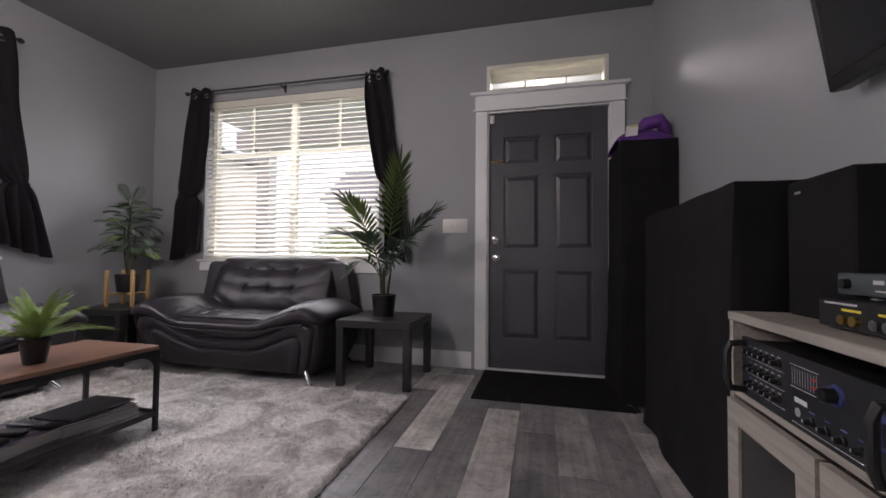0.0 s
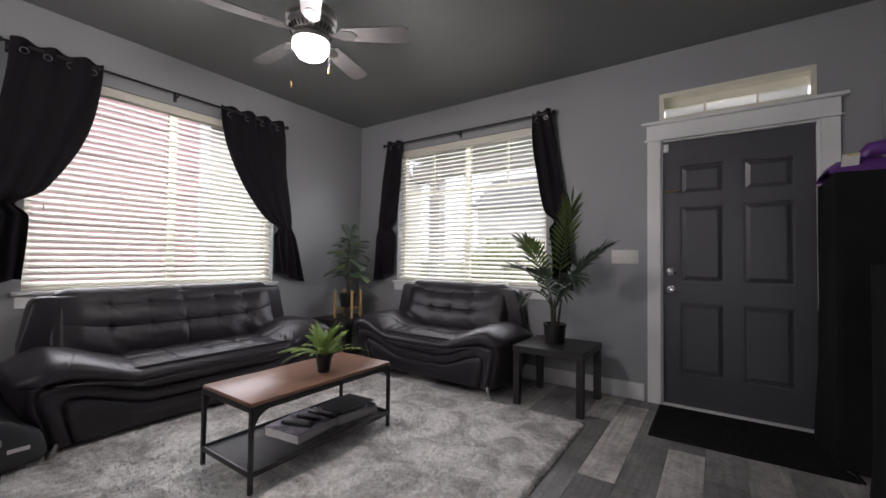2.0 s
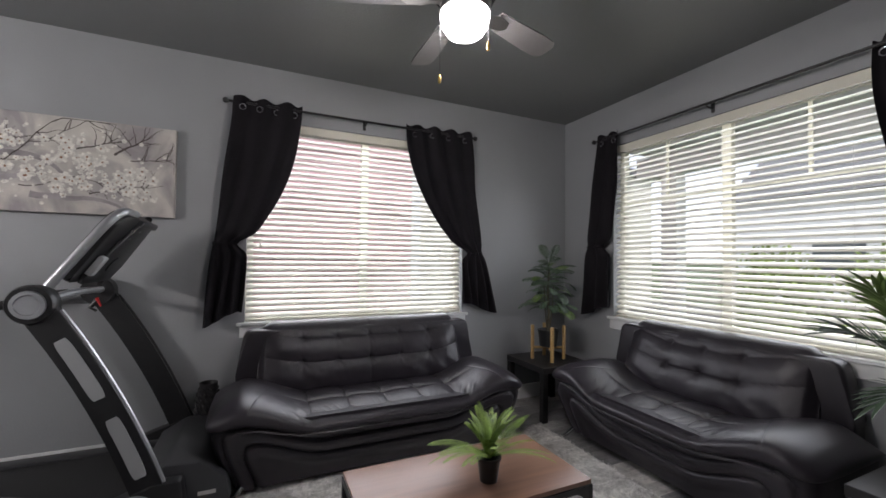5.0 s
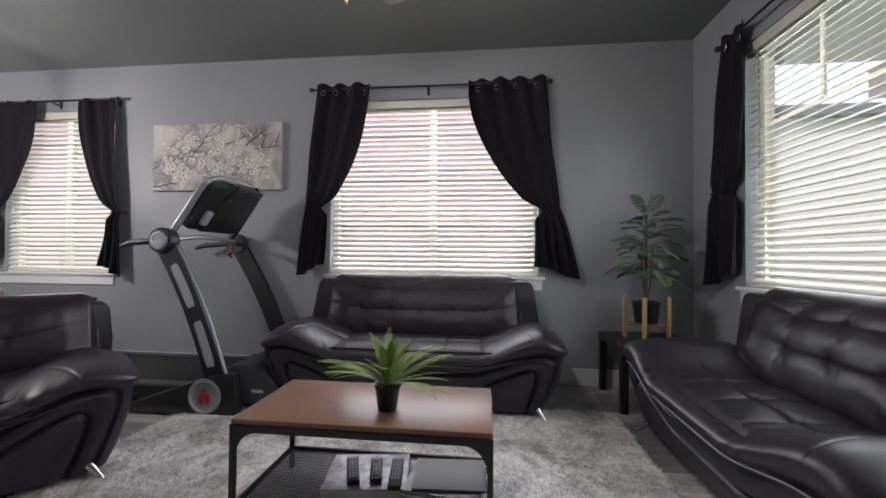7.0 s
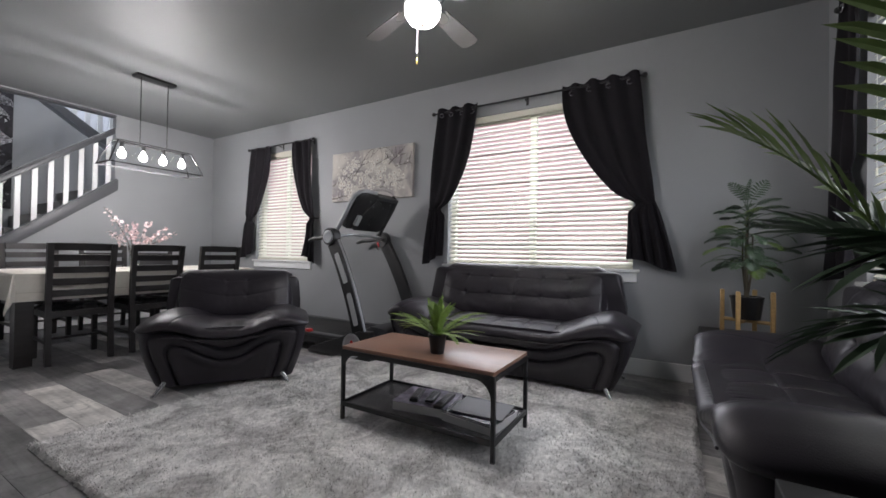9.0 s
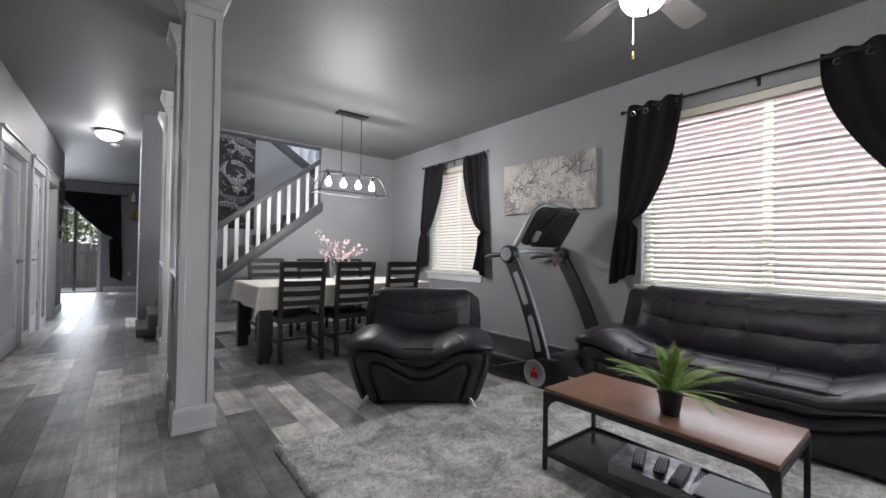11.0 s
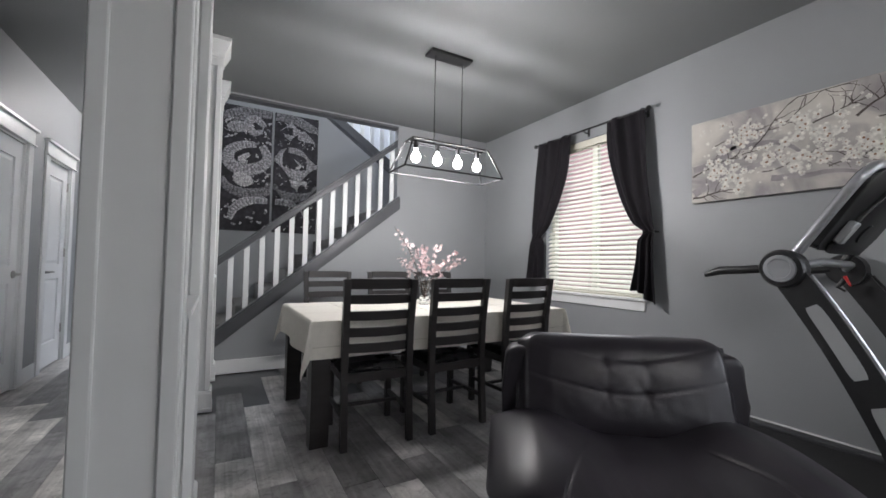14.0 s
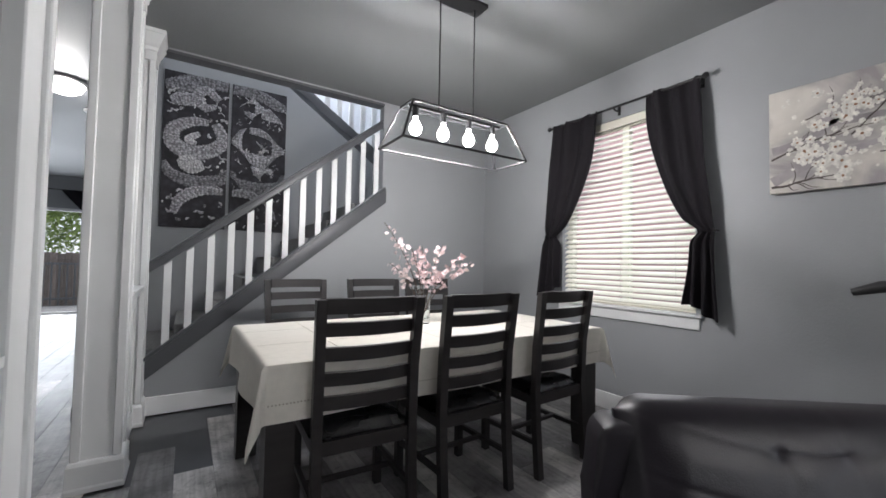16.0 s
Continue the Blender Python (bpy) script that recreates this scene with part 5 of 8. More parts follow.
for k in range(4):
    x = PX + (k - 1.5) * 0.185
    part("socket", lathe([(0, zt_), (0.019, zt_), (0.019, zt_ - 0.06), (0, zt_ - 0.06)], (x, PY, 0), 14), BLACKMETAL, pend)
    g = part("bulb", lathe([(0.012, zt_ - 0.06), (0.014, zt_ - 0.08), (0.026, zt_ - 0.096), (0.034, zt_ - 0.115), (0.036, zt_ - 0.13), (0.032, zt_ - 0.148), (0.020, zt_ - 0.162), (0, zt_ - 0.167)], (x, PY, 0), 18), BULB, pend, "lit round bulb")
    g.visible_shadow = False
    lamp("bulb_light", 'POINT', pose(x, PY, zt_ - 0.12), 4.6, (1.0, 0.96, 0.90), radius=0.028)

hl = thing("ceiling_lamp", "lit frosted dome flush lamp on the hall ceiling", "ceiling lamp")
part("rim", lathe([(0, CEIL), (0.165, CEIL), (0.17, CEIL - 0.03), (0.15, CEIL - 0.04), (0, CEIL - 0.04)], (0.25, -5.35, 0), 32), NICKEL, hl)
g = part("dome", lathe([(0.152, CEIL - 0.036), (0.13, CEIL - 0.085), (0.08, CEIL - 0.12), (0, CEIL - 0.132)], (0.25, -5.35, 0), 32), glow("lit_dome_glass", (1.0, 0.96, 0.9), 2.4), hl)
g.visible_shadow = False
lamp("hall_light", 'POINT', pose(0.25, -5.35, CEIL - 0.16), 6.5, (1.0, 0.95, 0.88), radius=0.10)
det = thing("smoke_detector", "small round white smoke detector on the hall ceiling", "smoke detector")
part("body", lathe([(0, CEIL), (0.06, CEIL), (0.058, CEIL - 0.02), (0.04, CEIL - 0.033), (0, CEIL - 0.034)], (0.2, -6.2, 0), 24), TRIM, det)

# ---------------------------------------------------------------- dining table
LINEN = material("ecru_linen", (0.66, 0.63, 0.57), 0.85, spread=0.04, scale=30, bump=0.25, bump_scale=500, spec=0.2)
dt = thing("dining_table", "espresso wood dining table with thick square legs", "table")
TX0, TX1, TY0, TY1 = -3.02, -1.01, -3.20, -2.12
part("tabletop", box(TX0, TX1, TY0, TY1, 0.715, 0.752, 0.004, 1), ESPRESSO, dt)
part("apron", box(TX0 + 0.05, TX1 - 0.05, TY0 + 0.06, TY1 - 0.06, 0.62, 0.714), ESPRESSO, dt, smooth=False)
for x in (TX0 + 0.005, TX1 - 0.115):
    for y in (TY0 + 0.02, TY1 - 0.13):
        bm = bmesh.new()
        bm_prism(bm, [(y + 0.012, 0.0), (y + 0.098, 0.0), (y + 0.11, 0.10), (y + 0.11, 0.62), (y, 0.62), (y, 0.10)], x, x + 0.11, 'x')
        part("leg", bm, ESPRESSO, dt, smooth=False)
OV = 0.235


def cloth(u, v):
    w, l = TX1 - TX0 + 0.012, TY1 - TY0 + 0.012
    cx, cy = (TX0 + TX1) / 2, (TY0 + TY1) / 2
    a, b = (u - 0.5) * (w + 2 * OV), (v - 0.5) * (l + 2 * OV)
    da, db = max(abs(a) - w / 2, 0), max(abs(b) - l / 2, 0)
    sa, sb = (1 if a > 0 else -1), (1 if b > 0 else -1)
    x, y = cx + sa * min(abs(a), w / 2), cy + sb * min(abs(b), l / 2)
    z = 0.7555
    if da or db:
        drop = math.hypot(da, db) if da and db else da + db
        z -= max(drop - 0.012, 0) if drop > 0.02 else drop * 0.4
        flare = 0.012 * min(drop / 0.03, 1)
        if da and db:
            ang = math.atan2(db, da)
            k = math.sin(2 * ang)
            x += sa * (flare + 0.11 * k * drop * math.cos(ang) * 2.2)
            y += sb * (flare + 0.11 * k * drop * math.sin(ang) * 2.2)
        elif da:
            x += sa * (flare + 0.018 * drop / OV * math.sin(b * 9 + sa) + 0.03 * drop)
        else:
            y += sb * (0.3 * flare + 0.006 * drop / OV * math.sin(a * 8 + sb))
    else:
        z += 0.0006 * math.sin(a * 20)
    return Vector((x, y, z))


bm = bmesh.new()
bm_sheet(bm, 200, 130, cloth)
tc = thing("tablecloth", "ecru linen tablecloth with hemstitched border on the dining table", "tablecloth")
part("cloth", solid(bm, 0.002), LINEN, tc)
STITCH = material("hem_stitch", (0.42, 0.39, 0.33), 0.9)
bm = bmesh.new()
for k in range(150):
    x = TX0 + (TX1 - TX0) * (k + 0.5) / 150
    for zz in (0.618,):
        q = cloth(0.5 + (x - (TX0 + TX1) / 2) / (TX1 - TX0 + 0.012 + 2 * OV), 1.0)
        bm_box(bm, x - 0.003, x + 0.003, q.y - 0.006, q.y + 0.0015, 0.600, 0.606)
for y in (-2.9, -2.5):
    for k in range(150):
        x = TX0 + (TX1 - TX0) * (k + 0.5) / 150
        bm_box(bm, x - 0.003, x + 0.003, y, y + 0.005, 0.7565, 0.7575)
for x in (-2.6, -1.9, -1.35):
    for k in range(80):
        y = TY0 + (TY1 - TY0) * (k + 0.5) / 80
        bm_box(bm, x, x + 0.005, y - 0.003, y + 0.003, 0.7565, 0.7575)
tagged(part("hem_stitch", bm, STITCH, tc, smooth=False), kind="stuff")

SEATPAD = material("black_vinyl_seat", (0.010, 0.010, 0.011), 0.28, spread=0.2, bump=0.08, bump_scale=120)


def dining_chair(at, label):
    c = thing("dining_chair", label, "chair", "chairs round the dining table", at=at)
    # the sitter faces -y; back posts at y = 0.21
    for sx in (-1, 1):
        x = sx * 0.205
        pts = [(x, 0.235, 0.0), (x, 0.215, 0.25), (x, 0.205, 0.46), (x, 0.215, 0.70), (x * 1.03, 0.255, 1.005)]
        bm = bmesh.new()
        prev = None
        for q in pts:
            ring = [bm.verts.new((q[0] + dx, q[1] + dy, q[2])) for dx, dy in ((-0.02, -0.018), (0.02, -0.018), (0.02, 0.018), (-0.02, 0.018))]
            if prev:
                for k in range(4):
                    bm.faces.new((prev[k], prev[(k + 1) % 4], ring[(k + 1) % 4], ring[k]))
            else:
                bm.faces.new(ring[::-1])
            prev = ring
        bm.faces.new(prev)
        part("back_post", bm, ESPRESSO, c, smooth=False)
        part("leg", box(x - 0.02, x + 0.02, -0.215, -0.175, 0, 0.42, 0.003, 1), ESPRESSO, c)
        part("stretcher", box(x - 0.010, x + 0.010, -0.18, 0.20, 0.17, 0.195), ESPRESSO, c, smooth=False)
        part("seat_rail", box(x - 0.011, x + 0.011, -0.18, 0.19, 0.385, 0.44), ESPRESSO, c, smooth=False)
    part("seat_rail", box(-0.185, 0.185, -0.207, -0.185, 0.385, 0.44), ESPRESSO, c, smooth=False)
    part("seat_rail", box(-0.185, 0.185, 0.193, 0.215, 0.385, 0.44), ESPRESSO, c, smooth=False)
    part("stretcher", box(-0.195, 0.195, -0.01, 0.012, 0.175, 0.195), ESPRESSO, c, smooth=False)

    def pad(u, v):
        x, y = -0.22 + 0.44 * u, -0.225 + 0.41 * v
        e = min(u, 1 - u, v, 1 - v)
        return Vector((x, y, 0.442 + 0.04 * smooth(0, 0.14, e)))
    bm = bmesh.new()
    bm_sheet(bm, 22, 22, pad)
    part("seat", solid(bm, 0.012), SEATPAD, c, "black vinyl seat pad")
    for k, (z0, h) in enumerate(((0.555, 0.055), (0.655, 0.055), (0.755, 0.055), (0.855, 0.055), (0.945, 0.062))):
        if k == 0:
            continue

        def slat(u, v):
            x = -0.19 + 0.38 * u
            z = z0 + h * v
            return Vector((x, 0.205 + 0.05 * ((z - 0.5) / 0.5) ** 1.5 + 0.028 * math.sin(math.pi * u) + (-0.009), z))
        bm = bmesh.new()
        bm_sheet(bm, 12, 3, slat)
        part("back_slat", solid(bm, 0.018), ESPRESSO, c)

    def slat0(u, v):
        x = -0.19 + 0.38 * u
        z = 0.56 + 0.055 * v
        return Vector((x, 0.205 + 0.02 * math.sin(math.pi * u), z))
    bm = bmesh.new()
    bm_sheet(bm, 12, 3, slat0)
    part("back_slat", solid(bm, 0.018), ESPRESSO, c)
    return c


first = dining_chair(pose(-1.405, -2.268, 0, 0, 0, -3), "espresso ladder-back dining chair with black vinyl seat")
for x, y, a in ((-1.96, -2.268, 2), (-2.57, -2.272, 3)):
    copy_thing(first, pose(x, y, 0, 0, 0, a))
for x, y, a in ((-1.47, -3.47, 180), (-2.10, -3.45, 178), (-2.66, -3.47, 182)):
    copy_thing(first, pose(x, y, 0, 0, 0, a))

# vase of blossom
CLEAR = material("clear_vase_glass", (0.92, 0.95, 0.95), 0.03, spread=0.0, trans=1.0)
va = thing("flower_vase", "clear glass vase with pink blossom branches on the dining table", "vase")
vx, vy = -2.06, -2.76
gl = part("glass", lathe([(0, 0.758), (0.045, 0.758), (0.043, 0.80), (0.048, 0.90), (0.062, 1.0), (0.059, 1.0), (0.045, 0.90), (0.040, 0.80), (0.0, 0.775)], (vx, vy, 0), 28), CLEAR, va)
gl.visible_shadow = False
PINK = material("pale_pink_petal", (0.78, 0.60, 0.61), 0.6, spread=0.15, scale=30)
PINKW = material("white_pink_petal", (0.85, 0.72, 0.72), 0.6, spread=0.1, scale=30)
TWIG = material("dark_twig", (0.09, 0.06, 0.045), 0.8, spread=0.3, scale=40)
rnd = random.Random(21)
# outer directions of the branches: tip offsets along the table and up
for k, (tx, ty, tz) in enumerate(((0.30, 0.02, 1.40), (0.12, 0.05, 1.24), (-0.02, -0.06, 1.27), (-0.13, 0.03, 1.28), (-0.30, 0.04, 1.22), (-0.42, -0.02, 1.16), (0.22, -0.06, 1.15), (0.03, 0.08, 1.16), (-0.20, -0.08, 1.10))):
    root = Vector((vx, vy, 0.80))
    tip = Vector((vx + tx, vy + ty, tz))
    mid = root.lerp(tip, 0.5) + Vector((-tx * 0.25, 0, 0.06))
    pts = [root * (1 - s) ** 2 + mid * 2 * s * (1 - s) + tip * s * s for s in (i / 10 for i in range(11))]
    part("branch", tube(pts, [0.004 - 0.0025 * i / 10 for i in range(11)], 5), TWIG, va)
    bm = bmesh.new()
    for i in range(26):
        s = 0.42 + 0.56 * rnd.random() ** 0.8
        f = s * 10
        j = min(int(f), 9)
        c = pts[j].lerp(pts[j + 1], f - j) + Vector((rnd.gauss(0, 0.016), rnd.gauss(0, 0.016), rnd.gauss(0, 0.014)))
        nrm = Vector((rnd.gauss(0, 1), rnd.gauss(0, 1) + 0.6, rnd.gauss(0, 1))).normalized()
        e1 = nrm.orthogonal().normalized()
        e2 = nrm.cross(e1)
        r = rnd.uniform(0.012, 0.020)
        for p5 in range(5):
            a = p5 * 1.2566
            o = e1 * math.cos(a) + e2 * math.sin(a)
            q = e1 * math.cos(a + 0.55) + e2 * math.sin(a + 0.55)
            w = e1 * math.cos(a - 0.55) + e2 * math.sin(a - 0.55)
            vs = [bm.verts.new(c), bm.verts.new(c + w * r * 0.75 + nrm * 0.003), bm.verts.new(c + o * r * 1.1 + nrm * 0.006), bm.verts.new(c + q * r * 0.75 + nrm * 0.003)]
            bm.faces.new(vs)
    part("blossom", bm, PINK if k % 3 else PINKW, va, smooth=False)

# ---------------------------------------------------------------- pictures
CANVAS = material("pale_taupe_canvas", (0.50, 0.47, 0.43), 0.8, spread=0.15, scale=5, bump=0.15, bump_scale=300)
PETALW = material("white_paint", (0.66, 0.64, 0.59), 0.6, spread=0.3, scale=40, bump=0.3, bump_scale=90)
BRANCH = material("dark_brown_paint", (0.07, 0.055, 0.05), 0.7, spread=0.3, scale=30)
MAUVE = material("mauve_grey_paint", (0.30, 0.275, 0.28), 0.8, spread=0.3, scale=9)
OCHRE = material("rust_paint", (0.24, 0.12, 0.06), 0.7)
nt = CANVAS.node_tree                               # cloudy mauve-grey washes
wash = nt.nodes.new("ShaderNodeTexNoise")
wash.inputs["Scale"].default_value, wash.inputs["Detail"].default_value, wash.inputs["Distortion"].default_value = 3.2, 6, 1.2
nt.links.new(next(q for q in nt.nodes if q.type == 'TEX_COORD').outputs["Object"], wash.inputs["Vector"])
tones = nt.nodes.new("ShaderNodeValToRGB")
tones.color_ramp.elements[0].position, tones.color_ramp.elements[0].color = 0.36, (0.31, 0.285, 0.29, 1)
tones.color_ramp.elements[1].position, tones.color_ramp.elements[1].color = 0.58, (0.56, 0.53, 0.485, 1)
nt.links.new(wash.outputs[0], tones.inputs[0])
nt.links.new(tones.outputs[0], next(q for q in nt.nodes if q.type == 'VECT_MATH').inputs[0])
art = thing("canvas_painting", "wide canvas painting of white blossom branches, taupe", "painting")
AY0, AY1, AZ0, AZ1, AF = -1.395, -0.167, 1.594, 2.19, XW + 0.042
part("canvas", box(XW + 0.002, AF, AY0, AY1, AZ0, AZ1, 0.003, 1), CANVAS, art)
rnd = random.Random(33)


def flat_ribbon(bm, pts, widths, x):
    prev = None
    for i, (y, z) in enumerate(pts):
        a, b = pts[max(i - 1, 0)], pts[min(i + 1, len(pts) - 1)]
        d = Vector((b[0] - a[0], b[1] - a[1])).normalized()
        n = Vector((-d.y, d.x)) * widths[i] / 2
        cur = (bm.verts.new((x, y + n.x, z + n.y)), bm.verts.new((x, y - n.x, z - n.y)))
        if prev:
            bm.faces.new((prev[0], prev[1], cur[1], cur[0]))
        prev = cur


def wander(y, z, ang, length, n, bend):
    pts = [(y, z)]
    for _ in range(n):
        ang += rnd.uniform(-bend, bend)
        y, z = y + math.cos(ang) * length / n, z + math.sin(ang) * length / n
        pts.append((min(max(y, AY0 + 0.01), AY1 - 0.01), min(max(z, AZ0 + 0.01), AZ1 - 0.01)))
    return pts


bm = bmesh.new()
for y, z, a, l, w in ((-1.38, 1.84, 0.1, 0.5, 0.05), (-1.38, 1.66, 0.25, 0.7, 0.06), (-0.9, 1.70, 0.05, 0.6, 0.04), (-1.2, 1.95, 0.3, 0.6, 0.05)):
    pts = wander(y, z, a, l, 14, 0.25)
    flat_ribbon(bm, pts, [w * (1 - 0.8 * i / 14) for i in range(15)], AF + 0.0005)
part("painted_shadow", bm, MAUVE, art, smooth=False)
bm = bmesh.new()
starts = [(-1.385, 1.79, 0.35, 0.45, 0.016), (-1.385, 1.63, 0.2, 0.30, 0.02), (-1.05, 1.86, 0.6, 0.55, 0.012), (-0.62, 1.72, 0.35, 0.4, 0.010), (-0.75, 1.95, 0.75, 0.35, 0.016), (-0.5, 1.98, 0.95, 0.25, 0.02), (-0.95, 1.75, 0.0, 0.6, 0.009), (-0.42, 1.95, 0.3, 0.25, 0.01), (-0.85, 2.02, 0.5, 0.5, 0.008), (-1.25, 1.98, 0.4, 0.3, 0.01)]
lift = AF + 0.001
for y, z, a, l, w in starts:
    pts = wander(y, z, a, l, 16, 0.22)
    lift += 0.00004
    flat_ribbon(bm, pts, [0.75 * w * (1 - 0.75 * i / 16) for i in range(17)], lift)
    for _ in range(7):
        lift += 0.000006
        q = pts[rnd.randrange(4, 14)]
        flat_ribbon(bm, wander(q[0], q[1], a + rnd.uniform(-1.2, 1.2), 0.13, 8, 0.3), [0.006 * (1 - 0.7 * i / 8) for i in range(9)], lift)
tagged(part("painted_branch", bm, BRANCH, art, smooth=False), kind="stuff")
bmf, bmc = bmesh.new(), bmesh.new()
for k in range(260):
    if k < 150:
        cy, cz = rnd.choice(((-1.2, 1.82), (-1.12, 1.98), (-0.95, 1.86), (-0.78, 1.82), (-0.62, 1.86), (-0.50, 1.80), (-0.70, 1.98), (-1.0, 2.02), (-0.35, 1.82), (-1.15, 1.70)))
        y, z = cy + rnd.gauss(0, 0.075), cz + rnd.gauss(0, 0.05)
    else:
        y, z = rnd.uniform(AY0 + 0.05, AY1 - 0.05), rnd.uniform(AZ0 + 0.05, AZ1 - 0.06)
    r = rnd.uniform(0.014, 0.038) if k < 120 else rnd.uniform(0.007, 0.015)
    if not (AY0 + r < y < AY1 - r and AZ0 + r < z < AZ1 - r):
        continue
    a0 = rnd.random() * 6
    lift = 0.0022 + 0.0004 * (k % 7)
    for p5 in range(5):
        a = a0 + p5 * 1.2566
        vs = [bmf.verts.new((AF + lift, y, z))]
        for da, rr in ((-0.6, 0.7), (-0.25, 1.0), (0.25, 1.0), (0.6, 0.7)):
            vs.append(bmf.verts.new((AF + lift + 0.0008, y + math.cos(a + da) * r * rr, z + math.sin(a + da) * r * rr)))
        bmf.faces.new(vs)
    if r > 0.016:
        bmesh.ops.create_circle(bmc, cap_ends=True, segments=7, radius=r * 0.2, matrix=Matrix.Translation((AF + lift + 0.002, y, z)) @ Matrix.Rotation(radians(90), 4, 'Y'))
tagged(part("painted_blossom", bmf, PETALW, art, smooth=False), kind="stuff")
tagged(part("painted_centre", bmc, OCHRE, art, smooth=False), kind="stuff")

# pair of dark prints in the stairwell
INK = material("black_print", (0.024, 0.022, 0.028), 0.7, spread=0.8, scale=11, bump=0.1, bump_scale=200)
SCALES = material("grey_scaled_print", (0.44, 0.43, 0.45), 0.7, spread=0.45, scale=70)
SCALES_D = material("dark_scaled_print", (0.25, 0.245, 0.26), 0.7, spread=0.5, scale=70)
SCALES_L = material("pale_print", (0.6, 0.59, 0.6), 0.7, spread=0.3, scale=60)
for m_, dark in ((SCALES, 0.35), (SCALES_D, 0.3), (SCALES_L, 0.5), (INK, 0.5)):
    t_ = m_.node_tree
    cells = t_.nodes.new("ShaderNodeTexVoronoi")
    cells.inputs["Scale"].default_value = 42 if m_ is not INK else 16
    cells.inputs["Randomness"].default_value = 0.7
    t_.links.new(next(q for q in t_.nodes if q.type == 'TEX_COORD').outputs["Object"], cells.inputs["Vector"])
    rim = t_.nodes.new("ShaderNodeMapRange")
    rim.inputs[1].default_value, rim.inputs[2].default_value = 0.15, 0.75
    rim.inputs[3].default_value, rim.inputs[4].default_value = 1.15, dark
    t_.links.new(cells.outputs["Distance"], rim.inputs[0])
    vm_ = next(q for q in t_.nodes if q.type == 'VECT_MATH')
    was = vm_.inputs["Scale"].links[0].from_socket
    both = t_.nodes.new("ShaderNodeMath")
    both.operation = 'MULTIPLY'
    t_.links.new(was, both.inputs[0]), t_.links.new(rim.outputs[0], both.inputs[1])
    t_.links.new(both.outputs[0], vm_.inputs["Scale"])
rnd = random.Random(9)


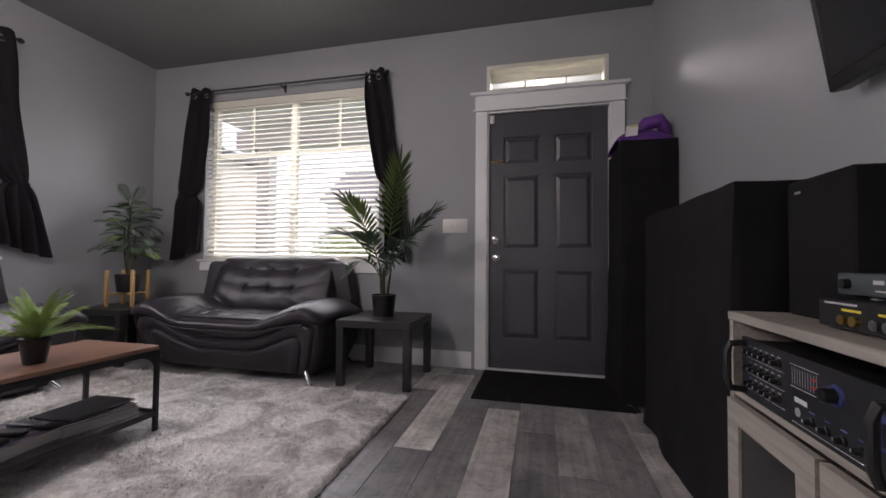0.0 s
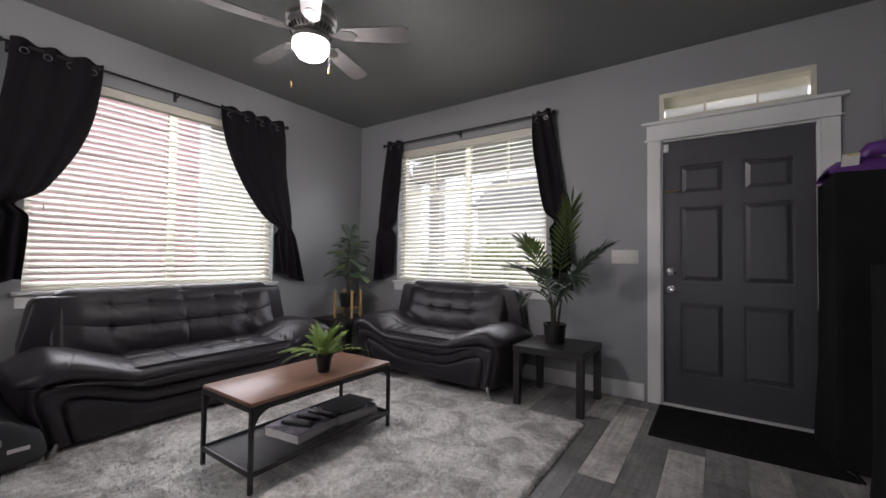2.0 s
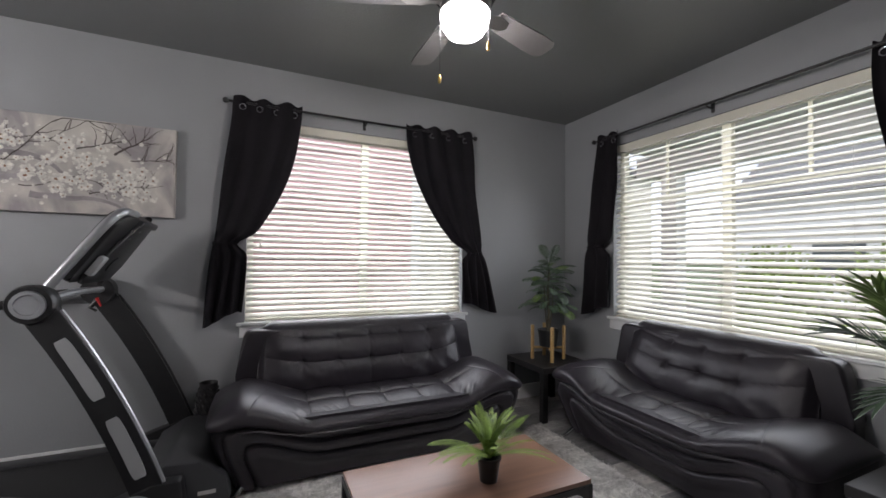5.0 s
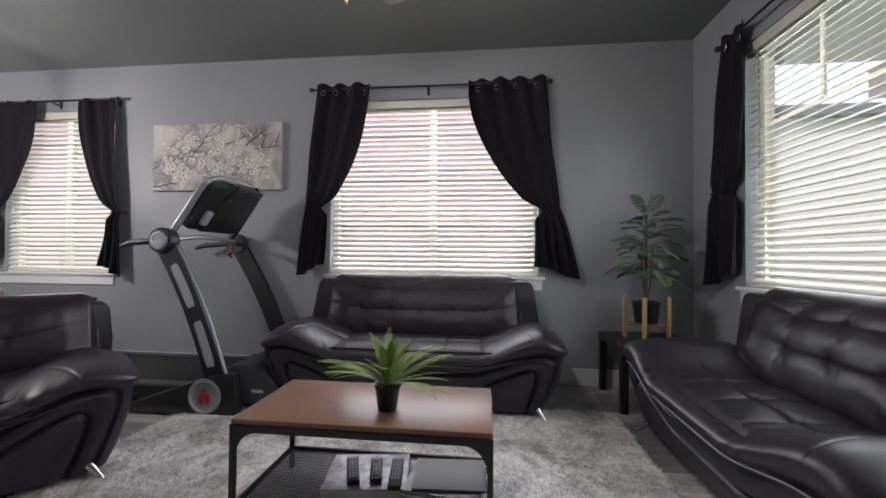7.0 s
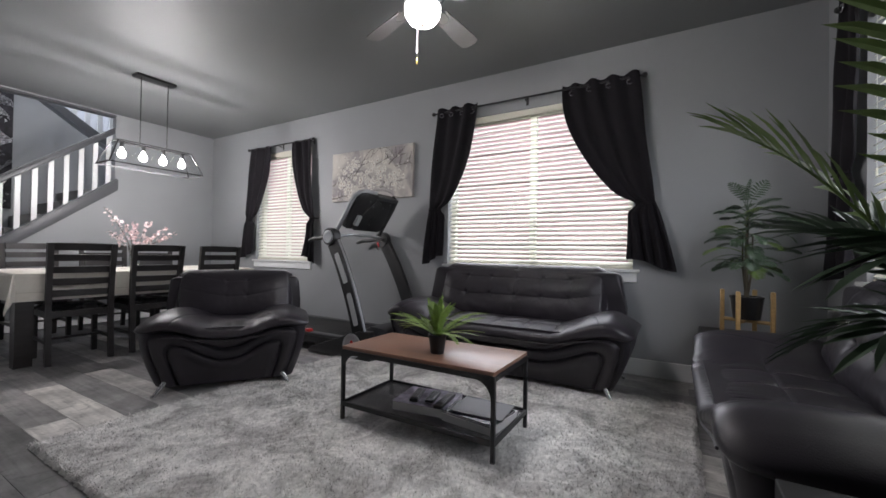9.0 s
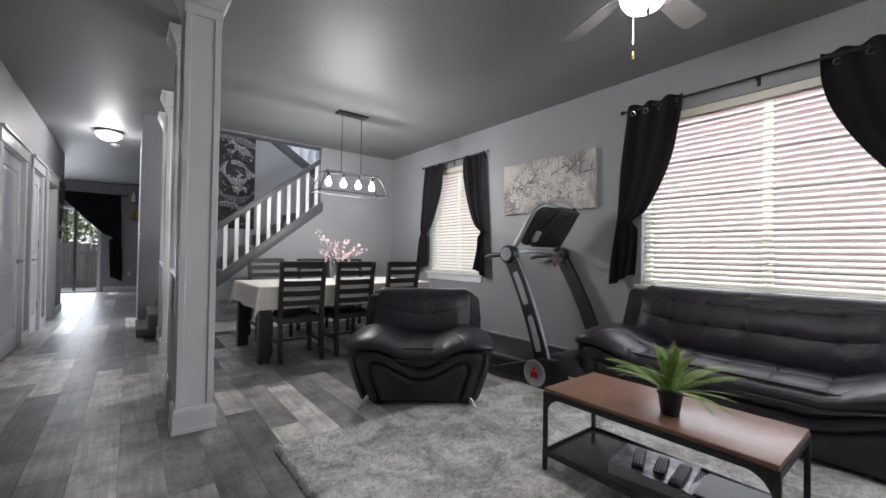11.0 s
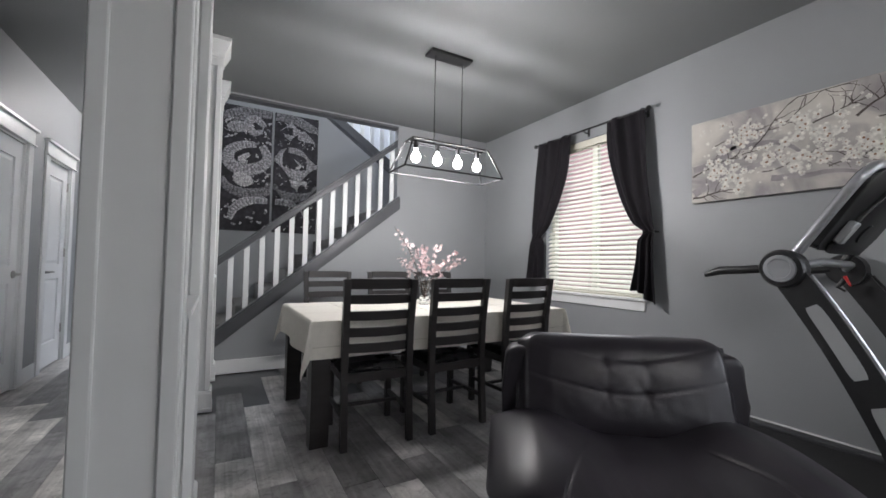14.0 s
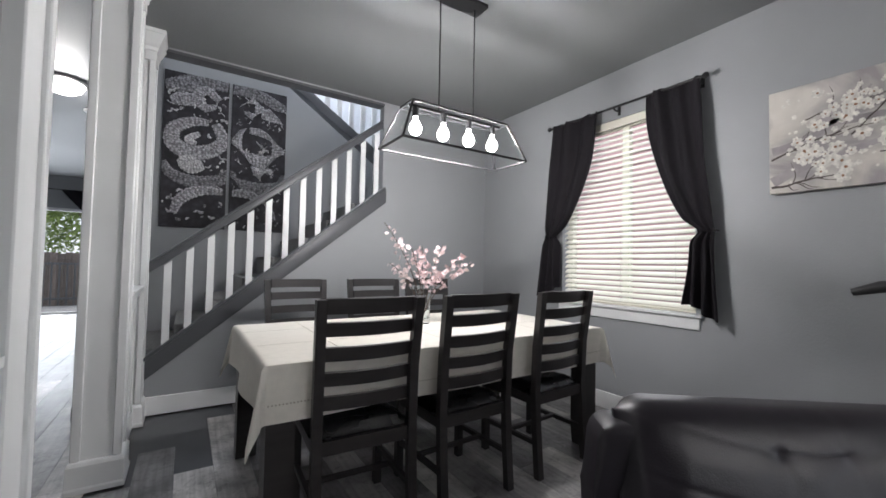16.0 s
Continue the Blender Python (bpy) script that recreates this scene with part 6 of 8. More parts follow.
def dragon_print(x0, x1, flip, label):
    t = thing("wall_print", label, "wall art", "pair of dark prints")
    z0, z1, f = 1.46, 2.985, YB + 0.03
    part("panel", box(x0, x1, YB + 0.001, f, z0, z1, 0.002, 1), INK, t)
    w, c = x1 - x0, (x0 + x1) / 2
    s = -1 if flip else 1

    def body(pts, width, mat, lift, name):
        # smooth curve through the points, drawn flat with a scalloped edge
        fine = []
        for i in range(len(pts) - 1):
            p0, p1, p2, p3 = pts[max(i - 1, 0)], pts[i], pts[i + 1], pts[min(i + 2, len(pts) - 1)]
            for k in range(10):
                u = k / 10
                fine.append(tuple(0.5 * (2 * p1[j] + (p2[j] - p0[j]) * u + (2 * p0[j] - 5 * p1[j] + 4 * p2[j] - p3[j]) * u * u + (3 * p1[j] - p0[j] - 3 * p2[j] + p3[j]) * u ** 3) for j in (0, 1)))
        bm = bmesh.new()
        prev = None
        n = len(fine)
        for i, (u, v) in enumerate(fine):
            a, b = fine[max(i - 1, 0)], fine[min(i + 1, n - 1)]
            d = Vector(((b[0] - a[0]) * w, (b[1] - a[1]) * 1.52))
            d = d.normalized() if d.length > 1e-6 else Vector((1, 0))
            wd = 1.35 * width * (0.35 + 0.65 * math.sin(math.pi * min(0.12 + 0.85 * i / n, 1))) * (1 + (0.10 if i % 2 else -0.06))
            nx, nz = -d.y * wd / 2, d.x * wd / 2
            cur = []
            for e in (-1, -0.75, -0.4, 0.0, 0.4, 0.75, 1):
                X = min(max(c + s * (u * w) + e * nx, x0 + 0.004), x1 - 0.004)
                Z = min(max(z0 + v * 1.525 + e * nz, z0 + 0.004), z1 - 0.004)
                cur.append(bm.verts.new((X, f + lift + min(0.35 * width, 0.022) * (1 - e * e) * (1 - 0.5 * (i % 2)), Z)))
            if prev:
                for k in range(6):
                    bm.faces.new((prev[k], prev[k + 1], cur[k + 1], cur[k]))
            prev = cur
        part(name, bm, mat, t, smooth=False)
    body([(-0.48, 0.97), (-0.15, 0.98), (0.2, 0.93), (0.5, 0.90)], 0.13, SCALES_D, 0.0010, "printed_coil")
    body([(-0.35, 0.86), (-0.12, 0.92), (0.0, 0.86), (-0.12, 0.80), (-0.30, 0.82)], 0.075, SCALES, 0.0030, "printed_coil")
    body([(-0.30, 0.70), (-0.42, 0.60), (-0.25, 0.52), (0.10, 0.49), (0.34, 0.54), (0.33, 0.63), (0.08, 0.69), (-0.20, 0.70)], 0.105, SCALES, 0.0020, "printed_coil")
    body([(-0.48, 0.40), (-0.40, 0.33), (0.0, 0.30), (0.35, 0.34), (0.48, 0.42)], 0.09, SCALES_D, 0.0020, "printed_coil")
    body([(-0.45, 0.25), (-0.1, 0.25), (0.2, 0.18), (0.30, 0.08)], 0.08, SCALES, 0.0040, "printed_coil")
    body([(-0.05, 0.62), (0.12, 0.57), (-0.02, 0.55)], 0.05, SCALES_L, 0.0065, "printed_claw")
    body([(-0.12, 0.42), (0.05, 0.40), (0.14, 0.43), (0.0, 0.46)], 0.11, SCALES_L, 0.0050, "printed_shape")
    body([(0.02, 0.83), (0.22, 0.83), (0.40, 0.80)], 0.10, SCALES, 0.0060, "printed_shape")
    for k in range(90):
        u, v = rnd.uniform(-0.45, 0.45), rnd.choice((rnd.uniform(0.72, 0.90), rnd.uniform(0.03, 0.28), rnd.uniform(0.38, 0.62)))
        a = rnd.uniform(0, 6.28)
        l = rnd.uniform(0.02, 0.07)
        body([(u, v), (u + math.cos(a) * l * 0.8, v + math.sin(a) * l * 0.3), (u + math.cos(a + 0.6) * l * 1.6, v + math.sin(a + 0.6) * l * 0.6)], rnd.uniform(0.008, 0.020), rnd.choice((SCALES_L, SCALES, SCALES_D)), 0.008 + 0.00006 * k, "printed_stroke")


dragon_print(-1.055, -0.50, False, "tall black and grey print of coiled scaled forms")
dragon_print(-1.62, -1.085, True, "tall mirrored black and grey print beside its twin")

# ---------------------------------------------------------------- treadmill
TMBLACK = material("black_treadmill_plastic", (0.014, 0.014, 0.015), 0.4, spread=0.15, scale=20)
TMGREY = material("dark_grey_moulded_plastic", (0.045, 0.046, 0.05), 0.42, spread=0.1)
SILVER = material("silver_paint", (0.42, 0.43, 0.45), 0.32, 0.6, spread=0.06)
PALEGREY = material("pale_grey_inlay", (0.40, 0.41, 0.42), 0.4, 0.2, spread=0.05)
REDP = material("red_plastic", (0.55, 0.02, 0.02), 0.35)
BELT = material("black_rubber_belt", (0.016, 0.016, 0.017), 0.7, spread=0.2, bump=0.2, bump_scale=300)
tm = thing("treadmill", "black and silver treadmill with curved uprights and console", "treadmill")
NX, FX2 = -2.72, -3.52           # near and far upright


def upright_line(s):
    """Middle of the curved upright, s from foot to head: y, z."""
    p0, p1, p2 = (-0.088, 0.20), (-0.2255, 0.70), (-0.475, 1.11)
    return tuple(p0[j] * (1 - s) ** 2 + 2 * p1[j] * s * (1 - s) + p2[j] * s * s for j in (0, 1))


def upright_strip(s0, s1, w, x0, x1, round_ends=False):
    left, right = [], []
    n = 22
    for k in range(n + 1):
        s = s0 + (s1 - s0) * k / n
        y, z = upright_line(s)
        y2, z2 = upright_line(min(s + 0.01, 1.02))
        d = Vector((y2 - y, z2 - z)).normalized()
        ww = w * (math.sqrt(max(0.0, 1 - (abs(2 * k / n - 1) ** 8))) if round_ends else 1)
        left.append((y - d.y * ww / 2, z + d.x * ww / 2))
        right.append((y + d.y * ww / 2, z - d.x * ww / 2))
    out = left + right[::-1]
    if round_ends:
        out = left[1:-1] + right[::-1][1:-1]
    return prism(out, x0, x1, 'x')


for x, s in ((NX, 1), (FX2, -1)):
    lo, hi = sorted((x, x + s * 0.05))
    part("upright", upright_strip(0.0, 0.97, 0.128, lo, hi), TMBLACK, tm, "curved black upright")
    part("edge_trim", upright_strip(0.0, 0.97, 0.008, lo + 0.002, hi - 0.002), TMBLACK, tm)
    f0, f1 = sorted((x + s * 0.0495, x + s * 0.0535))
    for a, b in ((0.10, 0.42), (0.49, 0.83)):
        part("inlay", upright_strip(a, b, 0.058, f0, f1, True), PALEGREY, tm, "pale grey slot inlay")
    # silver front edge of the upright
    bm = bmesh.new()
    pts = []
    for k in range(21):
        sx_ = 0.03 + 0.90 * k / 20
        y, z = upright_line(sx_)
        y2, z2 = upright_line(sx_ + 0.01)
        d = Vector((y2 - y, z2 - z)).normalized()
        pts.append(((lo + hi) / 2, y + d.y * 0.062, z - d.x * 0.062))
    part("front_edge", bm_tube(bm, pts, 0.013, 8), SILVER if s > 0 else TMBLACK, tm, "silver upright edge")
    # round pivot
    part("pivot", lathe([(0, -0.035), (0.085, -0.035), (0.088, 0.03), (0.08, 0.045), (0, 0.045)] if s > 0 else [(0, 0.035), (0.085, 0.035), (0.088, -0.03), (0.08, -0.045), (0, -0.045)], (x + s * 0.02, -0.48, 1.115), 32, 'x'), TMBLACK, tm)
    part("pivot_disc", lathe([(0, s * 0.046), (0.062, s * 0.046), (0.06, s * 0.058), (0.045, s * 0.060), (0.042, s * 0.055), (0, s * 0.055)], (x + s * 0.02, -0.48, 1.115), 32, 'x'), SILVER, tm, "silver pivot disc")
    # handle grips
    part("handle", tube([(x, -0.54, 1.115), (x, -0.66, 1.105), (x - s * 0.01, -0.76, 1.10), (x - s * 0.015, -0.84, 1.075)], [0.02, 0.021, 0.022, 0.014], 12), TMBLACK, tm, "black foam handle")
    # foot with the round badge
    part("foot", prism([(-0.72, 0.012), (0.045, 0.012), (0.05, 0.10), (0.035, 0.27), (-0.09, 0.27), (-0.14, 0.25), (-0.68, 0.07), (-0.73, 0.035)], x - s * 0.02, x + s * 0.06, 'x', 0.012), TMBLACK, tm)
    part("badge_ring", lathe([(0, s * 0.061), (0.108, s * 0.061), (0.106, s * 0.072), (0.092, s * 0.076), (0.086, s * 0.068), (0, s * 0.068)], (x, -0.155, 0.135), 36, 'x'), SILVER, tm, "silver round badge")
    if s > 0:
        xm = x + 0.069
        part("badge_mark", prism([(-0.19, 0.098), (-0.165, 0.098), (-0.155, 0.118), (-0.145, 0.098), (-0.12, 0.098), (-0.12, 0.15), (-0.19, 0.15)], xm, xm + 0.003, 'x'), REDP, tm, "red badge shape", smooth=False)
        part("badge_mark", lathe([(0, 0), (0.016, 0), (0.016, 0.003), (0, 0.003)], (xm, -0.155, 0.17), 20, 'x'), REDP, tm)
    # cross tube to the console
part("crossbar", tube([(NX - 0.03, -0.47, 1.125), (-2.95, -0.42, 1.15), (-3.28, -0.40, 1.14), (FX2 + 0.03, -0.47, 1.12)], 0.018, 10), SILVER, tm)
# console: tilted panel, its back to the room
cm = Matrix.Translation((-3.095, -0.315, 1.385)) @ Matrix.Rotation(radians(-34), 4, 'X') @ Matrix.Diagonal((1.13, 1, 1, 1))


def on_console(bm):
    bmesh.ops.transform(bm, matrix=cm, verts=bm.verts[:])
    return bm


out = []
for cx, cz, a0 in ((0.22, 0.125, 0), (-0.22, 0.125, 90), (-0.25, -0.165, 180), (0.25, -0.165, 270)):
    r = 0.08 if cz > 0 else 0.03
    out += [(cx + r * math.cos(radians(a0 + k * 15)), cz + r * math.sin(radians(a0 + k * 15))) for k in range(7)]
part("console", on_console(prism(out, -0.032, 0.036, 'y', 0.012)), TMBLACK, tm, "black console seen from behind")
part("console_back", on_console(prism([(-0.20, -0.20), (0.17, -0.20), (0.20, -0.16), (0.06, 0.17), (-0.19, 0.17), (-0.23, -0.10)], 0.036, 0.058, 'y', 0.006)), TMBLACK, tm)
part("console_top", on_console(box(-0.26, 0.05, 0.030, 0.062, 0.165, 0.207, 0.012, 2)), TMGREY, tm, "glossy console rim")
part("vent", on_console(box(0.15, 0.205, 0.04, 0.072, -0.14, -0.03, 0.005, 1)), PALEGREY, tm, "grey bracket plate")
part("speaker_boss", on_console(lathe([(0, 0.056), (0.05, 0.056), (0.048, 0.066), (0, 0.068)], (-0.02, 0, -0.08), 24, 'y')), TMBLACK, tm)
for k in range(5):
    part("screw", on_console(lathe([(0, 0.058), (0.007, 0.058), (0.006, 0.0605), (0, 0.061)], (-0.16 + 0.075 * k, 0, 0.14 - 0.05 * (k % 2)), 8, 'y')), CHROME, tm)
part("console_arm", on_console(tube([(0.315, 0.0, -0.27), (0.315, 0.0, 0.08), (0.305, 0.0, 0.15), (0.27, 0.0, 0.195), (0.21, 0.0, 0.215), (0.05, 0.0, 0.215)], 0.021, 14)), SILVER, tm, "silver console arm")
part("console_arm", on_console(tube([(-0.315, 0.0, -0.27), (-0.315, 0.0, 0.08), (-0.29, 0.0, 0.17), (-0.22, 0.0, 0.21)], 0.019, 12)), TMBLACK, tm)
part("safety_key", tube([(FX2 + 0.10, -0.46, 1.08), (FX2 + 0.11, -0.44, 1.03)], [0.009, 0.005], 8), REDP, tm)
part("key_clip", tube([(FX2 + 0.07, -0.47, 1.06), (FX2 + 0.08, -0.50, 1.02), (FX2 + 0.08, -0.47, 1.0)], [0.014, 0.012, 0.008], 8), TMBLACK, tm)
# deck, belt and hood
part("deck", box(FX2 + 0.02, NX - 0.02, -1.85, -0.10, 0.07, 0.145, 0.01), TMBLACK, tm)
part("belt", box(FX2 + 0.10, NX - 0.10, -1.80, -0.12, 0.146, 0.155, 0.003), BELT, tm, "black running belt")
for x in (FX2 + 0.02, NX - 0.10):
    part("side_rail", box(x, x + 0.08, -1.86, -0.10, 0.146, 0.172, 0.008), TMGREY, tm)
part("rear_foot", box(FX2 + 0.05, FX2 + 0.12, -1.8, -1.7, 0, 0.07), TMBLACK, tm, smooth=False)
part("rear_foot", box(NX - 0.12, NX - 0.05, -1.8, -1.7, 0, 0.07), TMBLACK, tm, smooth=False)
part("end_cap", box(NX - 0.07, NX - 0.02, -0.86, -0.80, 0.173, 0.20, 0.006), REDP, tm, "small red lever")
part("motor_hood", prism([(-0.22, 0.05), (0.20, 0.05), (0.23, 0.09), (0.21, 0.20), (0.10, 0.29), (-0.05, 0.30), (-0.20, 0.22)], FX2 + 0.03, NX - 0.06, 'x', 0.02), TMGREY, tm, "moulded grey motor hood")
part("sticker", box(NX - 0.059, NX - 0.0585, 0.08, 0.16, 0.13, 0.15), PAPER, tm, "small white sticker", smooth=False)

# the uprights rake back and lean in a little towards the head
for piece in tm.children:
    for v in piece.data.vertices:
        k = min(max((v.co.z - 0.15) / 0.97, 0.0), 1.0)
        near = min(max((v.co.x - FX2) / (NX - FX2), 0.0), 1.0)
        v.co.y += 0.03 - 0.096 * k
        v.co.x -= (0.04 + 0.06 * near) * k

# ---------------------------------------------------------------- woven vase beside the sofa
WICKER = material("black_wicker", (0.018, 0.017, 0.018), 0.5, spread=0.3, scale=30)
vz = thing("floor_vase", "tall black woven vase beside the sofa", "vase")
part("body", lathe([(0, 0), (0.05, 0), (0.062, 0.05), (0.072, 0.2), (0.068, 0.36), (0.05, 0.45), (0.055, 0.49), (0.05, 0.49), (0.045, 0.45), (0, 0.40)], (-3.53, 0.07, 0), 26), WICKER, vz)
for r in range(13):
    z = 0.03 + r * 0.034
    rad_ = 0.064 + 0.011 * math.sin(math.pi * min(z / 0.42, 1)) - 0.016 * smooth(0.36, 0.46, z)
    for k in range(14):
        a = 2 * math.pi * (k + 0.5 * (r % 2)) / 14
        c, s = math.cos(a), math.sin(a)
        part("weave", tube([(-3.53 + c * rad_ - s * 0.012, 0.07 + s * rad_ + c * 0.012, z), (-3.53 + c * (rad_ + 0.007), 0.07 + s * (rad_ + 0.007), z + 0.014), (-3.53 + c * rad_ + s * 0.012, 0.07 + s * rad_ - c * 0.012, z + 0.028)], [0.004, 0.008, 0.004], 5), WICKER, vz)

# ---------------------------------------------------------------- east side: cabinet, amplifier, covered stacks
GREYOAK = material("washed_grey_oak", (0.36, 0.33, 0.29), 0.6, spread=0.18, scale=5, stretch=(14, 1, 14), bump=0.1, bump_scale=60)
cab = thing("tv_cabinet", "washed grey oak cabinet with glazed doors and open shelf", "cabinet")
CX0, CX1, CY0, CY1, CZ = 0.648, 0.915, -0.15, 1.385, 0.725
part("top", box(CX0 - 0.004, CX1, CY0, CY1, CZ - 0.025, CZ, 0.003, 1), GREYOAK, cab)
part("side", box(CX0, CX1, CY1 - 0.022, CY1 - 0.002, 0.0, CZ - 0.025), GREYOAK, cab, smooth=False)
part("side", box(CX0, CX1, CY0 + 0.002, CY0 + 0.022, 0.0, CZ - 0.025), GREYOAK, cab, smooth=False)
part("shelf", box(CX0 + 0.004, CX1, CY0 + 0.022, CY1 - 0.022, 0.495, 0.515), GREYOAK, cab, smooth=False)
part("back", box(CX1 - 0.01, CX1, CY0 + 0.022, CY1 - 0.022, 0.06, CZ - 0.025), GREYOAK, cab, smooth=False)
part("bottom", box(CX0 + 0.004, CX1 - 0.01, CY0 + 0.022, CY1 - 0.022, 0.05, 0.07), GREYOAK, cab, smooth=False)
SMOKED = material("dim_cabinet_glass", (0.25, 0.26, 0.27), 0.04, spread=0.0, trans=0.9)
for q0, q1 in ((0.998, 1.362), (0.62, 0.984), (0.25, 0.606), (-0.12, 0.236)):
    d = part("door", bm_box(bm_box(bm_box(box(CX0 - 0.016, CX0 + 0.002, q0, q0 + 0.06, 0.06, 0.488), CX0 - 0.016, CX0 + 0.002, q1 - 0.06, q1, 0.06, 0.488),
             CX0 - 0.016, CX0 + 0.002, q0 + 0.06, q1 - 0.06, 0.06, 0.12), CX0 - 0.016, CX0 + 0.002, q0 + 0.06, q1 - 0.06, 0.428, 0.488), GREYOAK, cab, "framed glazed cabinet door", smooth=False)
    part("pane", box(CX0 - 0.009, CX0 - 0.005, q0 + 0.06, q1 - 0.06, 0.12, 0.428), SMOKED, d, "dim glass pane", smooth=False)

AMPBLUE = material("blue_ring_plastic", (0.05, 0.06, 0.20), 0.35)
AMPFACE = material("dark_slate_metal", (0.030, 0.031, 0.036), 0.38, 0.3, spread=0.1)
PRINT = material("white_print", (0.6, 0.6, 0.62), 0.6)
amp = thing("amplifier", "black rack amplifier with knobs and side handles", "amplifier")
AX, AYa, AYb, AZa, AZb = 0.642, 0.55, 1.30, 0.517, 0.668
part("case", box(AX + 0.012, 0.895, AYa + 0.02, AYb - 0.02, AZa, AZb - 0.006, 0.002, 1), BLACKMETAL, amp)
part("faceplate", box(AX, AX + 0.012, AYa, AYb, AZa - 0.0, AZb, 0.002, 1), AMPFACE, amp, "dark slate faceplate")
for y in (AYb - 0.02, AYa + 0.28 - 0.02):
    part("rack_handle", tube([(AX, y, AZa + 0.015), (AX - 0.035, y, AZa + 0.018), (AX - 0.042, y, AZa + 0.04), (AX - 0.042, y, AZb - 0.04), (AX - 0.035, y, AZb - 0.018), (AX, y, AZb - 0.015)], 0.009, 8), BLACKMETAL, amp, "black rack handle")
BLUEPRINT = material("blue_print", (0.16, 0.18, 0.55), 0.6)
for r in range(3):
    zr = AZb - 0.032 - 0.040 * r
    for k in range(6):
        y = AYb - 0.045 - 0.025 * k
        kn = part("knob", lathe([(0, 0), (0.010, 0), (0.0095, -0.005), (0.007, -0.006), (0.006, -0.018), (0, -0.019)], (AX, y, zr), 14, 'x'), BLACKPLASTIC, amp)
        part("pointer", box(AX - 0.0196, AX - 0.019, y - 0.0008, y + 0.0008, zr, zr + 0.005), PRINT, kn, smooth=False)
        part("print_bar", box(AX - 0.0005, AX, y - 0.006, y + 0.006, zr + 0.0125, zr + 0.0145), PRINT if k else BLUEPRINT, amp, smooth=False)
    part("print_line", box(AX - 0.0005, AX, AYb - 0.19, AYb - 0.03, zr - 0.0165, zr - 0.0155), PRINT, amp, smooth=False)
for k in range(10):
    y = 1.082 - 0.0085 * k
    part("slot", box(AX - 0.0005, AX, y - 0.0007, y + 0.0007, 0.608, 0.642), BUTTON_GREY, amp, smooth=False)
for z in (0.602, 0.648):
    part("print_line", box(AX - 0.0005, AX, 1.0, 1.088, z - 0.0006, z + 0.0006), PRINT, amp, smooth=False)
for k in range(2):
    part("indicator", box(AX - 0.002, AX, 1.006, 1.016, 0.615 + 0.016 * k, 0.619 + 0.016 * k), REDP, amp, "small red indicator", smooth=False)
part("knob_ring", lathe([(0, 0), (0.020, 0), (0.019, -0.004), (0, -0.005)], (AX, 0.952, 0.622), 26, 'x'), AMPBLUE, amp, "blue volume ring")
part("volume_knob", lathe([(0, 0), (0.014, 0), (0.013, -0.020), (0.011, -0.022), (0, -0.023)], (AX - 0.005, 0.952, 0.622), 24, 'x'), BLACKPLASTIC, amp)
part("print_bar", box(AX - 0.0005, AX, 1.035, 1.075, 0.572, 0.582), PRINT, amp, smooth=False)
part("print_oval", lathe([(0, 0), (0.009, 0), (0.009, -0.0008), (0, -0.0008)], (AX, 1.065, 0.552), 18, 'x'), BUTTON_GREY, amp)
for k in range(4):
    y = 1.02 - 0.042 * k
    kn = part("knob", lathe([(0, 0), (0.0095, 0), (0.009, -0.005), (0.007, -0.006), (0.006, -0.016), (0, -0.017)], (AX, y, 0.548), 16, 'x'), BLACKPLASTIC, amp)
    part("pointer", box(AX - 0.0176, AX - 0.017, y - 0.0008, y + 0.0008, 0.548, 0.553), PRINT, kn, smooth=False)
    part("print_bar", box(AX - 0.0005, AX, y - 0.008, y + 0.008, 0.565, 0.567), BLUEPRINT, amp, smooth=False)
part("print_line", box(AX - 0.0005, AX, 0.87, 1.085, 0.5275, 0.5287), PRINT, amp, smooth=False)
part("power_switch", box(AX - 0.005, AX, 0.83, 0.85, 0.575, 0.615, 0.002, 1), BLACKPLASTIC, amp)
part("switch_plate", box(AX - 0.0012, AX, 0.822, 0.858, 0.568, 0.625), AMPBLUE, amp, "blue switch surround", smooth=False)

mix = thing("effects_unit", "black slim audio processor with gold and steel jacks", "audio unit")
part("case", box(0.712, 0.91, 0.62, 1.12, CZ + 0.006, CZ + 0.066, 0.003, 1), BLACKMETAL, mix)
for y in (0.66, 1.08):
    part("foot", lathe([(0, CZ), (0.012, CZ), (0.012, CZ + 0.006), (0, CZ + 0.006)], (0.74, y, 0), 10), BLACKPLASTIC, mix)
    part("foot", lathe([(0, CZ), (0.012, CZ), (0.012, CZ + 0.006), (0, CZ + 0.006)], (0.89, y, 0), 10), BLACKPLASTIC, mix)
YELLOW = material("yellow_print", (0.65, 0.55, 0.04), 0.6)
for k in range(6):
    y = 1.065 - 0.022 - 0.03 * k - (0.02 if k > 1 else 0)
    part("jack", lathe([(0.005, 0), (0.010, 0), (0.010, -0.008), (0.005, -0.008)], (0.712, y, CZ + 0.025), 14, 'x'), BRASS if k < 2 else STEELRING, mix)
for y0, y1 in ((1.0, 1.05), (0.90, 0.96), (0.78, 0.87)):
    part("print_bar", box(0.7112, 0.712, y0, y1, CZ + 0.042, CZ + 0.047), YELLOW, mix, "yellow printed bar", smooth=False)
part("print_bar", box(0.7112, 0.712, 1.01, 1.10, CZ + 0.054, CZ + 0.058), PRINT, mix, smooth=False)
dac = thing("receiver_box", "slim grey metal receiver box on the audio processor", "audio unit")
SLATE = material("slate_grey_metal", (0.13, 0.15, 0.16), 0.4, 0.5, spread=0.05)
part("case", box(0.735, 0.90, 0.72, 1.10, CZ + 0.074, CZ + 0.118, 0.004, 2), SLATE, dac)
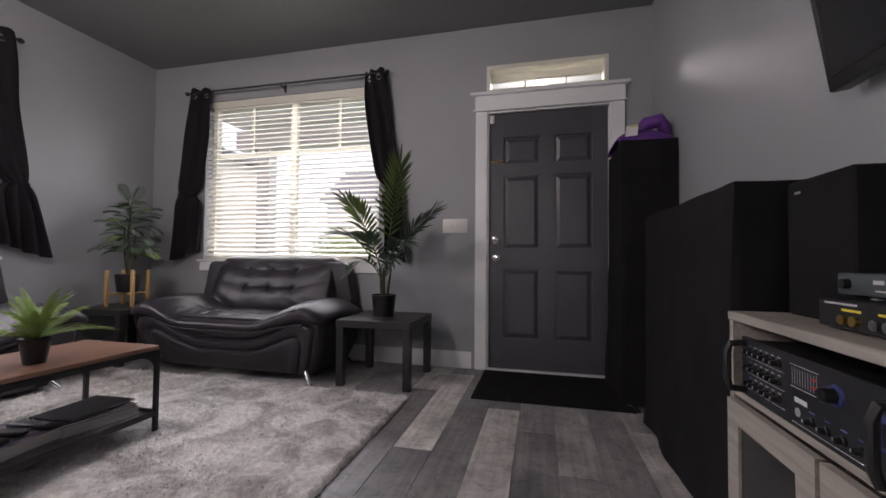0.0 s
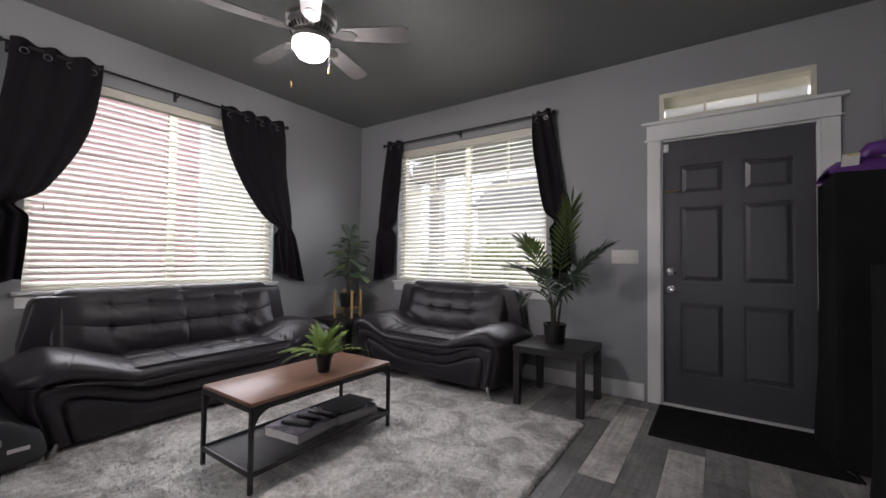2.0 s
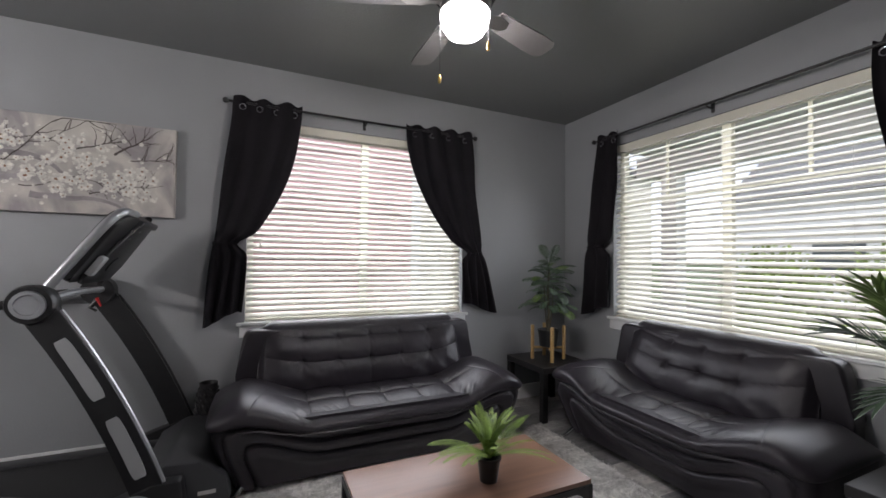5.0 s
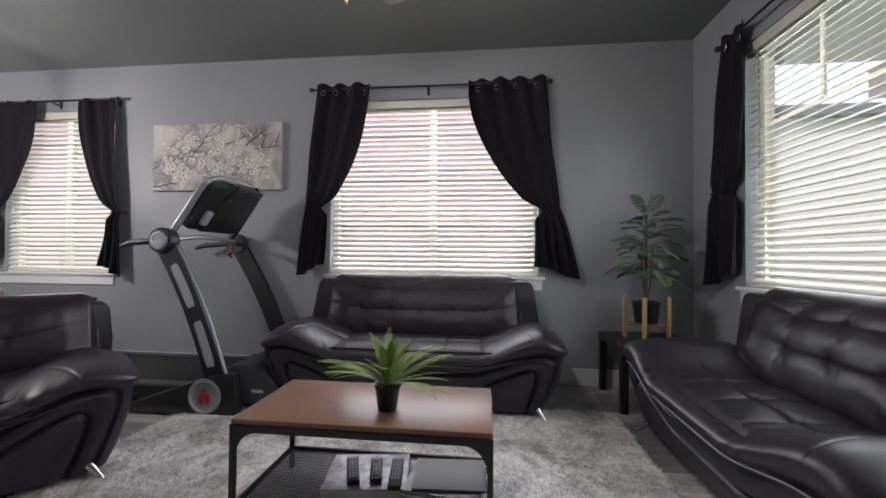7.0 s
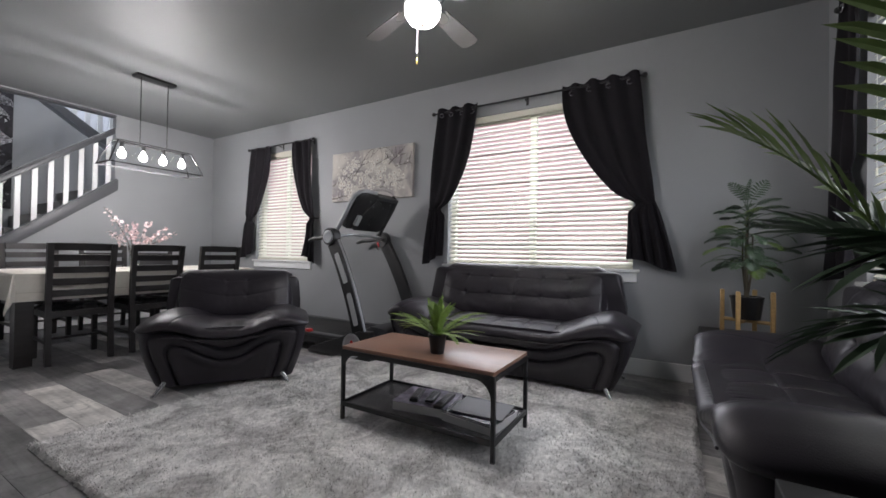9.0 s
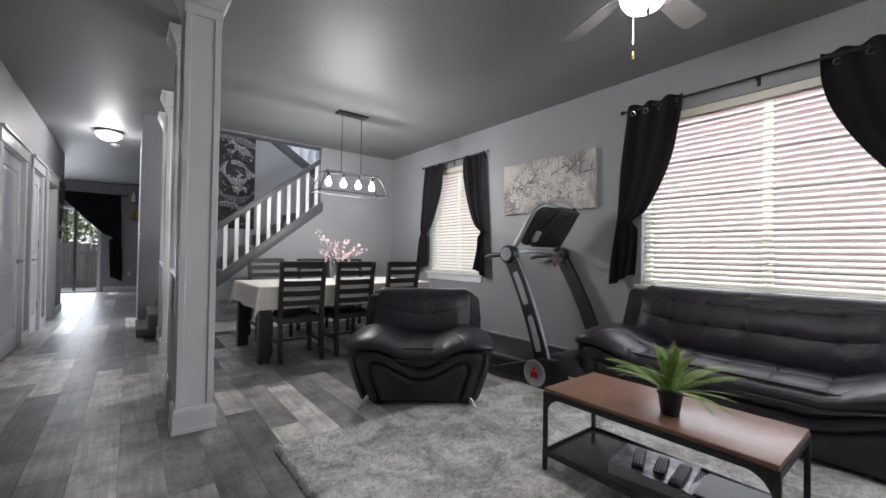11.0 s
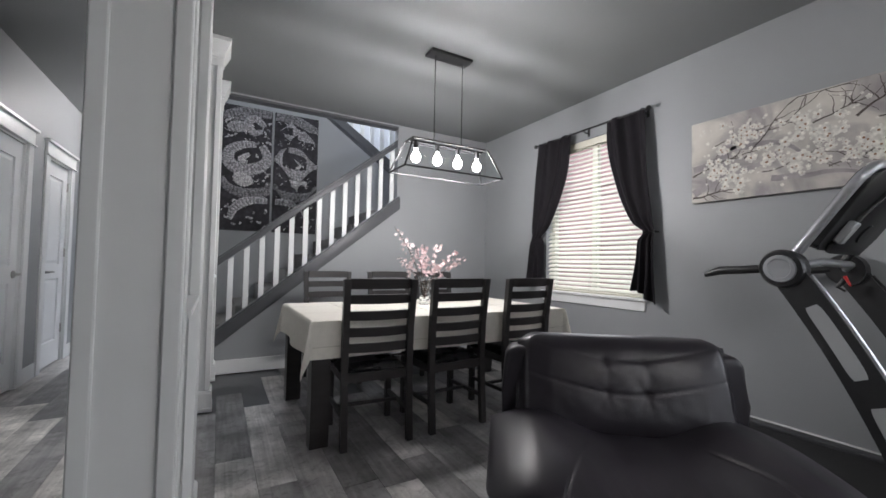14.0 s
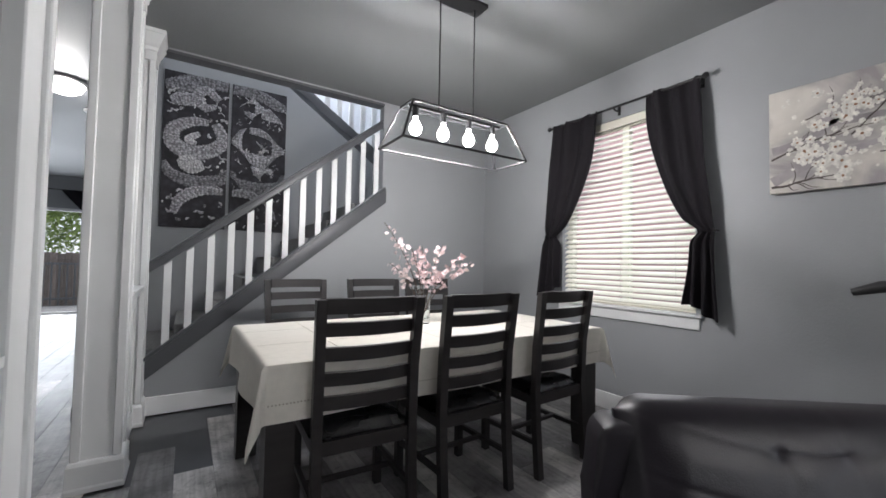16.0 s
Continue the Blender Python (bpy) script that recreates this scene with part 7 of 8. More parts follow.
for y in (0.78, 1.05):
    part("foot", lathe([(0, CZ + 0.066), (0.02, CZ + 0.066), (0.018, CZ + 0.074), (0, CZ + 0.074)], (0.78, y, 0), 14), STEELRING, dac)
part("power_knob", lathe([(0, 0), (0.011, 0), (0.010, -0.012), (0, -0.012)], (0.735, 1.07, CZ + 0.096), 16, 'x'), BLACKPLASTIC, dac)
for k in range(4):
    part("print_bar", box(0.7344, 0.735, 0.98 - 0.04 * k, 1.005 - 0.04 * k, CZ + 0.098, CZ + 0.106), PRINT, dac, smooth=False)
part("print_bar", box(0.7344, 0.735, 0.84, 1.0, CZ + 0.084, CZ + 0.087), PRINT, dac, smooth=False)


def draped(name, x0, x1, y0, y1, z, label, seed, slope=0.0):
    """A box-like stack under a cloth: softly creased sides, hem at the floor."""
    t = thing(name, label, "covered stack", "cloth covered stacks")
    nu, nv = 96, 40
    per = [(x0, y0), (x0, y1), (x1, y1), (x1, y0)]

    def side(u, v):
        f = (u * 4) % 4
        k = int(f)
        a, b = per[k], per[(k + 1) % 4]
        s = f - k
        x, y = a[0] + (b[0] - a[0]) * s, a[1] + (b[1] - a[1]) * s
        top = z + slope * (y - y0) + 0.006 * noise.noise(Vector((x * 5, y * 5, seed)))
        zz = 0.012 + (top - 0.012) * v
        cx, cy = (x0 + x1) / 2, (y0 + y1) / 2
        bulge = 0.012 * noise.noise(Vector((x * 3 + seed, y * 3, zz * 2.2))) + 0.006 * noise.noise(Vector((x * 12, y * 12 + seed, zz * 3)))
        bulge += 0.035 * (1 - v) ** 3 * (0.5 + noise.noise(Vector((x * 4, y * 4, seed + 3)))) * (1 if x < x1 - 0.01 else 0)
        n = Vector((x - cx, y - cy, 0))
        n = Vector((-1, 0, 0)) if k == 0 else Vector((0, 1, 0)) if k == 1 else Vector((1, 0, 0)) if k == 2 else Vector((0, -1, 0))
        if k in (1, 2):
            bulge = min(bulge, 0)
        return Vector((x, y, zz)) + n * bulge
    bm = bmesh.new()
    g = bm_sheet(bm, nu, nv, side, closed_u=True)
    bm.faces.new(g[-1])
    part("cover", bm, BLACKFABRIC, t)
    return t


draped("covered_speaker_stack", 0.60, 0.912, 2.665, 3.13, 1.60, "tall stack draped in black cloth beside the door", 4)
draped("covered_cabinet", 0.68, 0.912, 1.43, 2.45, 1.105, "long low stack draped in black cloth", 8)
hem = thing("cover_pole", "thin metal pole foot at the edge of the black cover", "pole")
part("foot", tube([(0.66, 2.50, 0.03), (0.655, 2.62, 0.016), (0.60, 2.70, 0.016)], [0.008, 0.012, 0.006], 8), STEELRING, hem)
part("tape", tube([(0.64, 2.75, 0.02), (0.62, 2.85, 0.02)], 0.008, 6), REDP, hem, "red tape end")
spk = thing("speaker", "slim black tower speaker standing behind the audio boxes", "speaker")
part("case", box(0.78, 0.912, 1.12, 1.36, CZ + 0.0, CZ + 0.355, 0.006, 1), BLACKFABRIC, spk)
part("badge", box(0.7795, 0.78, 1.30, 1.325, CZ + 0.32, CZ + 0.326), BUTTON_GREY, spk, smooth=False)

PURPLE = material("purple_plastic", (0.12, 0.035, 0.22), 0.4, spread=0.15)
LIME = material("lime_fabric", (0.45, 0.5, 0.08), 0.7)
bst = thing("booster_seat", "purple child booster seat with a white label on the covered stack", "booster seat")


def shell(u, v):
    a = math.pi * u
    prof = 0.03 + 0.075 * math.sin(math.pi * v) ** 0.6
    return Vector((0.59 + 0.31 * v, 2.90 - 0.19 * math.cos(a), 1.606 + prof * math.sin(a) ** 0.55 * (1.1 - 0.2 * v)))


bm = bmesh.new()
bm_sheet(bm, 26, 20, shell)
part("shell", solid(bm, 0.006), PURPLE, bst)
bm = bmesh.new()
bm_tube(bm, [(0.72, 2.78, 1.68), (0.76, 2.76, 1.725), (0.84, 2.76, 1.74), (0.86, 2.77, 1.71), (0.89, 2.80, 1.65)], [0.03, 0.042, 0.045, 0.04, 0.03], 12)
part("armrest", bm, PURPLE, bst, "purple rounded armrest")
bm = bmesh.new()
bm_tube(bm, [(0.64, 2.99, 1.64), (0.68, 3.02, 1.69), (0.74, 3.02, 1.68), (0.80, 3.0, 1.63)], [0.02, 0.035, 0.035, 0.02], 12)
part("armrest", bm, PURPLE, bst, "purple rounded armrest")
part("label", prism([(0.63, 1.635), (0.70, 1.64), (0.705, 1.705), (0.635, 1.70)], 2.700, 2.704, 'y'), PAPER, bst, "white printed label", smooth=False)
part("label_bar", box(0.655, 0.70, 2.6985, 2.7005, 1.692, 1.70), YELLOW, bst, smooth=False)
part("cushion", box(0.85, 0.91, 2.74, 2.80, 1.605, 1.645, 0.015), LIME, bst, "lime fabric edge")

# wall television
SCREEN = material("dark_screen", (0.008, 0.008, 0.010), 0.12, spread=0.05)
tv = thing("television", "large flat black television on a wall bracket", "television")
tm4 = Matrix.Translation((0.80, 0.555, 1.73)) @ Matrix.Rotation(radians(-9), 4, 'Y')


def tv_part(name, bm, mat, label=""):
    bmesh.ops.transform(bm, matrix=tm4, verts=bm.verts[:])
    return part(name, bm, mat, tv, label)


tv_part("frame", box(-0.02, 0.03, -0.75, 0.75, -0.43, 0.43, 0.008, 2), BLACKPLASTIC)
tv_part("screen", box(-0.0215, -0.0195, -0.725, 0.725, -0.395, 0.405), SCREEN, "dark glossy screen")
tv_part("power_light", box(-0.023, -0.0205, 0.50, 0.512, -0.418, -0.412), glow("red_standby", (1.0, 0.03, 0.03), 1.5), "red standby light")
part("wall_mount", box(0.84, XE, 0.33, 0.80, 1.58, 1.88), BLACKMETAL, tv, smooth=False)

# ---------------------------------------------------------------- switches
PLATE = material("cream_switch_plastic", (0.66, 0.65, 0.60), 0.4, spread=0.02)
sw = thing("light_switch", "cream four-gang light switch plate beside the front door", "light switch")
part("plate", box(-0.655, -0.45, YN - 0.006, YN, 1.085, 1.20, 0.003, 2), PLATE, sw)
for k in range(4):
    x = -0.629 + 0.046 * k
    part("toggle", box(x - 0.005, x + 0.006, YN - 0.017, YN - 0.006, 1.13, 1.152, 0.002, 1), PLATE, sw)
hs = thing("light_switch", "white light switch plate on the hall wall", "light switch")
part("plate", box(XE - 0.006, XE, -2.33, -2.25, 1.09, 1.21, 0.003, 2), PLATE, hs)
part("toggle", box(XE - 0.016, XE - 0.006, -2.296, -2.284, 1.14, 1.162), PLATE, hs)
stop = thing("door_stop", "small spring door stop on the baseboard", "door stop")
part("spring", tube([(XE - BT, -2.55, 0.075), (XE - BT - 0.07, -2.55, 0.075)], 0.005, 8), NICKEL, stop)
part("tip", tube([(XE - BT - 0.07, -2.55, 0.075), (XE - BT - 0.085, -2.55, 0.075)], 0.009, 10), TRIM, stop)

# ---------------------------------------------------------------- hall end and back room
PHOTO = material("dark_photo", (0.08, 0.07, 0.07), 0.3, spread=0.8, scale=12)
for y0, y1, z0, z1 in ((-7.62, -7.12, 1.84, 2.24), (-7.55, -7.22, 1.48, 1.76), (-7.5, -7.28, 1.25, 1.40)):
    f = thing("picture_frame", "dark framed photograph on the hall wall", "picture frame", "hall photographs")
    part("frame", box(XE - 0.022, XE - 0.0005, y0, y1, z0, z1, 0.004, 1), BLACKWOOD, f)
    part("photo", box(XE - 0.024, XE - 0.0225, y0 + 0.03, y1 - 0.03, z0 + 0.03, z1 - 0.03), PHOTO, f, smooth=False)
curtain('x', YFAR, 1, (0.18, 1.40), (0.16, 0.42), (0.12, 0.36), 2.48, 1.38, 0.28, 5, "dark curtain swept aside at the sliding door", False, 1.1)
rod('x', YFAR, 1, 0.08, 2.5, 2.48)
BOTTLE = material("amber_bottle", (0.35, 0.22, 0.08), 0.2, spread=0.3)
YPLUSH = material("yellow_jar", (0.7, 0.55, 0.03), 0.5)
for z, mats in ((2.30, (BOTTLE, PAPER)), (1.86, (YPLUSH, BOTTLE))):
    s = thing("wall_shelf", "small dark floating shelf on the back wall", "shelf", "floating shelves")
    part("board", box(-0.26, 0.0, YFAR, YFAR + 0.16, z, z + 0.025), BLACKWOOD, s, smooth=False)
    for k, m in enumerate(mats):
        b = thing("bottle", "bottle standing on the floating shelf", "bottle", "shelf bottles")
        part("glass", lathe([(0, z + 0.026), (0.05, z + 0.026), (0.055, z + 0.10), (0.045, z + 0.18), (0.018, z + 0.24), (0.018, z + 0.29), (0, z + 0.29)], (-0.18 + 0.11 * k, YFAR + 0.08, 0), 16), m, b)
out = thing("wall_outlet", "white wall outlet near the baseboard", "outlet")
part("plate", box(-0.05, 0.02, YFAR, YFAR + 0.006, 0.40, 0.51, 0.002, 1), PLATE, out)
stl = thing("bar_stool", "black bar stool with a low curved back in the far room", "stool")
part("seat", lathe([(0, 0.70), (0.19, 0.70), (0.20, 0.73), (0.18, 0.76), (0, 0.765)], (-0.42, -9.2, 0), 24), BLACKPLASTIC, stl)
part("backrest", prism([(-0.60, 0.74), (-0.24, 0.74), (-0.24, 0.98), (-0.30, 1.02), (-0.54, 1.02), (-0.60, 0.98)], -9.40, -9.37, 'y', 0.01), BLACKPLASTIC, stl)
part("post", tube([(-0.42, -9.2, 0.02), (-0.42, -9.2, 0.70)], 0.03, 12), CHROME, stl)
part("foot", lathe([(0, 0), (0.21, 0), (0.20, 0.015), (0.05, 0.03), (0, 0.03)], (-0.42, -9.2, 0), 26), CHROME, stl)

# ---------------------------------------------------------------- outdoors
DECK = material("grey_deck_board", (0.30, 0.29, 0.28), 0.8, spread=0.15, island=0.12)
FENCE = material("weathered_fence", (0.17, 0.13, 0.115), 0.85, spread=0.2, island=0.25)
GRASS = material("lawn", (0.07, 0.11, 0.03), 0.9, spread=0.4, scale=3)
LEAVES = material("tree_foliage", (0.22, 0.30, 0.07), 0.7, spread=0.5, scale=6)
BARK = material("bark", (0.10, 0.075, 0.05), 0.9, spread=0.3, scale=10)
CONCRETE = material("porch_concrete", (0.42, 0.41, 0.39), 0.9, spread=0.1)
setting("ground", box(-300, 300, -300, 300, -0.52, -0.40), GRASS, "lawn and ground outside")
dk = thing("deck", "weathered wooden deck outside the sliding door", "deck")
for k in range(14):
    part("board", box(-1.5, 5.0, YFAR - 0.30 - 0.145 * (k + 1), YFAR - 0.305 - 0.145 * k, -0.40, -0.05), DECK, dk, smooth=False)
rl = thing("deck_railing", "dark deck railing with slim balusters", "railing")
for z in (0.95, 0.10):
    part("rail", box(-1.5, 5.0, YFAR - 2.36, YFAR - 2.28, z, z + 0.05), DARKFRAME, rl, smooth=False)
for k in range(46):
    part("baluster", box(-1.4 + 0.14 * k, -1.37 + 0.14 * k, YFAR - 2.34, YFAR - 2.30, -0.05, 0.95), DARKFRAME, rl, smooth=False)
fc = thing("board_fence", "tall weathered board fence behind the deck", "fence")
for k in range(60):
    part("board", box(-3 + 0.16 * k, -2.845 + 0.16 * k, YFAR - 4.33, YFAR - 4.30, -0.4, 1.25 + 0.02 * math.sin(k * 2.3)), FENCE, fc, smooth=False)
rnd = random.Random(4)
for tx, ty, th in ((-0.5, YFAR - 9, 6.5), (2.0, YFAR - 8.5, 7.5), (4.3, YFAR - 10, 6.5), (0.8, YFAR - 13, 8)):
    tr = thing("tree", "leafy green tree behind the fence", "tree", "trees behind the fence")
    part("trunk", tube([(tx, ty, -0.4), (tx + 0.1, ty, th * 0.3), (tx, ty, th * 0.7)], [0.2, 0.15, 0.05], 8), BARK, tr)
    for k in range(5):
        a = k * 1.3
        part("limb", tube([(tx, ty, th * (0.25 + 0.08 * k)), (tx + math.cos(a) * 0.8, ty + math.sin(a) * 0.8, th * (0.4 + 0.08 * k)), (tx + math.cos(a) * 1.5, ty + math.sin(a) * 1.5, th * (0.48 + 0.09 * k))], [0.07, 0.05, 0.015], 6), BARK, tr)
    vs, fs = [], []
    clumps = [(tx + rnd.gauss(0, 1.1), ty + rnd.gauss(0, 0.9), th * 0.2 + rnd.random() * th * 0.75) for _ in range(60)]
    for _ in range(5200):
        c = rnd.choice(clumps)
        p = Vector((c[0] + rnd.gauss(0, 0.32), c[1] + rnd.gauss(0, 0.32), c[2] + rnd.gauss(0, 0.28)))
        u = Vector((rnd.gauss(0, 1), rnd.gauss(0, 1), rnd.gauss(0, 1))).normalized() * 0.085
        w = u.orthogonal().normalized() * 0.04
        k = len(vs)
        vs += [tuple(p - u), tuple(p + w), tuple(p + u), tuple(p - w)]
        fs.append((k, k + 1, k + 2, k + 3))
    me = bpy.data.meshes.new("crown")
    me.from_pydata(vs, [], fs)
    me.materials.append(LEAVES)
    o = new("crown", me)
    o.parent = tr
    tagged(o, kind="stuff")

# neighbour's red house beyond the west windows
# overexposed glare is put into the siding's base colour, red paled to pink
REDSIDE = material("glare_paled_red_siding", (0.60, 0.35, 0.365), 0.6, spread=0.08, island=0.05)
WHITEW = material("white_exterior_paint", (0.8, 0.8, 0.8), 0.5, spread=0.03)
hs_ = thing("neighbour_house", "red lap-sided neighbouring house, colour paled as by glare, with white window trim", "house")
HX = -6.6
part("wall", box(HX - 4, HX, -9.0, 2.75, -0.4, 5.0), REDSIDE, hs_, smooth=False)
for k in range(28):
    z = -0.3 + 0.18 * k
    part("siding_board", prism([(HX, z), (HX + 0.028, z), (HX + 0.008, z + 0.18), (HX, z + 0.18)], -9.0, 2.75, 'y'), REDSIDE, hs_, smooth=False)
part("roof", prism([(-9.6, 4.9), (3.2, 4.9), (3.2, 5.05), (-3.2, 7.6), (-9.6, 5.05)], HX - 4.3, HX + 0.35, 'x'), DARKFRAME, hs_, smooth=False)
part("corner_board", box(HX, HX + 0.04, 2.6, 2.76, -0.4, 4.9), WHITEW, hs_, smooth=False)
wdw = part("window", box(HX + 0.03, HX + 0.06, -2.9, -1.6, 0.9, 2.1), WHITEW, hs_, "white framed window", smooth=False)
part("pane", box(HX + 0.06, HX + 0.066, -2.8, -1.7, 1.0, 2.0), SCREEN, wdw, smooth=False)
hs2 = thing("pale_house", "pale sided house beyond the red one", "house")
part("wall", box(-13, -11, 3.6, 14.0, -0.4, 4.5), CREAM, hs2, smooth=False)
part("roof", box(-13.4, -10.7, 3.3, 14.3, 4.5, 4.75), DARKFRAME, hs2, smooth=False)

# porch at the front
po = thing("porch", "concrete porch with white posts outside the front window", "porch")
part("slab", box(-4.2, 2.0, YN + 0.16, YN + 2.0, -0.40, -0.03), CONCRETE, po, smooth=False)
for x in (-3.76, 1.3):
    part("post", box(x - 0.10, x + 0.10, YN + 1.75, YN + 1.93, -0.03, 2.45), WHITEW, po, "white porch post", smooth=False)
part("beam", box(-4.2, 2.0, YN + 1.72, YN + 1.95, 2.45, 2.70), WHITEW, po, smooth=False)
part("roof", box(-4.2, 2.0, YN + 0.16, YN + 2.2, 2.78, 2.90), WHITEW, po, "white porch ceiling", smooth=False)
pl = thing("porch_lamp", "round frosted lamp under the porch ceiling", "lamp")
part("globe", lathe([(0, 2.60), (0.07, 2.62), (0.09, 2.68), (0.07, 2.74), (0.03, 2.78)], (0.12, YN + 0.9, 0), 20), glow("lit_porch_globe", (1.0, 0.97, 0.92), 1.2), pl, "lit frosted globe").visible_shadow = False
lamp("porch_light", 'POINT', pose(0.12, YN + 0.9, 2.67), 7, (1.0, 0.96, 0.9), radius=0.06)
hs3 = thing("white_house", "pale house with grey garage door across the street", "house")
part("wall", box(-12, 6, 21, 27, -0.4, 4.2), WHITEW, hs3, smooth=False)
part("roof", prism([(20.6, 4.2), (27.5, 4.2), (24, 6.6)], -12.4, 6.4, 'x'), DARKFRAME, hs3, smooth=False)
for x in (-9, -5.5, 1):
    part("window", box(x, x + 1.6, 20.96, 21.0, 0.9, 2.2), SLATE, hs3, smooth=False)
setting("street", box(-60, 60, 11, 17, -0.41, -0.38), material("asphalt", (0.06, 0.06, 0.06), 0.9, spread=0.2), "asphalt street")
for hx, hy in ((-4.6, 9.0), (-3.0, 9.2)):
    sh = thing("shrub", "rounded green shrub in the front yard", "shrub", "front yard shrubs")
    part("stem", tube([(hx, hy, -0.4), (hx, hy, 0.4)], [0.06, 0.03], 6), BARK, sh)
    vs, fs = [], []
    for _ in range(2500):
        d = Vector((rnd.gauss(0, 1), rnd.gauss(0, 1), rnd.gauss(0, 1))).normalized() * (0.4 + 0.45 * rnd.random())
        p = Vector((hx, hy, 0.7)) + Vector((d.x, d.y, d.z * 1.2))
        u = Vector((rnd.gauss(0, 1), rnd.gauss(0, 1), rnd.gauss(0, 1))).normalized() * 0.06
        w = u.orthogonal().normalized() * 0.03
        k = len(vs)
        vs += [tuple(p - u), tuple(p + w), tuple(p + u), tuple(p - w)]
        fs.append((k, k + 1, k + 2, k + 3))
    me = bpy.data.meshes.new("foliage")
    me.from_pydata(vs, [], fs)
    me.materials.append(LEAVES)
    o = new("foliage", me)
    o.parent = sh
    tagged(o, kind="stuff")

# ---------------------------------------------------------------- plank floor


def plank_material():
    m = bpy.data.materials.new("weathered_grey_plank")
    m.use_nodes = True
    n, l = m.node_tree.nodes, m.node_tree.links
    b = n["Principled BSDF"]
    info, co = n.new("ShaderNodeObjectInfo"), n.new("ShaderNodeTexCoord")
    off = n.new("ShaderNodeVectorMath")
    off.operation = 'MULTIPLY_ADD'
    off.inputs[1].default_value = (1, 1, 1)
    comb = n.new("ShaderNodeCombineXYZ")
    mul = n.new("ShaderNodeMath")
    mul.operation = 'MULTIPLY'
    mul.inputs[1].default_value = 57.0
    l.new(info.outputs["Random"], mul.inputs[0])
    for k in range(3):
        l.new(mul.outputs[0], comb.inputs[k])
    l.new(co.outputs["Object"], off.inputs[0]), l.new(comb.outputs[0], off.inputs[2])
    tone = n.new("ShaderNodeValToRGB")
    e = tone.color_ramp.elements
    e[0].position, e[0].color = 0.0, (0.148, 0.143, 0.143, 1)
    e[1].position, e[1].color = 1.0, (0.644, 0.616, 0.579, 1)
    for pos, c in ((0.35, (0.222, 0.215, 0.214, 1)), (0.6, (0.316, 0.304, 0.298, 1)), (0.78, (0.431, 0.414, 0.399, 1)), (0.9, (0.553, 0.532, 0.502, 1))):
        x = tone.color_ramp.elements.new(pos)
        x.color = c
    l.new(info.outputs["Random"], tone.inputs[0])
    mp = n.new("ShaderNodeMapping")
    mp.inputs["Scale"].default_value = (40, 2.2, 1)
    l.new(off.outputs[0], mp.inputs[0])
    grain = n.new("ShaderNodeTexNoise")
    grain.inputs["Scale"].default_value, grain.inputs["Detail"].default_value, grain.inputs["Distortion"].default_value = 1.0, 8, 0.6
    l.new(mp.outputs[0], grain.inputs["Vector"])
    blot = n.new("ShaderNodeTexNoise")
    blot.inputs["Scale"].default_value, blot.inputs["Detail"].default_value = 5.0, 6
    l.new(off.outputs[0], blot.inputs["Vector"])
    r1, r2 = n.new("ShaderNodeMapRange"), n.new("ShaderNodeMapRange")
    for r, lo, hi in ((r1, 0.78, 1.22), (r2, 0.58, 1.42)):
        r.inputs[1].default_value, r.inputs[2].default_value, r.inputs[3].default_value, r.inputs[4].default_value = 0.3, 0.7, lo, hi
    l.new(grain.outputs[0], r1.inputs[0]), l.new(blot.outputs[0], r2.inputs[0])
    smudge = n.new("ShaderNodeTexNoise")          # scuffed dark patches and knots
    smudge.inputs["Scale"].default_value, smudge.inputs["Detail"].default_value, smudge.inputs["Distortion"].default_value = 13.0, 9, 1.6
    smudge.inputs["Roughness"].default_value = 0.7
    l.new(off.outputs[0], smudge.inputs["Vector"])
    r3 = n.new("ShaderNodeMapRange")
    r3.inputs[1].default_value, r3.inputs[2].default_value, r3.inputs[3].default_value, r3.inputs[4].default_value = 0.50, 0.68, 1.08, 0.62
    l.new(smudge.outputs[0], r3.inputs[0])
    m0 = n.new("ShaderNodeMath")
    m0.operation = 'MULTIPLY'
    l.new(r1.outputs[0], m0.inputs[0]), l.new(r3.outputs[0], m0.inputs[1])
    mm = n.new("ShaderNodeMath")
    mm.operation = 'MULTIPLY'
    l.new(m0.outputs[0], mm.inputs[0]), l.new(r2.outputs[0], mm.inputs[1])
    sc = n.new("ShaderNodeVectorMath")
    sc.operation = 'SCALE'
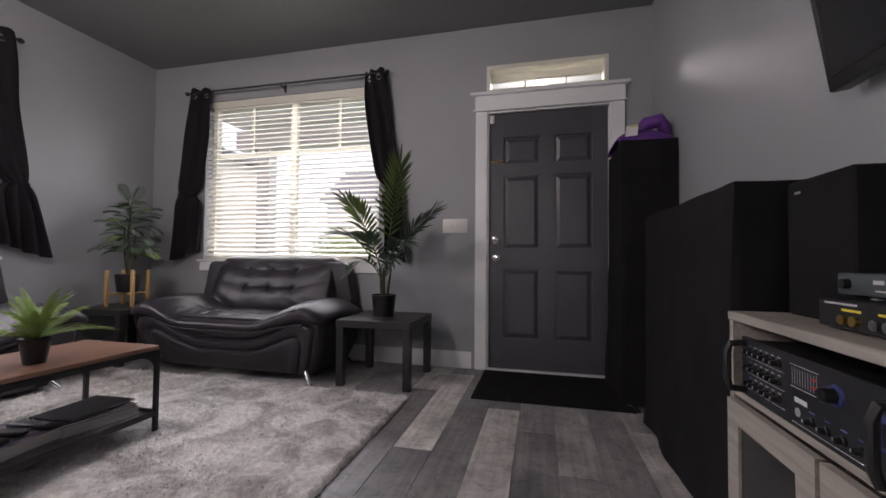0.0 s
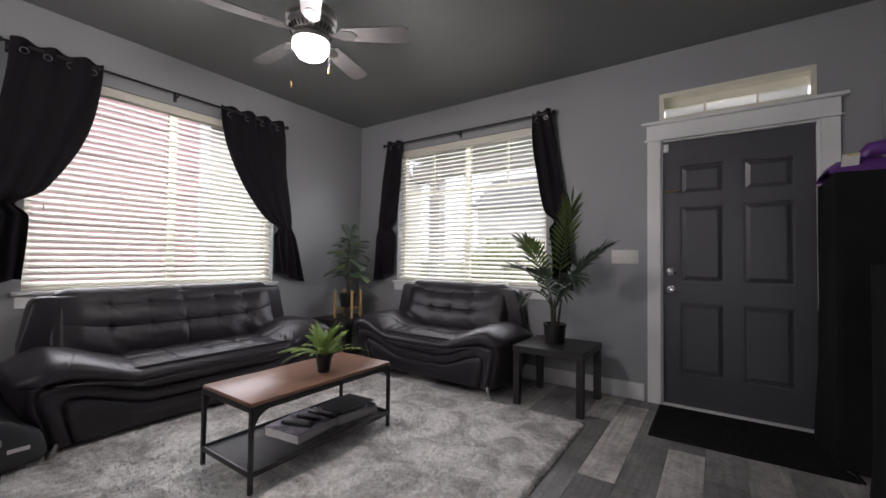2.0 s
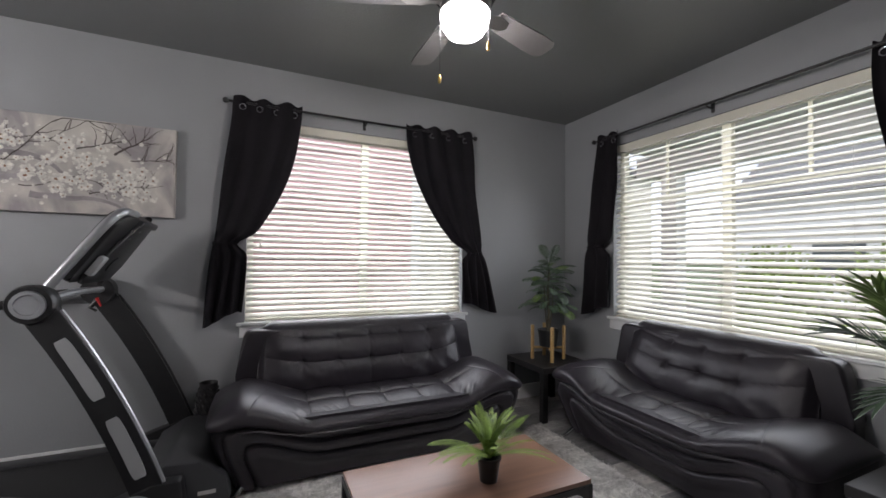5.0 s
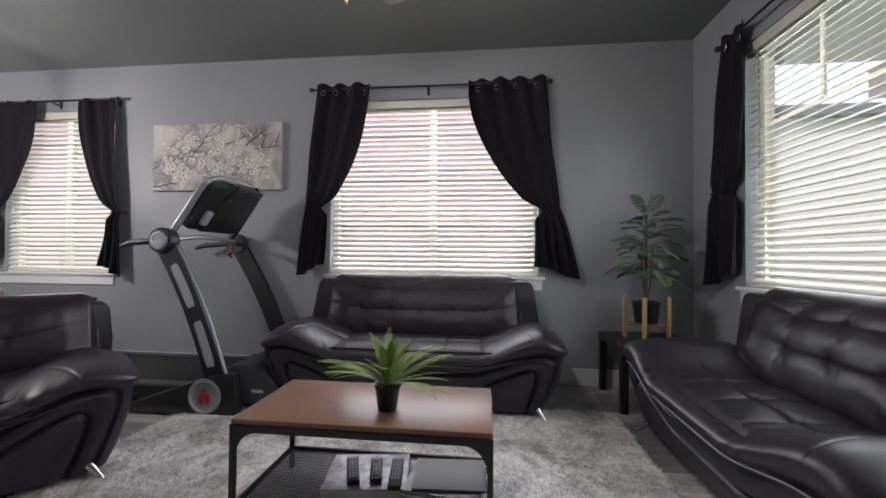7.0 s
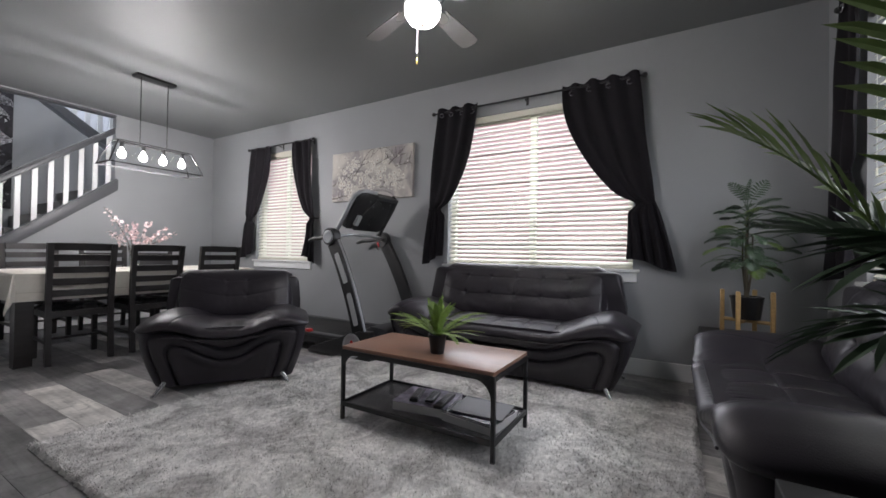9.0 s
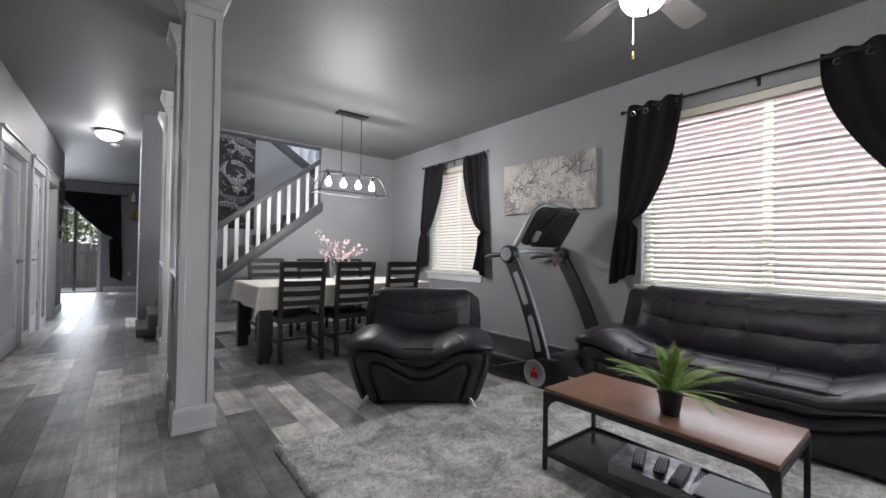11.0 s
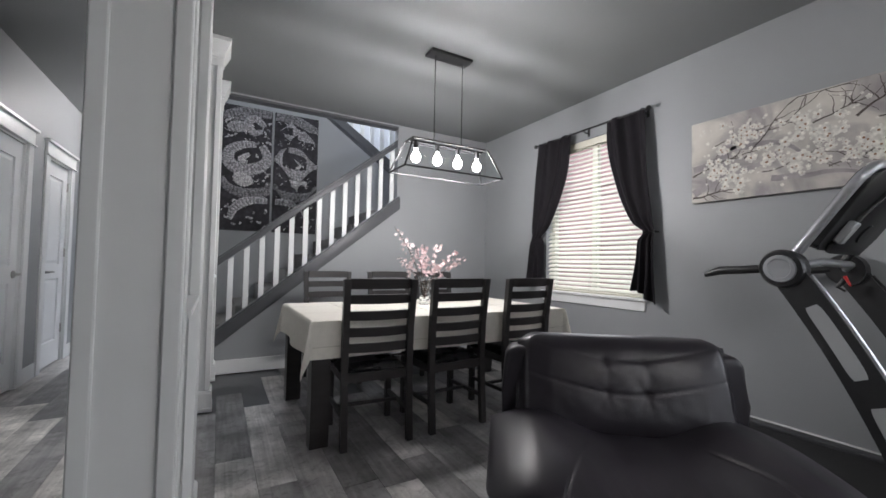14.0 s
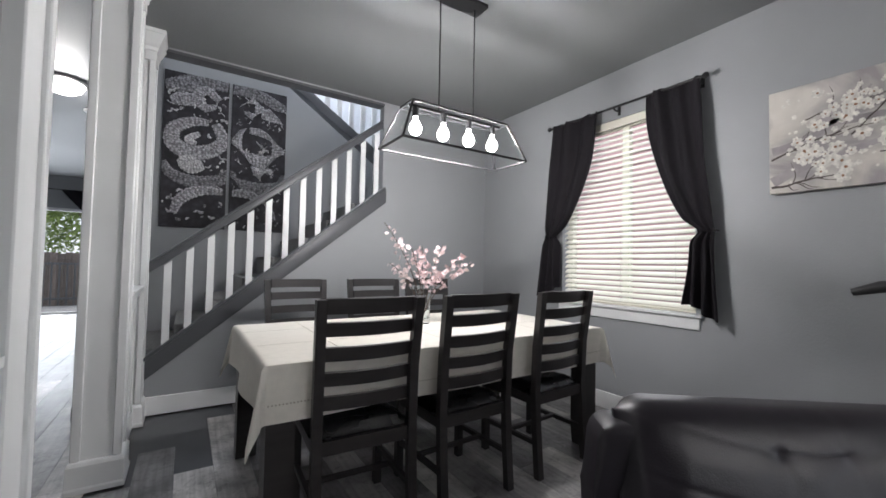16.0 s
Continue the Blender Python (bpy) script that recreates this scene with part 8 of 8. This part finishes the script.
    l.new(tone.outputs[0], sc.inputs[0]), l.new(mm.outputs[0], sc.inputs["Scale"])
    l.new(sc.outputs[0], b.inputs["Base Color"])
    bp = n.new("ShaderNodeBump")
    bp.inputs["Strength"].default_value, bp.inputs["Distance"].default_value = 0.15, 0.004
    l.new(grain.outputs[0], bp.inputs["Height"]), l.new(bp.outputs[0], b.inputs["Normal"])
    rr = n.new("ShaderNodeMapRange")
    rr.inputs[3].default_value, rr.inputs[4].default_value = 0.30, 0.48
    l.new(blot.outputs[0], rr.inputs[0]), l.new(rr.outputs[0], b.inputs["Roughness"])
    return m


PLANK = plank_material()
floor = tagged(new("floor"), "weathered grey wood plank floor in mixed tones", kind="structure")
PW, PL = 0.183, 1.22
cache = {}


def plank_mesh(l, w):
    key = (round(l, 2), round(w, 3))
    if key not in cache:
        bm = bmesh.new()
        c = 0.0016
        rings = [[bm.verts.new((sx * (w / 2 - i), sy * (l / 2 - i), z)) for sx, sy in ((-1, -1), (1, -1), (1, 1), (-1, 1))] for i, z in ((0.0006, -0.012), (0.0006, -0.0014), (c, 0.0))]
        for a, b in zip(rings, rings[1:]):
            for k in range(4):
                bm.faces.new((a[k], a[(k + 1) % 4], b[(k + 1) % 4], b[k]))
        bm.faces.new(rings[-1])
        cache[key] = mesh_of("plank", bm, PLANK, False)
    return cache[key]


rnd = random.Random(77)
cols = int((4.14 - XW) / PW) + 1
for i in range(cols):
    x0 = XW + i * PW
    x1 = min(x0 + PW, 4.14)
    y = YN + 0.02 + rnd.uniform(0, PL)
    while y > YFAR:
        ya, yb = max(y - PL, YFAR - 0.1), min(y, YN + 0.16)
        y -= PL
        if yb - ya < 0.05 or (x0 > XE and ya > -2.9):
            continue
        if (x0 < -3.0 and ya < YS) or (x1 < -0.05 and ya < YS - 0.1) or (x0 > XE and yb > YFAR + 3.5 and x0 > 2.2):
            continue
        o = new("plank", plank_mesh(yb - ya, x1 - x0))
        o.parent = floor
        o.location = ((x0 + x1) / 2, (ya + yb) / 2, 0)
